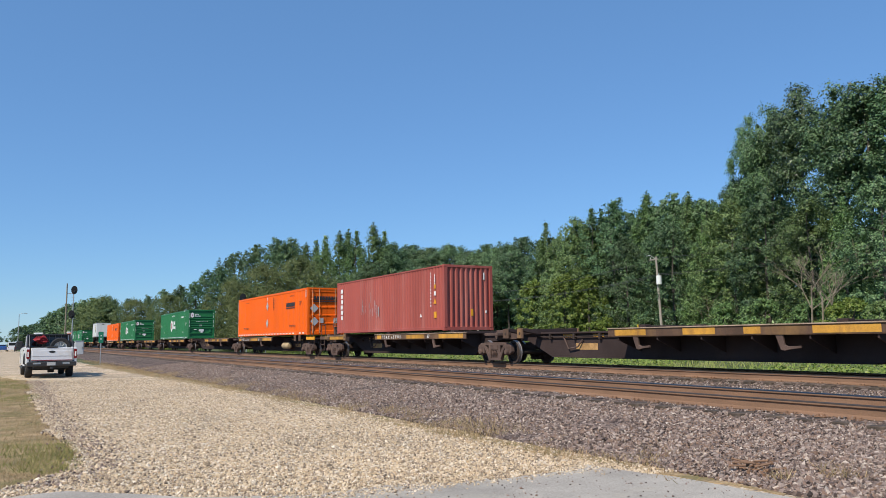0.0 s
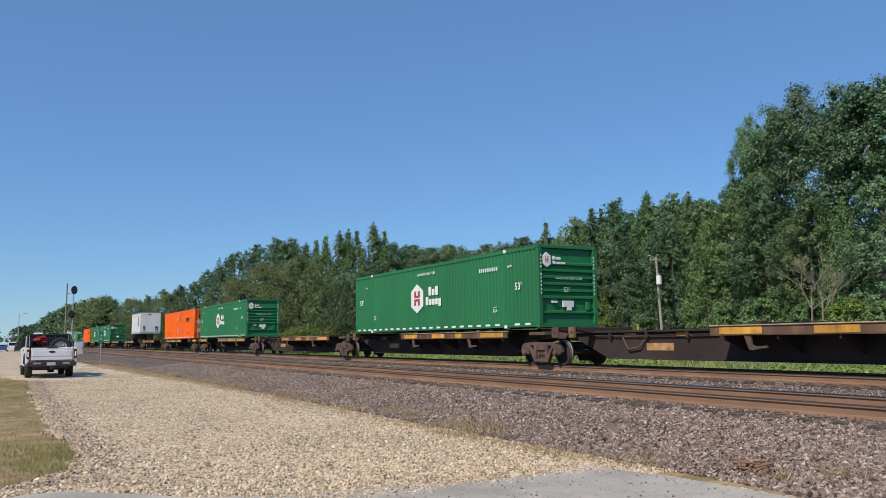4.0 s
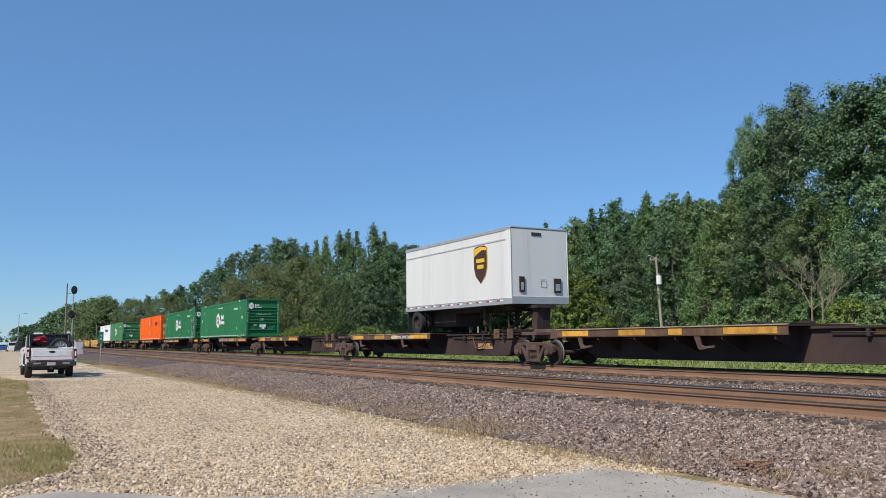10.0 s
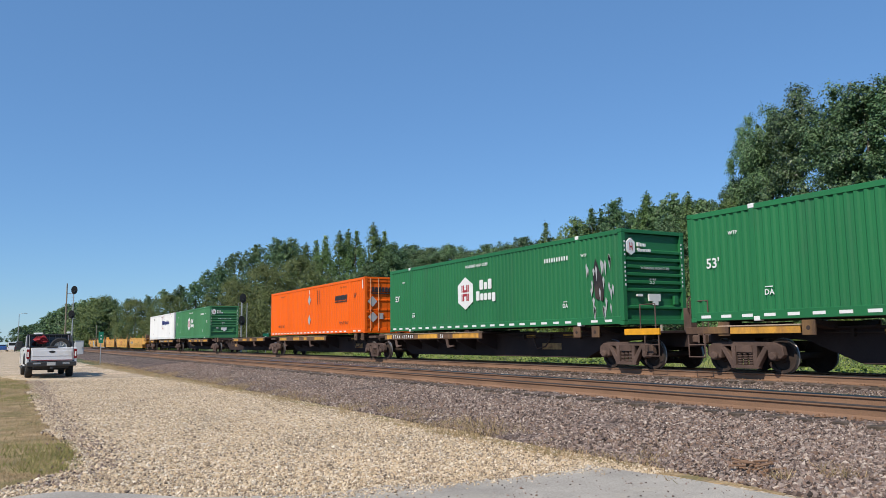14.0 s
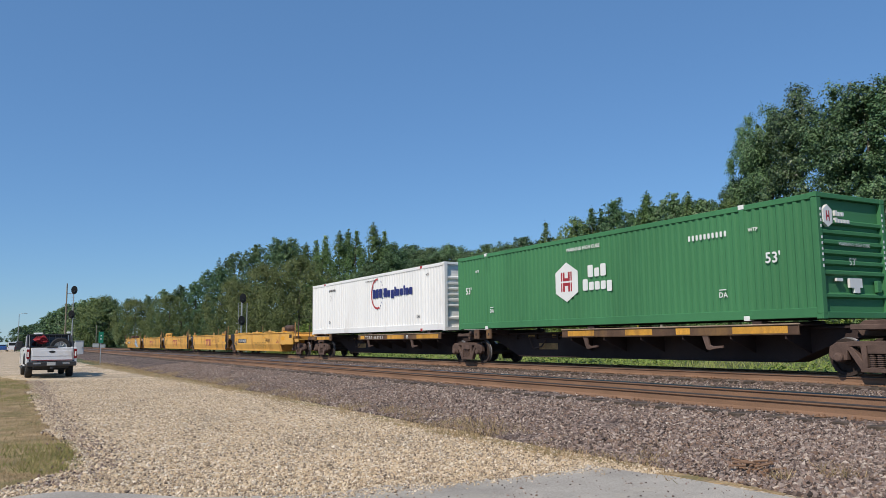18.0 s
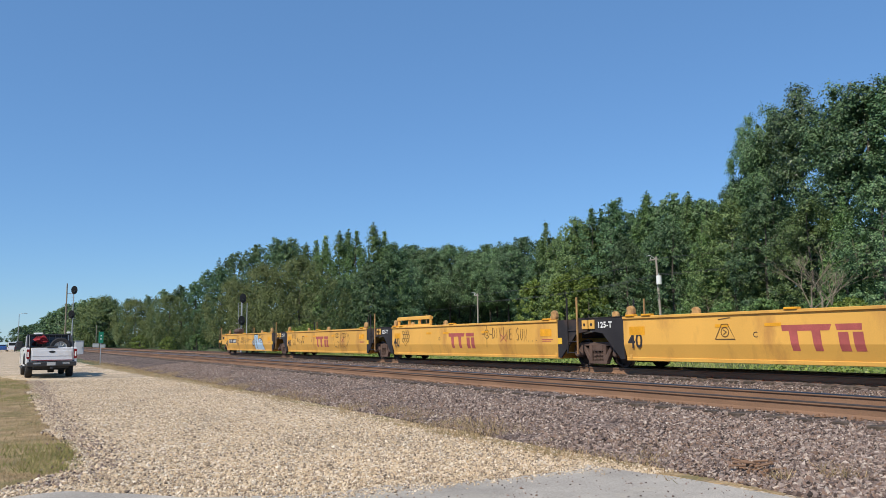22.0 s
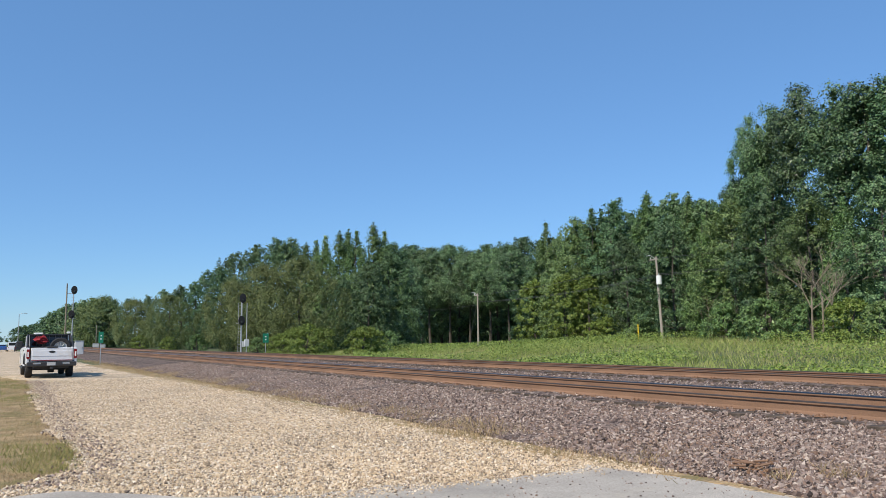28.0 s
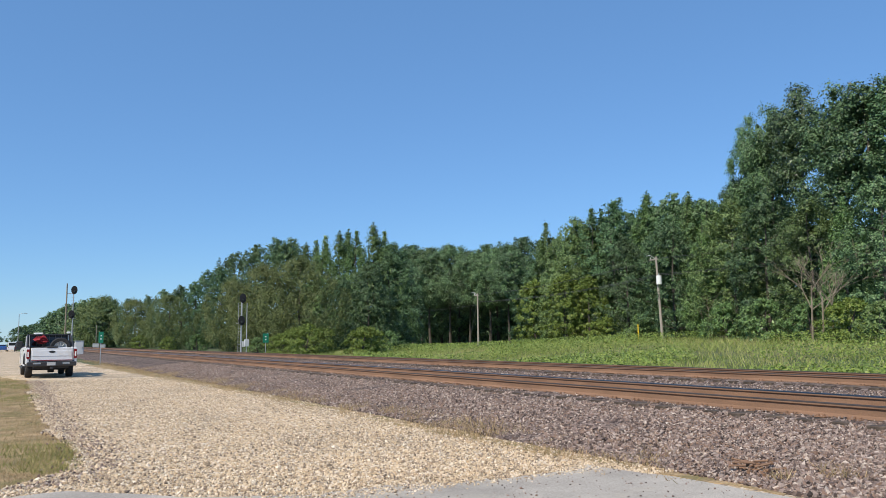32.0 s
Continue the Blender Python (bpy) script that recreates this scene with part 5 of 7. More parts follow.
        part("rod_lever", Geo().tube([(x0 + 1.6, side * 0.40, 0.95), (x0 + 1.9, side * 0.44, 0.55), (x0 + 2.4, side * 0.44, 0.62), (x0 + 2.6, side * 0.40, 0.86)], 0.025), M_TRUCK, u)
    # articulation: heavy yoke over the shared truck
    if not head_end:
        part("articulation_yoke", Geo().prism([(P - 0.85, 1.08), (P - 0.62, 1.24), (P + 0.55, 1.24), (P + 0.85, 1.06), (P + 0.7, 0.88), (P - 0.7, 0.88)], -0.52, 0.52), M_TRUCK, u, "heavy rusty articulation joint", bevel=0.02)
        part("yoke_wing", Geo().box(P - 0.55, P + 0.35, -1.15, 1.15, 1.02, 1.14), M_TRUCK, u, bevel=0.015)
    if mark:
        part("lettering", text_mesh(mark, 0.20, M_INK_WHITE, 0.006, 1.9), None, u, "white stencilled car number", at=facing_side(a + 0.9, -1.297, 0.985))
        part("lettering", text_mesh("53", 0.20, M_INK_WHITE, 0.006, 1.3), None, u, at=facing_side(a + 5.5, -1.297, 0.985))
    truck(u, P)
    ends = ([(-1, 0.0)] if tail_end else []) + ([(1, P)] if head_end else [])
    if tail_end:
        truck(u, 0.0)
    for way, x in ends:
        e = lambda p, q: (min(x + way * p, x + way * q), max(x + way * p, x + way * q))
        part("end_platform", Geo().box(*e(0.2, 1.75), -1.25, 1.25, 1.02, 1.09), M_SPINE, u, "open steel end platform", bevel=0.01)
        part("draft_sill", Geo().box(*e(0.3, 1.75), -0.28, 0.28, 0.62, 1.03), M_SPINE, u, bevel=0.015)
        part("coupler", Geo().box(*e(1.7, 2.24), -0.11, 0.11, 0.74, 0.95).box(*e(2.0, 2.24), -0.2, 0.16, 0.70, 0.98), M_TRUCK, u, "rusty knuckle coupler", bevel=0.03)
        part("air_hose", Geo().tube([(x + way * 1.7, 0.35, 0.80), (x + way * 1.95, 0.36, 0.52), (x + way * 2.2, 0.33, 0.50)], 0.03), M_RUBBER, u)
        for side in (-1, 1):
            y = side * 1.27
            part("step_block", Geo().box(*e(0.25, 1.65), y - 0.04, y + 0.04, 0.98, 1.16), M_SIGNAL_YELLOW if side * way < 0 else M_SILL, u, "yellow painted end step sill", bevel=0.008)
            lad = Geo()
            for q in (1.05, 1.6):
                lad.rod((x + way * q, y, 0.38), (x + way * q, y, 1.05), 0.018, n=6)
            for z in (0.38, 0.70):
                lad.rod((x + way * 1.05, y, z), (x + way * 1.6, y, z), 0.018, n=6)
            part("ladder", lad, M_TRUCK, u, "thin steel step ladder")
            rail = Geo().tube([(x + way * 0.9, y, 1.15), (x + way * 0.9, y, 1.85), (x + way * 1.5, y, 1.85), (x + way * 1.5, y, 1.15)], 0.018)
            part("hand_rail", rail, M_TRUCK, u, "thin rusty grab rail")
    if head_end or tail_end:
        way, x = ends[-1]
        bx = x + way * 1.35
        part("brake_stand", Geo().box(bx - 0.12, bx + 0.12, 0.10, 0.42, 1.09, 1.75), M_TRUCK, u, "rusty hand brake housing", bevel=0.02)
        w = Geo()
        ring = [(bx + way * 0.16, 0.26 + 0.28 * math.cos(k * math.pi / 8), 1.82 + 0.28 * math.sin(k * math.pi / 8)) for k in range(17)]
        w.tube(ring, 0.02)
        for k in range(4):
            w.rod((bx + way * 0.16, 0.26, 1.82), ring[k * 4], 0.014, n=5)
        part("brake_wheel", w, M_TRUCK, u, "rusty spoked hand brake wheel")
    if hitch:
        x = P - 0.9 if flip else 0.9
        g = Geo().box(x - 0.35, x + 0.35, -0.45, 0.45, 2.02, 2.14).prism([(x - 0.12, 1.12), (x + 0.12, 1.12), (x + 0.22, 2.05), (x - 0.22, 2.05)], -0.30, 0.30)
        g.tube([(x - 1.9, 0.3, 1.15), (x - 0.15, 0.3, 1.95)], 0.07).tube([(x - 1.9, -0.3, 1.15), (x - 0.15, -0.3, 1.95)], 0.07)
        part("trailer_hitch", g, M_STEEL_DARK, u, "dark steel trailer hitch stand", bevel=0.01)
    return u


def spine_car(stops, flips, marks, hitch=()):
    n = len(stops) - 1
    return [spine_unit(stops[i], stops[i + 1], flips[i], i == 0, i == n - 1, marks[i], i in hitch) for i in range(n)]


spine_unit(-43.95, -27.4, 0, tail_end=True, mark="TTAX 653901")
spine_unit(-27.4, -10.2, 0)
car_b = spine_car([-136.6, -119.7, -101.9, -83.8, -65.6, -48.3], [0, 0, 0, 0, 1], ["TTAX 553166", "", "", "", "TTAX 553166"])
car_c = spine_car([-225.8, -209.4, -192.0, -174.3, -156.95, -140.9], [0, 1, 1, 1, 1], ["TTAX 653357", "", "", "", "TTAX 653357"], hitch=(2,))
car_d = spine_car([-316.5, -299.9, -282.9, -265.1, -248.3, -230.1], [0, 0, 0, 1, 1], ["TTAX 653953", "", "", "", "TTAX 653953"])
part("lettering", text_mesh("ALL PURPOSE SPINE CAR", 0.17, M_INK_WHITE, 0.004, 1.1), None, car_c[2], "white stencilled car kind", at=facing_side(6.6, -1.297, 0.985))
part("air_tank", Geo().lathe([(0, -0.62), (0.14, -0.60), (0.21, -0.5), (0.21, 0.5), (0.14, 0.60), (0, 0.62)], (12.1, -0.75, 0.62), "x", 18), M_TAN_TANK, car_b[4], "tan air reservoir tank", smooth=True)

red_container(-43.15)
orange_container(-64.05)
green_container(-99.65)
green_container(-137.25)
orange_container(-156.2)
green_container(-227.25)
green_container(-246.0, True)
orange_container(-265.2)
green_container(-300.1, faded=True)
white_container(-317.4)


# ---- short highway trailer riding on the spine car ----
def trailer(s):
    L, w, z0, z1 = 8.62, 1.295, 2.17, 5.03
    t = on_train(thing("trailer", "short pale grey highway trailer with a brown and gold shield", "trailer"), s)
    part("body", Geo().box(0.02, L - 0.02, -w + 0.01, w - 0.01, z0 + 0.2, z1 - 0.05), M_TRAILER, t, bevel=0.03)
    part("roof", Geo().box(0, L, -w, w, z1 - 0.06, z1), M_ALLOY, t, "thin aluminium roof cap", bevel=0.015)
    for side in (-1, 1):
        y = side * w
        part("top_rail", Geo().box(0.0, L, y - 0.012, y + 0.012, z1 - 0.13, z1 - 0.055), M_ALLOY, t, bevel=0.005)
        part("trim_line", Geo().box(0.05, L - 0.35, y - 0.008, y + 0.008, z1 - 0.48, z1 - 0.43), M_SILVER, t, "thin grey trim line")
        part("bottom_rail", Geo().box(0.0, L, y - 0.015, y + 0.015, z0, z0 + 0.21), M_ALLOY, t, "aluminium bottom rail", bevel=0.006)
        g, h = [], []
        for i in range(11):
            a = 0.25 + i * 0.74
            g.append((a, a + 0.2, z0 + 0.12, z0 + 0.175))
            h.append((a + 0.2, a + 0.42, z0 + 0.12, z0 + 0.175))
        part("reflective_tape", plates(g, y + (side * 0.012)), M_TAPE_RED, t, "red reflective dashes")
        part("reflective_tape", plates(h, y + (side * 0.012)), M_INK_WHITE, t, "white reflective dashes")
        part("corner_post", Geo().box(L - 0.32, L, y - 0.014, y + 0.014, z0 + 0.2, z1 - 0.13), M_TRAILER, t, bevel=0.006)
    y, cx = -w, 6.52
    shield = lambda k: [(cx - 0.46 * k, 4.42), (cx - 0.30 * k, 4.48 + 0.02 * k), (cx, 4.50 + 0.02 * k), (cx + 0.30 * k, 4.48 + 0.02 * k), (cx + 0.46 * k, 4.42), (cx + 0.46 * k, 3.65), (cx + 0.34 * k, 3.35 - 0.02 * k), (cx, 3.10 - 0.06 * k), (cx - 0.34 * k, 3.35 - 0.02 * k), (cx - 0.46 * k, 3.65)]
    part("shield_edge", Geo().prism(shield(1.09), y - 0.006, y), M_INK_GOLD, t, "gold shield edge")
    part("shield", Geo().prism(shield(1.0), y - 0.009, y), M_INK_BROWN, t, "dark brown shield emblem")
    part("shield_arch", Geo().prism([(cx - 0.44, 4.41), (cx, 4.49), (cx + 0.44, 4.41), (cx + 0.44, 4.30), (cx + 0.1, 4.34), (cx - 0.44, 4.12)], y - 0.011, y), M_INK_GOLD, t, "gold arch of the shield")
    for k in (3.86, 3.62):
        part("shield_bar", plates([(cx - 0.30 + (3.86 - k) * 0.3, cx + 0.30 - (3.86 - k) * 0.3, k, k + 0.15)], y - 0.011), M_INK_GOLD, t, "gold bar of the shield")
    part("nose_rail", Geo().box(L - 0.03, L + 0.012, -w, w, z0 + 0.0, z0 + 0.28), M_ALLOY, t, bevel=0.01)
    for a, b, z, h in ((-0.95, -0.72, 2.62, 0.56), (0.62, 0.95, 2.60, 0.54)):
        part("service_box", Geo().box(L - 0.02, L + 0.03, a, b, z, z + h), M_STEEL_DARK, t, "dark recessed service box", bevel=0.01)
        part("service_panel", Geo().box(L + 0.02, L + 0.04, a + 0.06, b - 0.06, z + 0.07, z + h * 0.62), M_ALLOY, t)
    part("number_bars", Geo().box(L - 0.02, L + 0.006, -0.35, -0.29, 4.72, 4.84).box(L - 0.02, L + 0.006, -0.26, -0.20, 4.72, 4.84).box(L - 0.02, L + 0.006, -0.17, -0.11, 4.72, 4.84).box(L - 0.02, L + 0.006, -0.08, -0.02, 4.72, 4.84).box(L - 0.02, L + 0.006, 0.01, 0.07, 4.72, 4.84), M_INK_BLACK, t)
    part("document_frame", Geo().tube([(L + 0.006, 0.0, 2.85), (L + 0.006, 0.25, 2.85), (L + 0.006, 0.25, 3.1), (L + 0.006, 0.0, 3.1), (L + 0.006, 0.0, 2.85)], 0.008), M_SILVER, t)
    for k in (-0.5, 0.5):
        part("frame_rail", Geo().box(0.2, L - 1.0, k - 0.06, k + 0.06, 1.98, 2.19), M_STEEL_DARK, t)
    part("mud_flap", Geo().box(0.06, 0.09, -1.2, -0.6, 1.35, 2.18).box(0.06, 0.09, 0.6, 1.2, 1.35, 2.18), M_RUBBER, t)
    part("undercarriage", Geo().box(0.3, 3.4, -0.62, 0.62, 1.45, 2.0), M_STEEL_DARK, t, "dark axle and suspension under the trailer")
    part("kingpin_plate", Geo().box(L - 1.6, L - 0.3, -0.6, 0.6, 2.14, 2.20), M_STEEL_DARK, t)
    for side in (-1, 1):
        for k, yy in enumerate((1.14, 0.82)):
            y = side * yy
            tyre = part("tyre", Geo().lathe([(0.28, -0.12), (0.44, -0.13), (0.495, -0.10), (0.50, -0.04), (0.50, 0.04), (0.495, 0.10), (0.44, 0.13), (0.28, 0.12)], (1.0, y, 1.185 + 0.50), "y", 28), M_RUBBER, t, "black rubber trailer tyre", smooth=True)
            part("wheel_rim", Geo().lathe([(0.0, -0.02), (0.10, -0.05), (0.11, 0.0), (0.22, 0.03), (0.285, -0.10), (0.285, 0.10)], (1.0, y, 1.185 + 0.50), "y", 24), M_STEEL_DARK, tyre, "dark grimy steel rim", smooth=True)
        y = side * 0.75
        leg = part("landing_leg", Geo().box(5.9, 6.05, y - 0.07, y + 0.07, 1.45, 2.18).rod((5.975, y, 1.20), (5.975, y, 1.5), 0.045, n=8).box(5.83, 6.12, y - 0.12, y + 0.12, 1.185, 1.22), M_STEEL_DARK, t, "dark landing gear leg")
        part("leg_brace", Geo().tube([(5.2, y * 0.7, 2.1), (5.95, y, 1.6)], 0.03).tube([(6.7, y * 0.7, 2.1), (6.0, y, 1.6)], 0.03), M_STEEL_DARK, t)
    return t


trailer(-183.8)


# ---- yellow well cars ----
FOLD = 0.71


def folded(poly, y):
    """A painted shape on a well's side, bent where the sheet slopes in."""
    inset, ring, g = lambda z: max(0.0, FOLD - z) * 0.297, [], Geo()
    for (xa, za), (xb, zb) in zip(poly, poly[1:] + poly[:1]):
        ring.append((xa, za))
        if (za - FOLD) * (zb - FOLD) < 0:
            ring.append((xa + (xb - xa) * (FOLD - za) / (zb - za), FOLD))
    for half in ([p for p in ring if p[1] >= FOLD], [p for p in ring if p[1] <= FOLD]):
        if len(half) > 2:
            g.add([(a, y - 0.004 + inset(b), b) for a, b in half], [tuple(range(len(half)))])
    return g, ring, inset


def well_unit(s, length, t0, t1, tail=False, head=False, seed=0, mark="", rack=False, with_tail_truck=False):
    """One well. s: where the yellow side begins; t0, t1: the trucks' places from there."""
    u = on_train(thing("well_car", "weathered yellow well car unit, empty, with spray-painted scrawl", "rail car", group="well cars of the train"), s)
    W = 1.42
    a, b = (2.6 if tail else 0.0), (length - 2.6 if head else length)
    low = 1.3 if tail else 0.0
    for side in (-1, 1):
        q = lambda pts: [(side * y, z) for y, z in pts]
        part("upper_side", Geo().prism(q([(W, 1.44), (W, FOLD), (W - 0.06, FOLD), (W - 0.06, 1.44)]), 0.0, length, "x"), M_YELLOW, u, "yellow upper side sheet")
        part("lower_side", Geo().prism(q([(W, FOLD), (W - 0.11, 0.34), (W - 0.17, 0.34), (W - 0.06, FOLD)]), low, b, "x"), M_YELLOW, u, "sloping lower side sheet")
        part("bottom_chord", Geo().prism(q([(W - 0.09, 0.34), (W - 0.10, 0.24), (W - 0.20, 0.24), (W - 0.20, 0.34)]), low, b, "x"), M_YELLOW, u, bevel=0.01)
        part("top_chord", Geo().box(0.0, length, side * W - 0.05 - (0.02 if side > 0 else 0), side * W + 0.05 + (0.02 if side < 0 else 0), 1.44, 1.52), M_YELLOW, u, bevel=0.012)
        for x in ((0.35, 1.0, length - 0.55, length * 0.45) if not (tail or head) else (1.6, length * 0.5, length - 1.6)):
            part("top_cap", Geo().box(x - 0.18, x + 0.18, side * W - 0.09, side * W + 0.09, 1.51, 1.57), M_SIGNAL_YELLOW, u, bevel=0.015)
        y = side * (W + 0.003)
        for x in (0.25 if not tail else 1.0, length - 0.95 if not head else length - 2.3):
            part("yellow_patch", Geo().box(x, x + 0.62, y - 0.004, y + 0.004, 0.98, 1.22), M_SIGNAL_YELLOW, u, "bright yellow patch")
        for x in (3.4, 4.9, 7.9):
            part("yellow_patch", Geo().box(x, x + 0.45, y - 0.004, y + 0.004, 1.14, 1.22), M_SIGNAL_YELLOW, u)
    part("well_floor", Geo().box(a + 0.3, b - 0.3, -1.0, 1.0, 0.24, 0.30), M_YELLOW, u)
    for x in (a + 0.2, b - 0.2):
        part("bulkhead", Geo().box(x - 0.05, x + 0.05, -W + 0.08, W - 0.08, 0.30, 1.25), M_YELLOW, u)
    # guides at the corners of the well
    for x in ((0.25, length - 0.25) if not (tail or head) else (0.25, length - 2.2) if head else (2.2, length - 0.25)):
        for side in (-1, 1):
            g = Geo().prism([(x - 0.16, 1.52), (x - 0.20, 1.62), (x - 0.12, 1.66), (x - 0.14, 1.78), (x + 0.02, 1.84), (x + 0.14, 1.76), (x + 0.16, 1.60), (x + 0.10, 1.52)], side * 1.33 - 0.07, side * 1.33 + 0.07)
            part("corner_guide", g, M_GUIDE, u, "rusty brown corner guide", bevel=0.025)
    # dark ends over the shared trucks
    for x0, way, on in ((0.0, -1, not tail), (length, 1, not head)):
        if not on:
            continue
        e = lambda d: x0 + way * d
        for side in (-1, 1):
            y = side * 1.38
            part("end_side", Geo().prism([(e(0), 1.50), (e(1.5), 1.50), (e(1.5), 1.12), (e(0.95), 1.05), (e(0.15), 0.28), (e(0), 0.28)], y - 0.03, y + 0.03), M_WELL_DARK, u, "black sloping end plate")
            part("end_bracket", Geo().box(min(e(1.28), e(1.55)), max(e(1.28), e(1.55)), side * 1.43 - 0.02, side * 1.43 + 0.02, 1.18, 1.46), M_YELLOW, u, "yellow bracket with a dark hole", bevel=0.01)
            part("bracket_hole", Geo().rod((e(1.41), side * 1.40, 1.32), (e(1.41), side * 1.458, 1.32), 0.05, n=10), M_STEEL_DARK, u)
        part("end_deck", Geo().box(min(e(0), e(1.52)), max(e(0), e(1.52)), -1.35, 1.35, 1.43, 1.48), M_WELL_DARK, u)
        part("end_sill", Geo().prism([(e(0), 0.9), (e(1.6), 0.95), (e(1.6), 1.3), (e(0), 1.4)], -0.4, 0.4), M_WELL_DARK, u)
        if way > 0:
            for d in (0.55, 1.05):
                for side in (-1, 1):
                    part("ladder_stile", Geo().box(e(d) - 0.025, e(d) + 0.025, side * 1.44 - 0.02, side * 1.44 + 0.02, 0.42, 2.20), M_GUIDE if d > 1 else M_WELL_DARK, u, "tall rusty handrail post")
            for z in (0.45, 0.8, 1.15):
                part("ladder_rung", Geo().rod((e(0.55), -1.44, z), (e(1.05), -1.44, z), 0.016, n=6), M_WELL_DARK, u)
            part("cross_walk", Geo().box(e(0.4), e(2.4), -0.9, -0.3, 1.53, 1.56), M_WELL_DARK, u, "open steel walkway")
            part("hose", Geo().tube([(e(1.1), -1.2, 1.05), (e(1.6), -1.25, 1.12), (e(1.9), -1.25, 1.38), (e(2.3), -1.2, 1.42)], 0.03), M_SILVER, u, "grey air hose")
            part("reflector", Geo().box(e(0.02), e(0.22), -1.425, -1.405, 0.72, 0.92), M_INK_GOLD, u, "pale yellow reflector")
    y = -1.42
    if not tail and not head:
        part("lettering", text_mesh("125-T", 0.25, M_INK_WHITE, 0.008, 1.1), None, u, "white stencilled load mark", at=facing_side(-1.16, -1.418, 1.22))
        xs = 5.35
        g = Geo()
        for poly in ([(xs, 1.16), (xs + 1.28, 1.16), (xs + 1.22, 1.02), (xs + 0.02, 1.02)], [(xs + 0.20, 1.02), (xs + 0.42, 1.02), (xs + 0.46, 0.56), (xs + 0.26, 0.56)], [(xs + 0.78, 1.02), (xs + 1.0, 1.02), (xs + 1.04, 0.56), (xs + 0.84, 0.56)],
                     [(xs + 1.36, 1.16), (xs + 1.98, 1.16), (xs + 1.98, 1.02), (xs + 1.40, 1.02)], [(xs + 1.42, 0.98), (xs + 1.66, 0.98), (xs + 1.70, 0.56), (xs + 1.46, 0.56)], [(xs + 1.76, 0.98), (xs + 2.0, 0.98), (xs + 2.04, 0.56), (xs + 1.80, 0.56)]):
            q = folded(poly, y)[0]
            g.add(q.v, q.f)
        part("emblem", g, M_INK_RUST, u, "rust-red block emblem")
    n40 = 0.18 if not (tail or head) else (0.25 if head else 1.45)
    part("lettering", text_mesh("40", 0.60, M_INK_BLACK, 0.010), None, u, "black stencilled well length", at=facing_side(n40, y - 0.006, 0.62))
    if mark:
        x = 1.15 if head else 2.3
        part("number_panel", plates([(x, x + 2.35, 0.82, 1.12)], y), M_INK_BLACK, u, "black number panel")
        part("lettering", text_mesh(mark, 0.30, M_INK_WHITE, 0.008, 1.12), None, u, "white stencilled car number", at=facing_side(x + 0.14, y - 0.010, 0.865))
    bars = []
    for i in range(8):
        bars.append((length - 0.85 - (2.6 if head else 0), length - 0.25 - 0.1 * (i % 3) - (2.6 if head else 0), 0.86 - 0.055 * i, 0.885 - 0.055 * i))
    part("stencil_bars", plates([q for q in bars if q[2] > 0.8], y), M_INK_RUST, u)
    part("scrawl", stroke([(length - 3.4, 1.08), (length - 3.0, 0.82)], 0.03, y - 0.005), M_INK_RUST, u)
    part("scrawl", stroke([(length - 3.0, 1.08), (length - 3.4, 0.82)], 0.03, y - 0.005), M_INK_RUST, u)
    if rack:
        part("rack_frame", Geo().tube([(0.5, -1.3, 1.55), (0.5, -1.3, 1.90), (3.6, -1.3, 1.90), (3.6, -1.3, 1.55)], 0.06).box(0.45, 3.65, -1.38, -1.22, 1.80, 1.92).box(1.5, 1.62, -1.34, -1.26, 1.52, 1.85).box(2.5, 2.62, -1.34, -1.26, 1.52, 1.85).box(0.45, 3.65, -1.36, -1.26, 1.52, 1.60), M_YELLOW, u, "yellow connector storage rack")
    truck(u, t1)
    if with_tail_truck:
        truck(u, t0)
    for way, x, on in ((1, length, head), (-1, 0.0, tail)):
        if not on:
            continue
        e = lambda p, q: (min(x + way * p, x + way * q), max(x + way * p, x + way * q))
        part("end_platform", Geo().box(*e(-0.3, 1.1), -1.3, 1.3, 0.98, 1.05), M_YELLOW, u, "yellow steel end platform", bevel=0.01)
        for side in (-1, 1):
            yy = side * 1.38
            part("end_side", Geo().prism([(x - way * 2.6, 0.80), (x - way * 2.2, 0.66), (x - way * 1.5, 0.75), (x - way * 0.2, 0.98), (x, 0.98), (x, 0.80 + 0.3), (x - way * 2.6, 1.1)], yy - 0.025, yy + 0.025), M_YELLOW, u, "yellow stepped end sheet")
            part("step_sill", Geo().box(*e(0.45, 1.1), yy - 0.06, yy + 0.0, 0.86, 1.06), M_YELLOW, u, bevel=0.01)
            for q in (0.35, 0.95):
                part("hand_rail", Geo().box(*e(q, q + 0.06), yy - 0.03, yy + 0.02, 1.05, 2.10), M_GUIDE if q < 0.5 else M_TRUCK, u, "upright rusty handrail post")
            lad = Geo()
            for q in (0.5, 1.05):
                lad.rod((x + way * q, yy, 0.38), (x + way * q, yy, 0.9), 0.018, n=6)
            lad.rod((x + way * 0.5, yy, 0.40), (x + way * 1.05, yy, 0.40), 0.018, n=6)
            part("ladder", lad, M_SILL, u)
        part("draft_sill", Geo().box(*e(-1.0, 0.95), -0.3, 0.3, 0.62, 0.99), M_SPINE, u, bevel=0.015)
        part("coupler", Geo().box(*e(0.9, 1.75), -0.11, 0.11, 0.74, 0.95), M_TRUCK, u, "rusty knuckle coupler", bevel=0.03)
        part("air_tank", Geo().lathe([(0, -0.75), (0.14, -0.72), (0.2, -0.6), (0.2, 0.6), (0.14, 0.72), (0, 0.75)], (x - way * 2.6, -0.75, 1.78), "x", 18), M_TRUCK, u, "brown air reservoir tank", smooth=True)
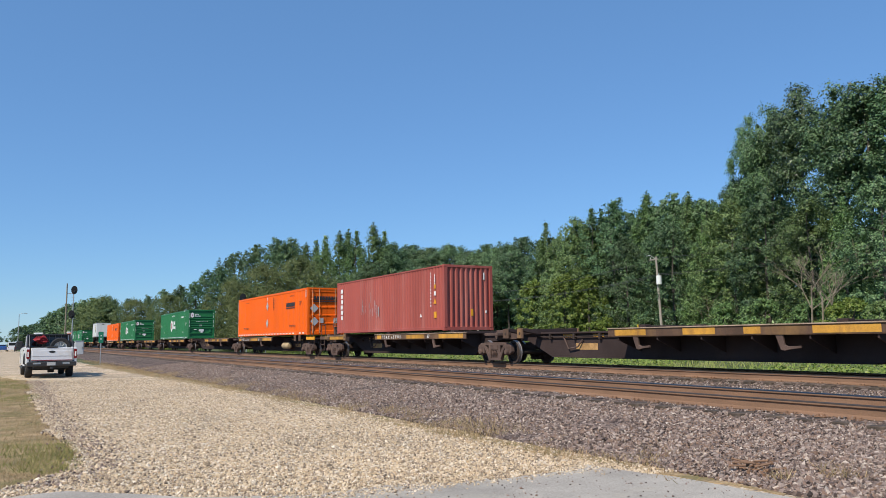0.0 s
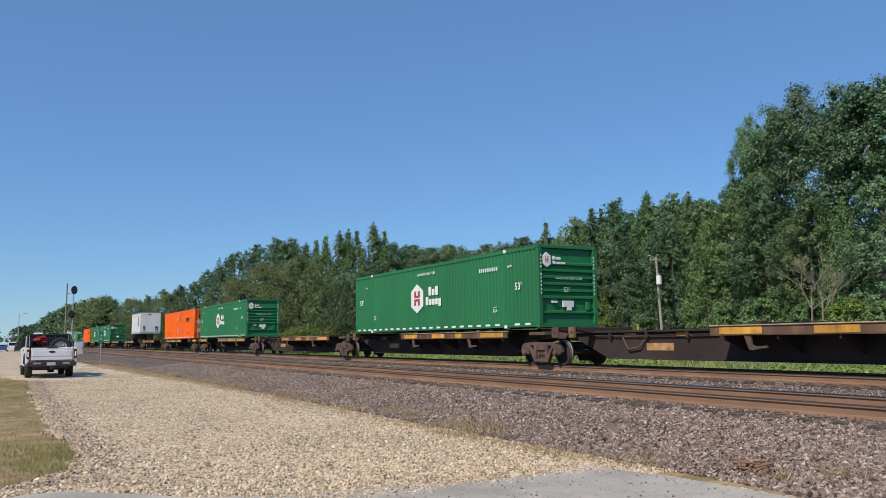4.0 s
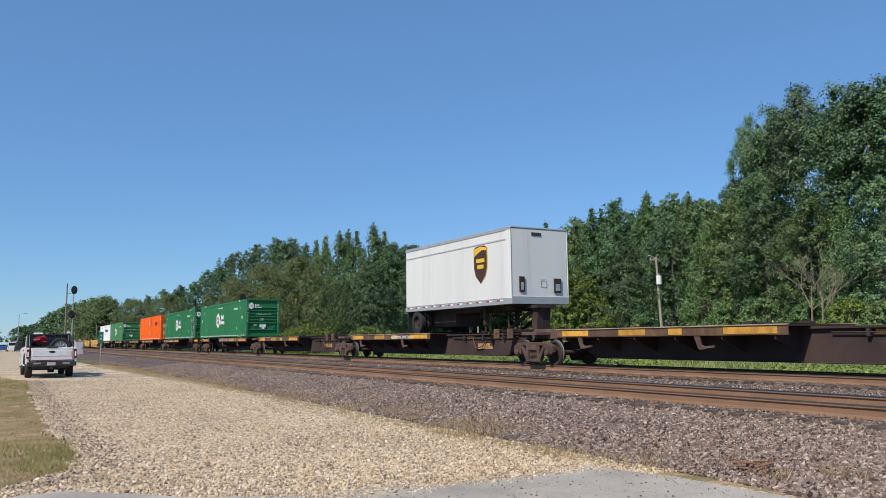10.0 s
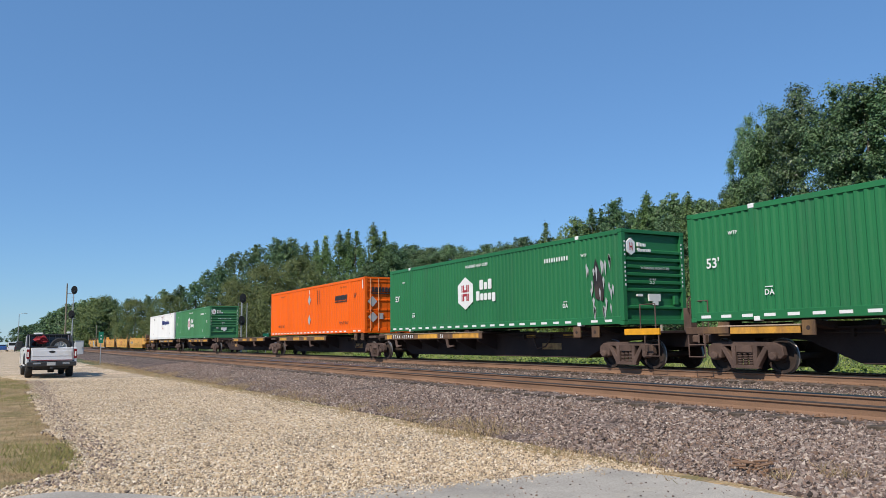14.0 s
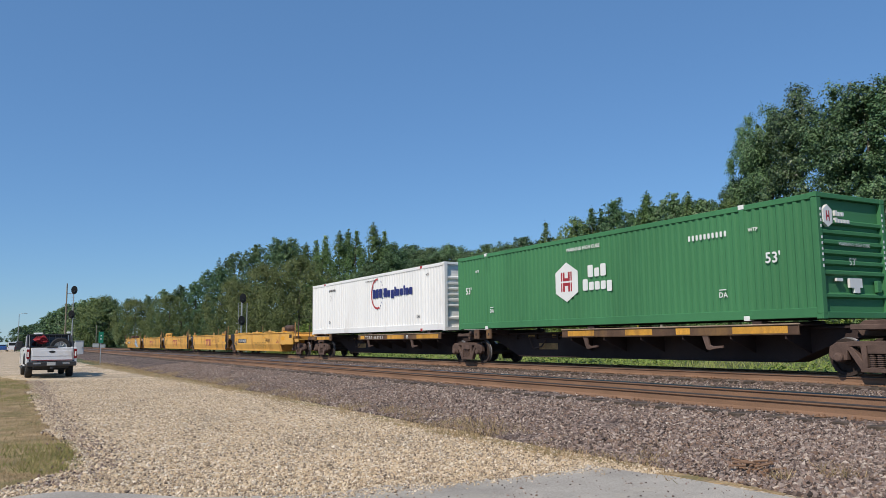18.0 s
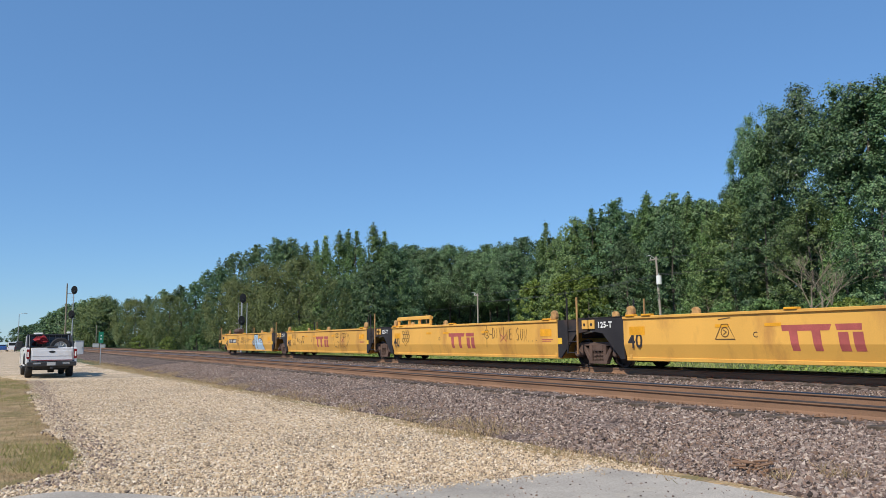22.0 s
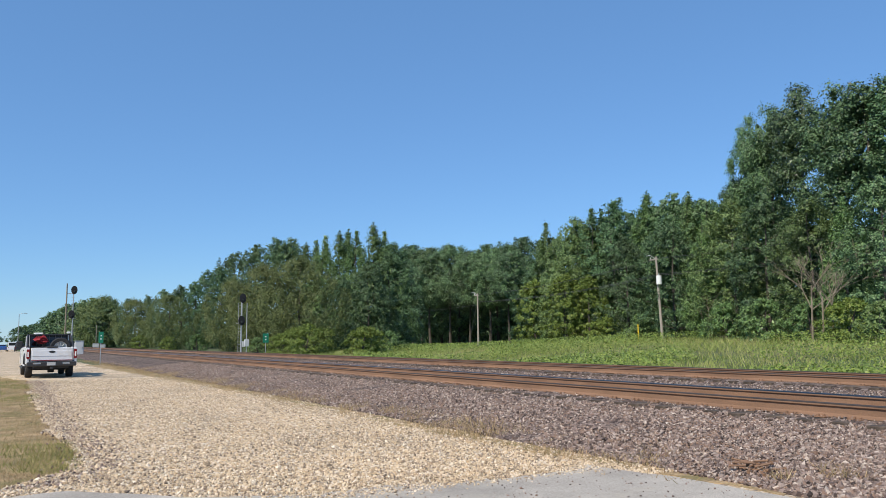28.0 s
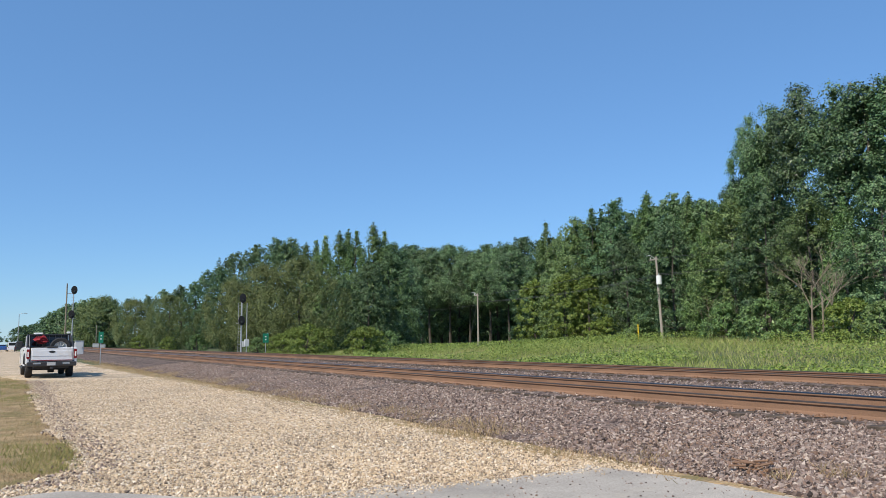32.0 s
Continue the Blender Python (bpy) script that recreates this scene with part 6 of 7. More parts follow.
        part("tank_saddle", Geo().box(*e(-3.1, -1.9), -1.0, -0.5, 1.44, 1.62), M_TRUCK, u)
        part("end_deck", Geo().box(*e(-2.6, 0.0), -1.36, 1.36, 1.40, 1.45), M_YELLOW, u)
        bx = x + way * 0.55
        part("brake_stand", Geo().box(bx - 0.15, bx + 0.15, 0.0, 0.5, 1.05, 2.0), M_TRUCK, u, "rusty hand brake housing", bevel=0.02)
        part("brake_wheel", Geo().lathe([(0.26, -0.02), (0.30, -0.02), (0.30, 0.02), (0.26, 0.02), (0.26, -0.02)], (bx + way * 0.2, 0.25, 1.9), "x", 20), M_TRUCK, u)
        part("vent_panel", plates([(x - way * 0.2 - (0.5 if way > 0 else 0), x - way * 0.2 + (0 if way > 0 else 0.5), 1.12, 1.34)], y), M_STEEL_DARK, u)
    return u


w_a = well_unit(-335.10, 14.4, 0, 14.5, head=True, seed=3, mark="DTTX  744630")
w_b = well_unit(-350.80, 12.6, 0, 14.2, seed=5)
w_c = well_unit(-366.55, 12.6, 0, 14.15, seed=8, rack=True)
w_d = well_unit(-382.30, 12.75, 0, 14.05, seed=11)
w_e = well_unit(-399.65, 14.0, 0.72, 15.6, tail=True, seed=14, mark="DTTX  744630", with_tail_truck=True)


LETTERS = {"D": [[(0, 0), (0.04, 1), (0.45, 0.8), (0.6, 0.45), (0.4, 0.1), (0, 0)]], "I": [[(0.28, 0), (0.30, 1)]], "V": [[(0, 1), (0.28, 0), (0.6, 1)]], "N": [[(0, 0), (0.03, 1), (0.55, 0.05), (0.6, 1)]],
           "E": [[(0.55, 1), (0, 0.96), (0, 0), (0.6, 0.05)], [(0, 0.5), (0.45, 0.52)]], "S": [[(0.6, 0.9), (0.3, 1), (0, 0.8), (0.1, 0.55), (0.5, 0.45), (0.6, 0.2), (0.3, 0), (0, 0.1)]],
           "U": [[(0, 1), (0.05, 0.2), (0.3, 0), (0.55, 0.2), (0.6, 1)]], "M": [[(0, 0), (0.08, 1), (0.3, 0.4), (0.52, 1), (0.6, 0)]], "C": [[(0.6, 0.9), (0.25, 1), (0, 0.55), (0.2, 0.05), (0.6, 0.1)]],
           ".": [[(0.2, 0.0), (0.3, 0.06)]]}


def scribble(u, body, x, z, height, step, drop=0.0, line=0.02):
    """Hand-sprayed capitals, one part a letter."""
    r = random.Random(len(body) * 7 + int(x * 10))
    for ch in body:
        if ch != " ":
            k, dz, hh = r.uniform(0.8, 1.15), r.uniform(-0.03, 0.03), height * r.uniform(0.85, 1.1)
            g = Geo()
            for line_pts in LETTERS[ch]:
                q = stroke([(x + px * step * k, z + dz + pz * hh) for px, pz in line_pts], line, -1.428)
                g.add(q.v, q.f)
            part("sprayed_letter", g, M_INK_SPRAY, u, "thin black hand-sprayed letter")
        x += step
        z += drop


def sketch(u, lines, line=0.02, label="thin black sprayed line"):
    for pts in lines:
        part("sprayed_line", stroke(pts, line, -1.428), M_INK_SPRAY, u, label)


# Second unit: title over the side, spiral sun below it, pyramid before the emblem.
scribble(w_b, "DIVINE SUN...", 8.18, 0.94, 0.42, 0.252, -0.004)
sketch(w_b, [arc(9.85, 0.60, 0.20, 0.13, 0, 360), arc(9.85, 0.60, 0.11, 0.07, 30, 380)] + [[(9.85 + 0.24 * math.cos(k), 0.60 + 0.16 * math.sin(k)), (9.85 + 0.40 * math.cos(k), 0.60 + 0.26 * math.sin(k))] for k in (0.3, 1.4, 2.4, 3.3, 4.3, 5.5)])
sketch(w_b, [[(3.40, 0.84), (3.62, 1.22), (3.80, 1.22), (4.02, 0.84), (3.40, 0.84)], arc(3.71, 1.02, 0.12, 0.12, 0, 360), [(3.66, 1.08), (3.76, 1.02), (3.66, 0.96)], [(3.52, 1.34), (3.9, 1.38)]])
# Third unit: honeycomb drawing, eye and title.
sketch(w_c, [arc(1.18 + 0.22 * (k % 3) + 0.1 * (k // 3 % 2), 1.24 - 0.17 * (k // 3), 0.10, 0.09, 0, 360, 6) for k in range(9)] + [[(1.12, 0.86), (1.40, 0.66), (1.66, 0.86)]])
sketch(w_c, [arc(8.28, 1.10, 0.16, 0.16, 0, 360), arc(8.28, 1.10, 0.07, 0.07, 0, 360), [(7.95, 1.10), (8.10, 1.10)], [(8.46, 1.10), (8.62, 1.08)], [(8.28, 0.60), (8.28, 0.92)], [(8.28, 1.28), (8.28, 1.42)]])
scribble(w_c, "DIVINE SUN...", 8.68, 0.93, 0.40, 0.225, -0.010)
# Fourth unit: small title, a note, and a face of loops.
scribble(w_d, "DIVINE", 1.10, 1.06, 0.27, 0.135)
scribble(w_d, "SUN", 1.20, 0.68, 0.26, 0.20)
scribble(w_d, "MUSIC", 2.02, 0.86, 0.22, 0.19, -0.035)
sketch(w_d, [[(2.98, 0.86), (3.02, 1.20), (3.32, 1.18), (3.28, 0.86)], arc(2.93, 0.85, 0.06, 0.04, 0, 360), arc(3.23, 0.84, 0.06, 0.04, 0, 360)], 0.035, "black sprayed music note")
sketch(w_d, [arc(8.75, 1.18, 0.30, 0.13, 20, 160), arc(8.75, 1.20, 0.30, 0.12, 180, 360), arc(8.76, 1.19, 0.08, 0.09, 0, 360), arc(9.72, 1.18, 0.30, 0.13, 20, 160), arc(9.72, 1.20, 0.30, 0.12, 180, 360), arc(9.70, 1.19, 0.08, 0.09, 0, 360)])
sketch(w_d, [[(8.30, 1.36), (8.25, 0.95), (8.45, 0.62), (8.95, 0.55), (9.05, 0.75), (8.9, 0.88), (8.7, 0.80)], [(9.2, 1.38), (9.28, 0.98), (9.22, 0.70), (9.36, 0.56), (9.52, 0.72), (9.48, 1.0)], [(9.75, 0.98), (9.72, 0.62), (9.95, 0.56), (10.25, 0.70), (10.35, 1.05), (10.12, 1.32)], [(10.3, 1.30), (10.5, 1.05), (10.42, 0.80)]])
for u, letter, x in ((w_a, "B", 5.0), (w_b, "C", 4.55), (w_c, "D", 4.5), (w_d, "E", 4.55)):
    part("lettering", text_mesh(letter, 0.20, M_INK_BLACK), None, u, "black stencilled unit letter", at=facing_side(x, -1.426, 0.88))
# Last unit: ringed grid, two crossed lattices, and a face with two ringed eyes.
sketch(w_e, [arc(5.20, 1.00, 0.36, 0.34, 0, 360, 20), [(5.02, 0.80), (5.02, 1.20), (5.36, 1.20), (5.36, 0.80), (5.02, 0.80)], [(5.02, 1.0), (5.36, 1.0)], [(5.19, 0.72), (5.19, 1.26)], [(5.30, 1.12), (5.44, 1.0)]])
sketch(w_e, [[(5.95, 0.82), (6.01, 1.04), (6.08, 0.82)], [(5.97, 0.90), (6.06, 0.90)]], 0.03, "black sprayed letter stroke")
sketch(w_e, [[(6.12, 0.80), (6.16, 1.22), (6.42, 1.20), (6.14, 0.82), (6.44, 0.80), (6.18, 1.20)], [(6.42, 1.20), (6.44, 0.80)], arc(6.52, 1.17, 0.08, 0.08, 0, 360), arc(6.53, 0.90, 0.07, 0.08, 0, 360)])
sketch(w_e, [[(6.70, 0.78), (6.70, 1.22), (7.02, 1.24), (6.98, 0.80), (6.70, 0.78)], [(6.70, 1.02), (7.0, 1.02)], [(6.70, 0.80), (6.98, 1.02), (6.72, 1.20)]])
sketch(w_e, [arc(7.34, 0.98, 0.17, 0.16, 30, 330), arc(7.34, 0.98, 0.05, 0.05, 0, 360, 8), arc(8.02, 1.0, 0.17, 0.17, -60, 230), arc(8.02, 0.98, 0.05, 0.05, 0, 360, 8), [(7.52, 1.06), (7.62, 0.92)], [(7.68, 1.10), (7.80, 0.92)], [(7.44, 0.80), (7.56, 0.48)], [(7.86, 0.80), (7.88, 0.50)], arc(7.74, 0.50, 0.04, 0.04, 0, 360, 8)])
sketch(w_e, [[(7.95, 1.05), (8.95, 1.05)]], 0.03, "thin brown sprayed line")
# First unit: dripping sprayed strokes, a scrawl and a crossed mark.
r = random.Random(31)
for k in range(9):
    x = 5.2 + 0.40 * k
    sketch(w_a, [[(x, 0.86), (x + 0.06, 0.44)], [(x + 0.05, 0.82), (x + 0.20 + 0.1 * r.random(), 0.84), (x + 0.22, 0.45 + 0.15 * r.random())]], 0.022, "drab dripping sprayed stroke")
for k in range(6):
    x = 8.38 + 0.19 * k
    sketch(w_a, [[(x, 1.18 - 0.02 * k), (x + 0.02, 0.92 - 0.02 * k), (x + 0.14, 0.98), (x + 0.03, 1.06), (x + 0.15, 1.18 - 0.02 * k)][:3 + k % 3]], 0.035, "black sprayed scrawl")
# Covers that lie on the first unit's top edge.
for x in (2.17, 5.26, 8.34):
    part("top_cover", Geo().prism([(x, 1.52), (x + 1.98, 1.52), (x + 1.93, 1.585), (x + 0.05, 1.585)], -1.50, -1.30), M_YELLOW, w_a, "flat bright yellow hinged cover", bevel=0.01)


def big_letters(u):
    """Two pale blue letters with black outlines, and loose line drawings."""
    y = -1.424
    first = [(9.72, 1.40), (10.20, 1.42), (10.42, 0.30), (9.86, 0.30)]
    second = [(10.22, 1.42), (10.62, 1.42), (10.72, 1.02), (11.0, 1.16), (11.45, 1.12), (11.78, 0.95), (12.0, 0.62), (12.25, 0.30), (10.46, 0.30)]
    tail = [(9.25, 0.86), (9.42, 1.04), (9.62, 1.06), (9.54, 0.86), (9.66, 0.70), (9.46, 0.62)]
    for k, blob in enumerate((first, second, tail)):
        g, fold, inset = folded(blob, y - 0.001 * k)
        part("bubble_letter", g, M_PALE_BLUE, u, "pale blue sprayed bubble letter")
        q = stroke(fold + fold[:1], 0.05, 0.0)
        q.v = [(a, y - 0.010 + inset(b), b) for a, _, b in q.v]
        part("bubble_outline", q, M_INK_BLACK, u, "black spray-painted outline")
    part("bubble_outline", stroke([(10.02, 1.36), (9.98, 1.0), (10.16, 0.92), (10.10, 0.82)], 0.035, y - 0.006), M_INK_BLACK, u)
    sketch(u, [arc(11.3, 0.92, 0.20, 0.10, 20, 330), arc(11.62, 0.95, 0.14, 0.10, 0, 300), [(11.1, 0.86), (11.35, 1.05), (11.5, 0.85)]], 0.035)
    sketch(u, [[(11.0, 1.32), (11.15, 1.40), (11.1, 1.28), (11.3, 1.38)], [(11.5, 1.22), (11.9, 1.25)]], 0.03)


big_letters(w_e)

# ---- pickup parked on the lot ----
M_CAR_WHITE = paint("white_car_paint", (0.74, 0.74, 0.75), 0.25, var=0.03, scale=1.0, bump=0.0, dirt=(0.55, 0.50, 0.42), dirt_amount=0.12)
M_GLASS_DARK = paint("dark_tinted_glass", (0.012, 0.014, 0.016), 0.08, var=0.05, bump=0.0)
M_PLASTIC = paint("black_trim_plastic", (0.03, 0.03, 0.032), 0.55, var=0.1)
M_TAIL_RED = paint("red_tail_lamp_plastic", (0.20, 0.008, 0.012), 0.2, var=0.1, bump=0.0)
M_RED_CLOTH = paint("red_bundle", (0.28, 0.010, 0.016), 0.7, var=0.2)
M_CHROME = paint("dull_chrome", (0.55, 0.55, 0.56), 0.25, 0.9, var=0.06)
M_BLUE_CAR = paint("blue_car_paint", (0.03, 0.09, 0.28), 0.3, var=0.05)
M_DARK_CAR = paint("dark_grey_car_paint", (0.03, 0.032, 0.036), 0.3, var=0.08)
M_GALV = paint("galvanised_steel", (0.46, 0.47, 0.48), 0.5, 0.5, var=0.12, scale=4)
M_SIGN_GREEN = paint("green_sign_face", (0.012, 0.20, 0.11), 0.5, var=0.08)
M_BLACK_MATT = paint("matt_black_signal_paint", (0.012, 0.012, 0.013), 0.7, var=0.15)
M_CABINET = paint("pale_grey_cabinet_paint", (0.55, 0.56, 0.56), 0.5, var=0.08)
M_LENS = paint("signal_lens", (0.16, 0.17, 0.17), 0.15, var=0.05, bump=0.0)
M_STAKE = paint("yellow_marker_plastic", (0.75, 0.50, 0.02), 0.5, var=0.1)
M_WIRE = paint("weathered_wire", (0.10, 0.10, 0.10), 0.6, 0.3, var=0.1)


def tyre_and_rim(parent, x, y, r, wide):
    t = part("wheel", Geo().lathe([(r * 0.60, -wide), (r * 0.93, -wide), (r, -wide * 0.7), (r, wide * 0.7), (r * 0.93, wide), (r * 0.60, wide)], (x, y, r), "y", 28), M_RUBBER, parent, "black treaded tyre", smooth=True)
    g = Geo().lathe([(0.0, -wide * 0.5), (r * 0.2, -wide * 0.6), (r * 0.25, -wide * 0.3), (r * 0.6, -wide * 0.75), (r * 0.62, wide)], (x, y, r), "y", 24)
    for k in range(8):
        a = k * math.pi / 4
        g.rod((x + r * 0.18 * math.cos(a), y - wide * 0.66, r + r * 0.18 * math.sin(a)), (x + r * 0.56 * math.cos(a), y - wide * 0.72, r + r * 0.56 * math.sin(a)), r * 0.07, n=6)
    part("rim", g, M_ALLOY, t, "grey alloy rim", smooth=True)
    return t


def pickup(at):
    """Nose towards -x; origin under the middle of the tailgate."""
    p = thing("pickup", "white crew-cab pickup with a rack behind the cab", "pickup truck", at)
    w = 1.0
    for side in (-1, 1):
        y = side * w
        prof = [(-0.05, 0.62), (-0.05, 1.33), (-2.0, 1.36), (-2.0, 0.58), (-1.85, 0.58), (-1.82, 0.78), (-1.66, 0.98), (-1.40, 1.06), (-1.14, 0.98), (-0.98, 0.78), (-0.95, 0.62)]
        part("bed_side", Geo().prism(prof, min(y, y - side * 0.12), max(y, y - side * 0.12)), M_CAR_WHITE, p, "white bed side", bevel=0.015)
        part("wheel_arch", Geo().tube([(-1.40 + 0.47 * math.cos(k * math.pi / 8), y + side * 0.01, 0.60 + 0.47 * math.sin(k * math.pi / 8)) for k in range(9)], 0.03), M_PLASTIC, p)
        prof = [(-2.03, 0.50), (-2.03, 1.36), (-4.55, 1.33), (-5.95, 1.22), (-6.05, 0.60), (-5.75, 0.55), (-5.72, 0.80), (-5.55, 1.0), (-5.25, 1.08), (-4.95, 1.0), (-4.78, 0.80), (-4.75, 0.50)]
        part("cab_side", Geo().prism(prof, min(y, y - side * 0.14), max(y, y - side * 0.14)), M_CAR_WHITE, p, "white cab side and wing", bevel=0.015)
        part("side_glass", Geo().prism([(-2.2, 1.38), (-2.35, 1.84), (-3.75, 1.86), (-4.35, 1.38)], side * 0.86 - 0.01, side * 0.86 + 0.01), M_GLASS_DARK, p, "dark side window")
        part("door_pillar", Geo().box(-3.28, -3.16, side * 0.88 - 0.02, side * 0.88 + 0.02, 1.36, 1.86), M_CAR_WHITE, p)
        part("door_handle", Geo().box(-2.55, -2.35, y - 0.03, y + 0.03, 1.18, 1.23), M_PLASTIC, p)
        part("side_step", Geo().box(-4.6, -2.2, side * 0.98 - 0.08, side * 0.98 + 0.08, 0.40, 0.46), M_PLASTIC, p)
        lamp = part("tail_light", Geo().box(-0.10, 0.025, side * 0.935 - 0.062, side * 0.935 + 0.062, 0.86, 1.27), M_TAIL_RED, p, "tall red tail light", bevel=0.015)
        part("reverse_lens", Geo().box(0.02, 0.032, side * 0.935 - 0.03, side * 0.935 + 0.03, 0.95, 1.16), M_INK_WHITE, lamp, "pale reversing lens", bevel=0.004)
        part("mirror", Geo().box(-4.25, -4.10, side * 1.12 - 0.14, side * 1.12 + 0.14, 1.36, 1.64), M_PLASTIC, p, bevel=0.03)
        for x in (-1.40, -5.25):
            tyre_and_rim(p, x, side * 0.83, 0.41, 0.135)
    gate = part("tailgate", Geo().box(-0.06, 0.0, -0.83, 0.83, 0.74, 1.33), M_CAR_WHITE, p, "white tailgate", bevel=0.02)
    part("tailgate_panel", Geo().box(-0.01, 0.012, -0.78, 0.78, 0.96, 1.20), M_CAR_WHITE, gate, bevel=0.008)
    part("tailgate_spoiler", Geo().box(-0.08, 0.02, -0.22, 0.22, 1.32, 1.39), M_PLASTIC, gate, "black tailgate handle cap", bevel=0.015)
    part("badge", Geo().prism([(0.13 * math.cos(k * math.pi / 8), 1.15 + 0.05 * math.sin(k * math.pi / 8)) for k in range(16)], 0.0, 0.02, "x"), M_PLASTIC, gate, "dark oval badge")
    part("gate_trim", Geo().box(-0.005, 0.016, -0.8, 0.8, 0.765, 0.80), M_TAIL_RED, gate, "dark red reflective strip")
    b = part("bumper", Geo().box(-0.12, 0.12, -0.98, 0.98, 0.52, 0.72), M_PLASTIC, p, "dark step bumper", bevel=0.03)
    part("bumper_plate", Geo().box(0.11, 0.13, -0.20, 0.14, 0.56, 0.70), M_SILVER, b, "plain pale plate")
    for y in (0.42, -0.74):
        part("bumper_chrome", Geo().box(0.10, 0.128, y, y + 0.30, 0.62, 0.69), M_CHROME, b)
    part("hitch", Geo().box(-0.2, 0.2, -0.06, 0.06, 0.40, 0.50), M_PLASTIC, p, bevel=0.01)
    part("underbody", Geo().box(-5.6, -0.2, -0.7, 0.7, 0.42, 0.62).rod((-1.4, -0.7, 0.41), (-1.4, 0.7, 0.41), 0.09).rod((-1.4, -0.05, 0.40), (-1.4, 0.2, 0.40), 0.2), M_PLASTIC, p)
    part("bed_floor", Geo().box(-2.0, -0.05, -0.9, 0.9, 0.70, 0.76), M_PLASTIC, p)
    cab = Geo().prism([(-2.06, 1.36), (-2.16, 1.90), (-2.5, 1.955), (-3.7, 1.955), (-4.0, 1.90), (-4.75, 1.36)], -0.84, 0.84)
    part("cab_roof", cab, M_CAR_WHITE, p, "white cab roof", bevel=0.03)
    part("rear_glass", Geo().prism([(-2.05, 1.37), (-2.035, 1.37), (-2.135, 1.895), (-2.15, 1.895)], -0.80, 0.80), M_GLASS_DARK, p, "dark rear window")
    part("windscreen", Geo().prism([(-4.05, 1.86), (-4.07, 1.88), (-4.72, 1.42), (-4.70, 1.40)], -0.75, 0.75), M_GLASS_DARK, p)
    part("hood", Geo().prism([(-4.6, 1.30), (-4.6, 1.36), (-5.9, 1.26), (-6.1, 1.15), (-6.1, 0.6), (-5.9, 0.6)], -0.88, 0.88), M_CAR_WHITE, p, bevel=0.03)
    rack = part("rack", Geo().box(-2.0, -1.94, -0.90, 0.90, 1.89, 1.95), M_PLASTIC, p, "black headache rack behind the cab", bevel=0.01)
    for y in (-0.90, 0.82):
        part("rack_post", Geo().box(-2.0, -1.94, y, y + 0.08, 1.33, 1.9), M_PLASTIC, rack)
    g = Geo()
    for k in range(7):
        g.rod((-1.97, -0.75 + 0.25 * k, 1.36), (-1.97, -0.75 + 0.25 * k, 1.9), 0.012, n=5)
    part("rack_mesh", g, M_PLASTIC, rack)
    part("rack_brace", Geo().tube([(-1.95, -0.88, 1.93), (-1.1, -0.94, 1.36)], 0.035).tube([(-1.95, 0.88, 1.93), (-1.1, 0.94, 1.36)], 0.035), M_PLASTIC, rack, "black slanting rack brace")
    part("beacon", Geo().box(-2.05, -1.9, 0.72, 0.88, 1.97, 2.06).box(-2.6, -2.3, -0.62, -0.25, 1.955, 2.02), M_INK_WHITE, p, "small white roof beacon", bevel=0.02)
    return p


pickup(pose(-38.55, 1.79, 0, 0, 0, 1.6))


def bed_load():
    """What lies in the pickup's bed."""
    t = thing("spare_wheel", "spare tyre on a grey rim standing in the pickup's bed", "wheel", pose(-38.95, 2.13, 1.33, 0, 0, 88))
    w = part("tyre", Geo().lathe([(0.27, -0.12), (0.40, -0.13), (0.44, -0.08), (0.44, 0.08), (0.40, 0.13), (0.27, 0.12)], (0, 0, 0), "y", 28), M_RUBBER, t, "black rubber tyre", smooth=True)
    g = Geo().lathe([(0.0, -0.04), (0.08, -0.08), (0.10, -0.02), (0.27, -0.10), (0.275, 0.10)], (0, 0, 0), "y", 24)
    for k in range(8):
        a = k * math.pi / 4
        g.rod((0.08 * math.cos(a), -0.08, 0.08 * math.sin(a)), (0.22 * math.cos(a), -0.09, 0.22 * math.sin(a)), 0.025, n=6)
    part("rim", g, M_SILVER, t, "silver spoked rim", smooth=True)
    g = Geo().lathe([(0.0, -0.02)] + [(0.30 * math.sin(math.pi * k / 9) ** 0.7, 0.36 * k / 9) for k in range(1, 9)] + [(0.0, 0.36)], (0, 0, 0), "z", 18)
    g.v = [(x * (0.5 + 0.5 * noise.noise((x * 9, y * 9, z * 9))), y * (1.0 + 0.8 * noise.noise((x * 7 + 5, y * 7, z * 7))), z * (1 + 0.7 * noise.noise((y * 8, x * 8, 3.0)))) for x, y, z in g.v]
    tagged(part("red_sack", g, M_RED_CLOTH, None, at=pose(-40.15, 1.42, 1.50)), "crumpled red sack lying in the pickup's bed", "sack")


bed_load()


def ray_y(px, x):
    """Where a column of the view meets a line across the track."""
    return round(x / ray_x(px, 1.0), 2)


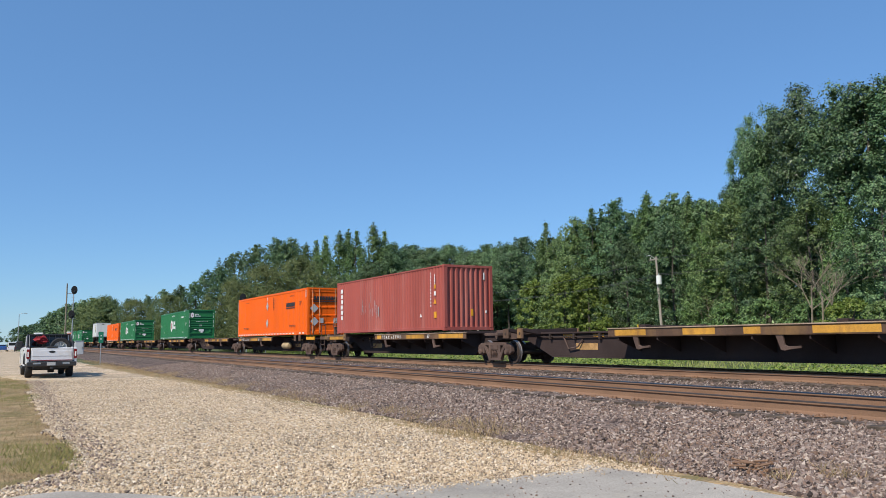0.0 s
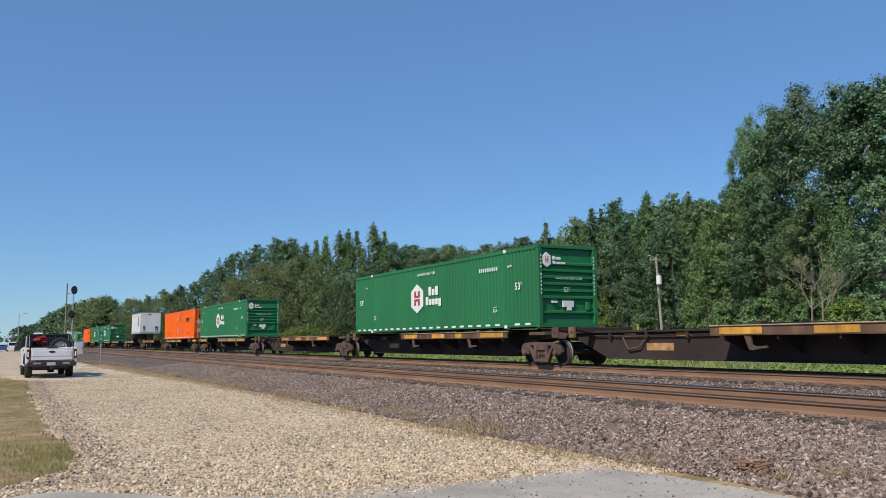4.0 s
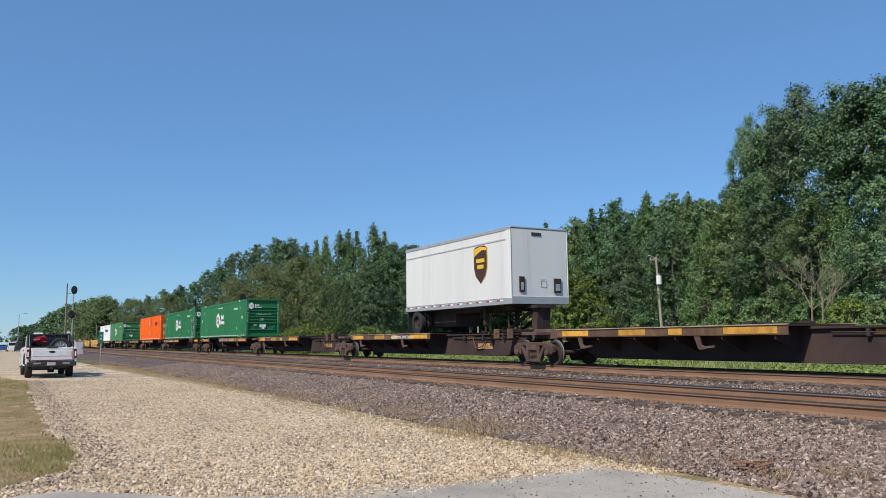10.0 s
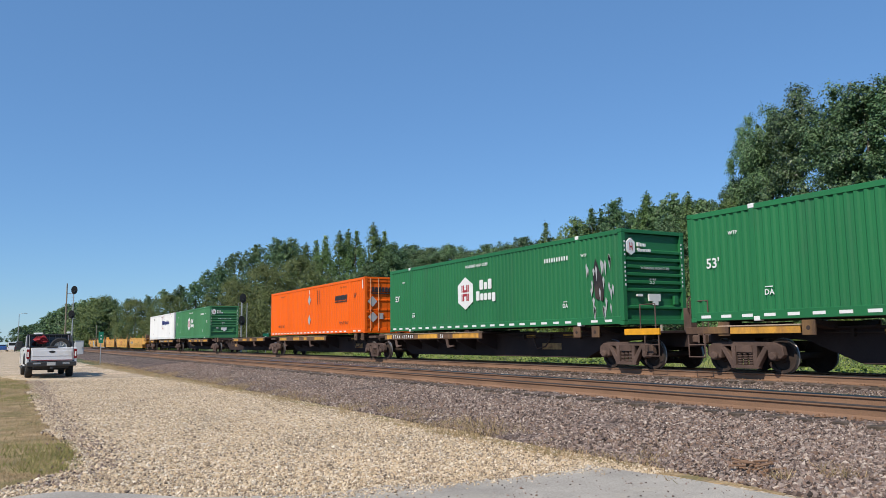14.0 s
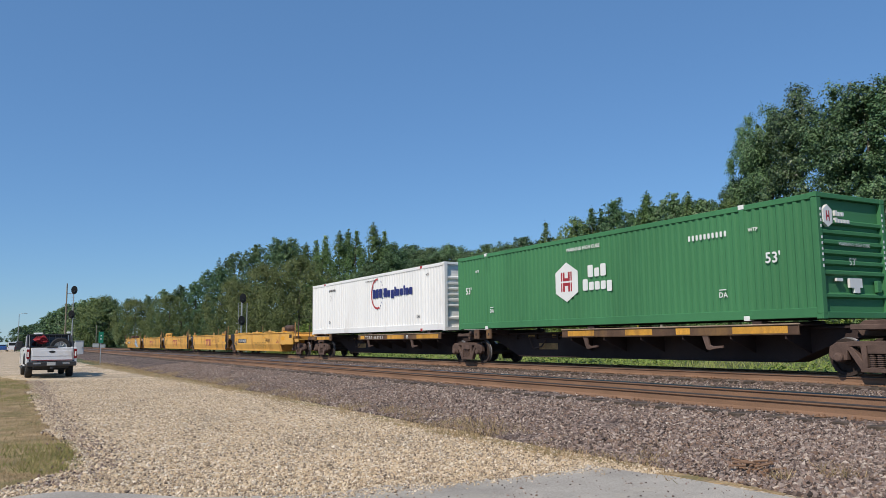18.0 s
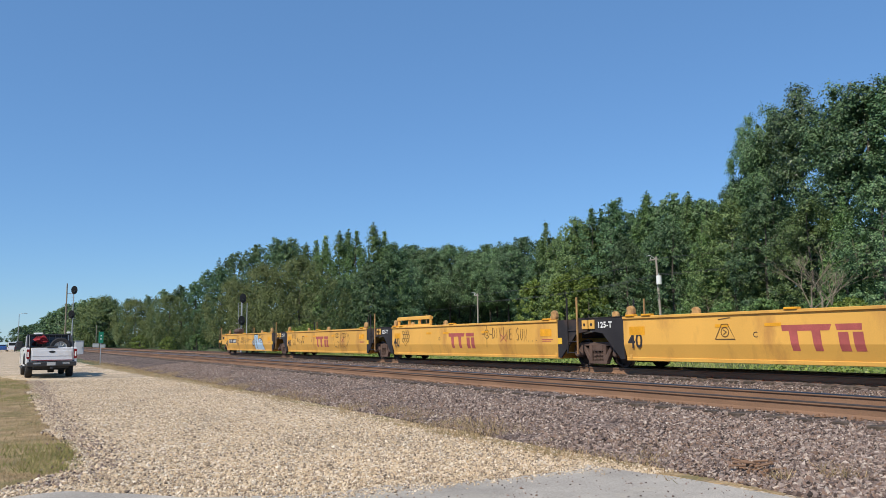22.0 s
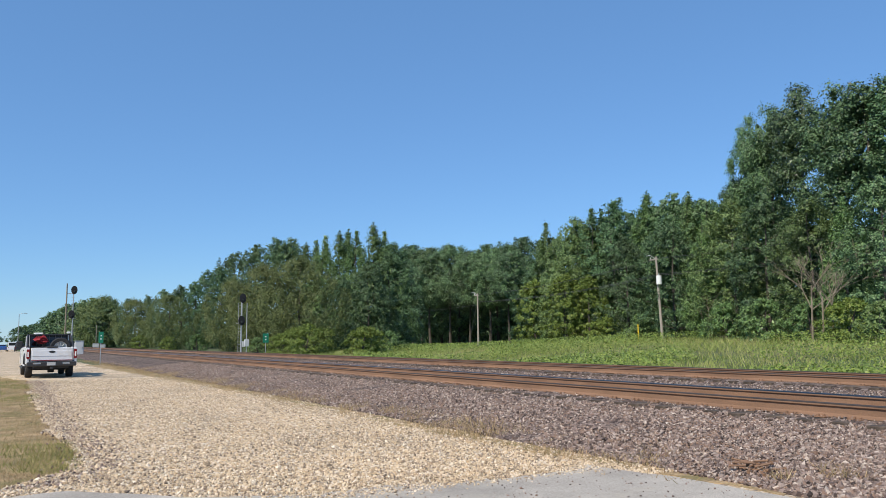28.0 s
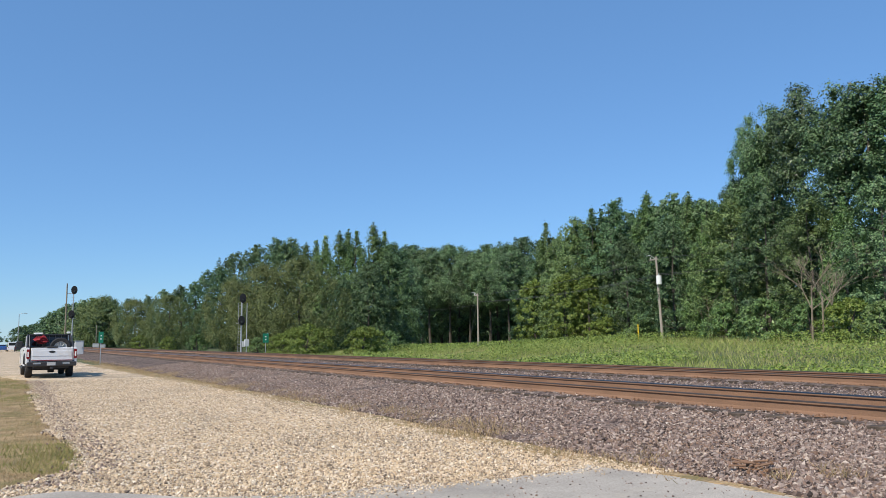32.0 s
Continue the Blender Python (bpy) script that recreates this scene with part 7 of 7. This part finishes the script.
def far_vehicle(name, at, mat, label, tall):
    v = thing(name, label, "car", at)
    part("body", Geo().prism([(0, 0.35), (0, 0.95), (-0.5, 1.0), (-3.8, 1.0), (-4.6, 0.8), (-4.6, 0.35)], -0.9, 0.9), mat, v, bevel=0.06)
    c = part("cabin", Geo().prism([(-0.1 if tall > 1.6 else -0.7, 0.98), (-0.3 if tall > 1.6 else -1.2, tall), (-2.6, tall), (-3.5, 0.98)], -0.8, 0.8), mat, v, bevel=0.05)
    part("rear_window", Geo().box(-0.25 if tall > 1.6 else -0.95, -0.15 if tall > 1.6 else -0.85, -0.66, 0.66, 1.05, tall - 0.12), M_GLASS_DARK, c, "dark rear window")
    for x in (-0.9, -3.7):
        for y in (-0.8, 0.8):
            part("wheel", Geo().lathe([(0, -0.11), (0.3, -0.11), (0.34, -0.06), (0.34, 0.06), (0.3, 0.11), (0, 0.11)], (x, y, 0.34), "y", 16), M_RUBBER, v)
    for y in (-0.75, 0.75):
        part("tail_light", Geo().box(-0.03, 0.01, y - 0.09, y + 0.09, 0.70, 0.92), M_TAIL_RED, v)


far_vehicle("pickup", pose(-186, ray_y(25, -186), 0), M_CAR_WHITE, "white pickup parked far along the lot", 1.95)
far_vehicle("car", pose(-178, ray_y(38, -178), 0), M_DARK_CAR, "dark grey car parked far along the lot", 1.62)
far_vehicle("car", pose(-190, ray_y(7, -190), 0), M_BLUE_CAR, "blue car parked far along the lot", 1.45)


# ---- railway signals and cabinets ----
def signal_head(mast, x, y, z, s=1.0):
    n = 20
    pts = [(y + 0.36 * s * math.cos(2 * math.pi * k / n), z + 0.52 * s * math.sin(2 * math.pi * k / n)) for k in range(n)]
    h = part("signal_head", Geo().prism(pts, x + 0.0, x + 0.05, "x"), M_BLACK_MATT, mast, "black oval signal backboard", bevel=0.01)
    part("housing", Geo().rod((x - 0.28, y, z - 0.12), (x, y, z - 0.12), 0.18, n=14), M_BLACK_MATT, h)
    part("hood", Geo().lathe([(0.13, 0.0), (0.13, 0.22), (0.12, 0.22), (0.12, 0.0)], (x + 0.05, y, z - 0.14), "x", 14), M_BLACK_MATT, h)
    part("lens", Geo().rod((x + 0.05, y, z - 0.14), (x + 0.07, y, z - 0.14), 0.10, n=14), M_LENS, h, "unlit glass lens")


def signal(at, height, heads, label):
    s = thing("railway_signal", label, "railway signal", at)
    m = part("mast", Geo().rod((0, 0, 0.3), (0, 0, height), 0.075, 0.06, 12), M_GALV, s, "grey steel mast")
    for k, (z, y) in enumerate(heads):
        signal_head(s, 0.12, y, z)
        part("head_bracket", Geo().rod((0, 0, z - 0.1), (0.12, y, z - 0.1), 0.04, n=6), M_GALV, s)
    part("base", Geo().box(-0.3, 0.3, -0.3, 0.3, 0, 0.35), M_CABINET, s, bevel=0.03)
    g = Geo()
    for y in (-0.2, 0.2) if height < 7 else (0.0,):
        g.rod((-0.45, y, 0.2), (-0.45, y, height - 0.6), 0.02, n=5)
    for k in range(int((height - 1) / 0.35)):
        g.rod((-0.45, -0.2, 0.5 + 0.35 * k), (-0.45, 0.2, 0.5 + 0.35 * k), 0.014, n=5)
    part("ladder", g, M_GALV, s, "thin steel ladder")
    part("junction_box", Geo().box(-0.16, 0.16, 0.10, 0.42, 0.95, 1.55), M_CABINET, s, "pale grey junction box", bevel=0.02)
    part("platform", Geo().box(-0.7, -0.1, -0.35, 0.35, height * 0.55, height * 0.55 + 0.05), M_GALV, s)
    return s


signal(pose(-106.0, 7.0, 0.02), 8.3, [(8.05, 0.05), (5.05, -0.15)], "tall grey railway signal mast with two black oval heads")
signal(pose(-83.5, 21.9, -0.02), 6.3, [(6.15, 0.1), (3.75, 0.0)], "railway signal mast with two black heads before the trees")
m = thing("signal_mast", "slender grey cable mast with a pale junction box", "mast", pose(-82.4, 22.2, -0.02))
part("mast", Geo().rod((0, 0, 0), (0, 0, 5.6), 0.05, 0.04, 8), M_GALV, m)
part("junction_box", Geo().box(-0.2, 0.2, -0.22, 0.22, 1.0, 1.75), M_CABINET, m, "pale grey junction box", bevel=0.02)


def cabinet(at, w, h, label):
    c = thing("equipment_cabinet", label, "cabinet", at)
    b = part("body", Geo().box(-0.45, 0.45, -w / 2, w / 2, 0.12, h), M_CABINET, c, bevel=0.02)
    part("cap", Geo().box(-0.5, 0.5, -w / 2 - 0.05, w / 2 + 0.05, h, h + 0.07), M_GALV, c, bevel=0.02)
    part("door", Geo().box(0.44, 0.47, -w / 2 + 0.06, w / 2 - 0.06, 0.2, h - 0.08), M_CABINET, b, bevel=0.008)
    part("handle", Geo().box(0.46, 0.49, w / 2 - 0.2, w / 2 - 0.16, h * 0.45, h * 0.6), M_PLASTIC, b)
    part("plinth", Geo().box(-0.4, 0.4, -w / 2 + 0.05, w / 2 - 0.05, 0, 0.14), M_GALV, c)


cabinet(pose(-104.5, 7.75, 0.02), 0.95, 1.75, "grey trackside equipment cabinet by the signal")
cabinet(pose(round(ray_x(172, 22), 1), 22, -0.05), 1.6, 1.5, "pale trackside equipment cabinet before the trees")
cabinet(pose(round(ray_x(184, 22.5), 1), 22.5, -0.05), 1.3, 1.2, "small pale trackside equipment cabinet")


def sign(at, w, h, z, label):
    s = thing("mile_sign", label, "sign", at)
    part("post", Geo().box(-0.025, 0.025, -0.03, 0.03, -0.1, z + h * 0.8), M_GALV, s, "thin metal post")
    f = part("panel", Geo().box(0.026, 0.04, -w / 2, w / 2, z, z + h), M_SIGN_GREEN, s, "small green panel", bevel=0.004)
    part("writing_bar", Geo().box(0.04, 0.044, -w * 0.12, w * 0.12, z + h * 0.30, z + h * 0.40).box(0.04, 0.044, -w * 0.12, w * 0.12, z + h * 0.60, z + h * 0.70), M_INK_WHITE, f)


sign(pose(-61.2, 5.95, 0.0), 0.32, 0.80, 1.52, "small green mile sign on a thin post by the gravel")
sign(pose(-79.5, 23.4, -0.05), 0.62, 0.95, 1.40, "small green mile sign on a thin post before the shrubs")
p = thing("far_pole", "thin pale wooden pole beyond the tracks", "pole", pose(round(ray_x(172, 24), 1), 24, -0.05))
part("pole", Geo().rod((0, 0, 0), (0, 0, 7.2), 0.11, 0.08, 8), M_GREYWOOD, p)
p = thing("far_pole", "grey wooden pole with a short arm beside the signal", "pole", pose(-128, ray_y(117, -128), 0.0))
part("pole", Geo().rod((0, 0, 0), (0, 0, 10.4), 0.12, 0.09, 8), M_DEADWOOD, p)
part("arm", Geo().rod((0, 0, 8.9), (0, 1.1, 8.9), 0.05, n=6), M_GALV, p)
p = thing("light_pole", "tall slender street light far along the lot", "street lamp", pose(-300, 3.4, 0))
part("pole", Geo().rod((0, 0, 0), (0, 0, 11.6), 0.14, 0.09, 8), M_GALV, p)
part("arm", Geo().tube([(0, 0, 11.5), (0, 0.8, 11.9), (0, 1.6, 11.9)], 0.06), M_GALV, p)
part("lamp_head", Geo().box(-0.2, 0.2, 1.5, 2.5, 11.8, 12.0), M_GALV, p, bevel=0.04)


# ---- power line along the wood's edge ----
def power_pole(x, y, h, label, transformer, lean=0.0):
    z = ground_height(x, y)
    p = thing("utility_pole", label, "utility pole", pose(x, y, z - 0.1))
    part("pole", Geo().rod((0, 0, 0), (-lean, 0, h - z + 0.1), 0.15, 0.10, 10), M_GREYWOOD, p, "weathered grey wooden pole")
    top = h - z + 0.1
    part("crossarm", Geo().box(-lean - 0.9, -lean + 0.25, -0.06, 0.06, top - 0.35, top - 0.22), M_GREYWOOD, p)
    part("lamp_arm", Geo().tube([(-lean, 0, top - 0.3), (-lean - 0.5, -0.3, top + 0.15), (-lean - 0.9, -0.5, top + 0.1)], 0.03), M_GALV, p)
    for k in (-0.8, 0.0):
        part("insulator", Geo().rod((-lean + k, 0, top - 0.22), (-lean + k, 0, top - 0.02), 0.05, n=8), M_CABINET, p)
    if transformer:
        t = part("transformer", Geo().rod((-lean * 0.8 + 0.3, -0.1, top - 2.9), (-lean * 0.8 + 0.3, -0.1, top - 2.0), 0.27, n=16), M_INK_WHITE, p, "pale grey transformer can")
        part("bushing", Geo().rod((-lean * 0.8 + 0.3, -0.1, top - 2.0), (-lean * 0.8 + 0.3, -0.1, top - 1.8), 0.05, n=8), M_GALV, t)
    return p


power_pole(-58.2, 58, 9.7, "leaning grey wooden utility pole with a pale transformer", True, 0.45)
power_pole(-93.6, 58, 7.9, "grey wooden utility pole with a guy wire", False)
power_pole(-8.0, 58, 10.4, "grey wooden utility pole by the tall trees", False)


def wire(a, b, sag, label="slack overhead wire between the poles"):
    a, b = Vector(a), Vector(b)
    pts = [a.lerp(b, k / 12) - Vector((0, 0, sag * 4 * (k / 12) * (1 - k / 12))) for k in range(13)]
    tagged(part("overhead_wire", Geo().tube(pts, 0.018, 5), M_WIRE), label, "wire", "overhead wires")


for dz, dx in ((0.0, 0), (-1.6, 0), (-1.75, 0.1)):
    wire((-58.6 + dx, 58, 9.5 + dz), (-8, 58, 10.2 + dz), 0.5)
    wire((-93.6, 58, 7.7 + dz * 0.6), (-58.7, 58, 9.4 + dz), 0.5)
wire((-93.6, 58, 6.3), (-128, 60, 6.4), 0.3)
wire((-93.6, 58, 6.9), (-95.6, 57.5, 0.2), 0.0, "taut guy wire from pole to ground")
s = thing("marker_post", "small yellow marker post in the tall grass", "marker post", pose(-60.6, 57, ground_height(-60.6, 57)))
part("post", Geo().rod((0, 0, 0), (0, 0, 1.9), 0.06, n=8), M_STAKE, s)
part("cap", Geo().rod((0, 0, 1.9), (0, 0, 2.0), 0.07, 0.04, 8), M_STAKE, s)


def dead_tree(x, y, h, seed):
    r, g = random.Random(seed), Geo()

    def grow(p, d, length, rad, level):
        q = p + d * length
        g.rod(p, q, rad, rad * 0.65, 5)
        if level:
            for k in range(3 if level > 1 else 2):
                e = (d + Vector((r.uniform(-0.7, 0.7), r.uniform(-0.7, 0.7), r.uniform(-0.35, 0.45)))).normalized()
                grow(p.lerp(q, r.uniform(0.55, 1.0)), e, length * r.uniform(0.5, 0.75), rad * 0.55, level - 1)

    grow(Vector((0, 0, 0)), Vector((0.04, 0, 1)).normalized(), h * 0.45, 0.075, 5)
    t = thing("dead_tree", "bare grey dead tree tangled in the wood's edge", "tree", pose(x, y, ground_height(x, y) - 0.1))
    part("trunk", g, M_DEADWOOD, t)


for px, y, h, seed in ((1432, 50.5, 9.6, 2), (1450, 50, 7.6, 6), (1468, 50.5, 6.6, 8), (1250, 58.5, 5.0, 4)):
    dead_tree(round(ray_x(px, y), 1), y, h, seed)

# rusty scrap at the edge of the ballast
r = random.Random(12)
heap = thing("scrap_heap", "small heap of rusty discarded rail spikes", "scrap", pose(-5.75, 6.95, 0.08))
spike = Geo().rod((0, 0, 0), (0.15, 0, 0), 0.011, n=6).rod((0.15, 0, 0), (0.165, 0, 0), 0.022, n=6).mesh("spike", M_RUST_RAIL)
for k in range(22):
    part("spike", spike, None, heap, at=pose(r.gauss(0, 0.12), r.gauss(0, 0.09), r.uniform(0.0, 0.10), 0, r.uniform(-8, 12), r.uniform(0, 360)))


# ---- ties and their fastenings, last of the pieces ----
def make_ties():
    tie = Geo().box(-0.115, 0.115, -1.30, 1.30, -0.18, 0.0).mesh("tie", M_TIE, bevel=0.012)
    r = random.Random(17)
    for track in (near_track, far_track):
        far, plate = Geo(), Geo()
        for k in range(620):
            x = 4 - 0.52 * k + r.uniform(-0.03, 0.03)
            top = RAIL_TOP - 0.19 - r.uniform(0, 0.01)
            if k < 150:
                part("tie", tie, None, track, at=pose(x, r.uniform(-0.05, 0.05), top, 0, 0, r.uniform(-1.2, 1.2)))
                for y in (-0.755, 0.755):
                    plate.box(x - 0.10, x + 0.10, y - 0.18, y + 0.18, RAIL_TOP - 0.192, RAIL_TOP - 0.180)
                    for dx, dy in ((-0.05, -0.10), (0.05, 0.10), (0.05, -0.10), (-0.05, 0.10), (0.0, -0.15)):
                        plate.box(x + dx - 0.014, x + dx + 0.014, y + dy - 0.014, y + dy + 0.014, RAIL_TOP - 0.182, RAIL_TOP - 0.163 + r.uniform(0, 0.012))
            else:
                far.box(x - 0.115, x + 0.115, -1.3, 1.3, top - 0.15, top)
        tagged(part("far_ties", far, M_TIE, track), kind="stuff")
        tagged(part("tie_plates", plate, M_RUST_RAIL, track, "rusty tie plates and spikes"), kind="stuff")


make_ties()


# ---- what moves: the train at a nearly even speed, its wheels rolling ----
# Seconds, and metres by which the train is ahead of an even run.
AHEAD = [(0, 2.45), (1, 2.1), (2, 1.3), (3, 0.4), (3.5, 0.55), (4.5, 1.1), (5.5, 1.6), (6, 1.7), (7, 1.15), (7.5, 0.5), (8, 0.25), (8.5, 0.45), (9, 0.2), (9.5, -0.35), (10, -0.6), (10.5, -0.75), (11, -0.4), (11.5, -0.4), (12, -0.8), (13, -1.15),
         (14, -1.05), (15.2, -0.9), (16.5, -0.9), (17.5, -1.35), (18, -1.45), (19, -1.7), (20, -1.97), (20.7, -1.9), (21, -1.55), (21.5, -1.8), (22.3, -1.99), (23, -2.05), (23.5, -1.45), (24, -1.65), (25, -1.4), (28, -1.45), (32, -1.45)]


def motions():
    for ob, s, z in TRAIN:
        walk(ob, [(t, pose(s + SPEED * t + d, TRACK_FAR, RAIL_TOP + z)) for t, d in AHEAD])
    turn = math.degrees(SPEED / 0.42)
    for ws, x in WHEELSETS:
        # each wheel rolls until its car is far past the camera
        start = dict((ob.name, s) for ob, s, z in TRAIN)[ws.parent.parent.name] + ws.parent.matrix_basis.translation.x
        last = min(32 * FPS, int((40 - start) / SPEED * FPS))
        rows = [(i / FPS, pose(x, 0, 0.42, 0, turn * i / FPS, 0)) for i in range(last + 1)]
        walk(ws, rows + ([(32.0, rows[-1][1])] if last < 32 * FPS else []))


motions()
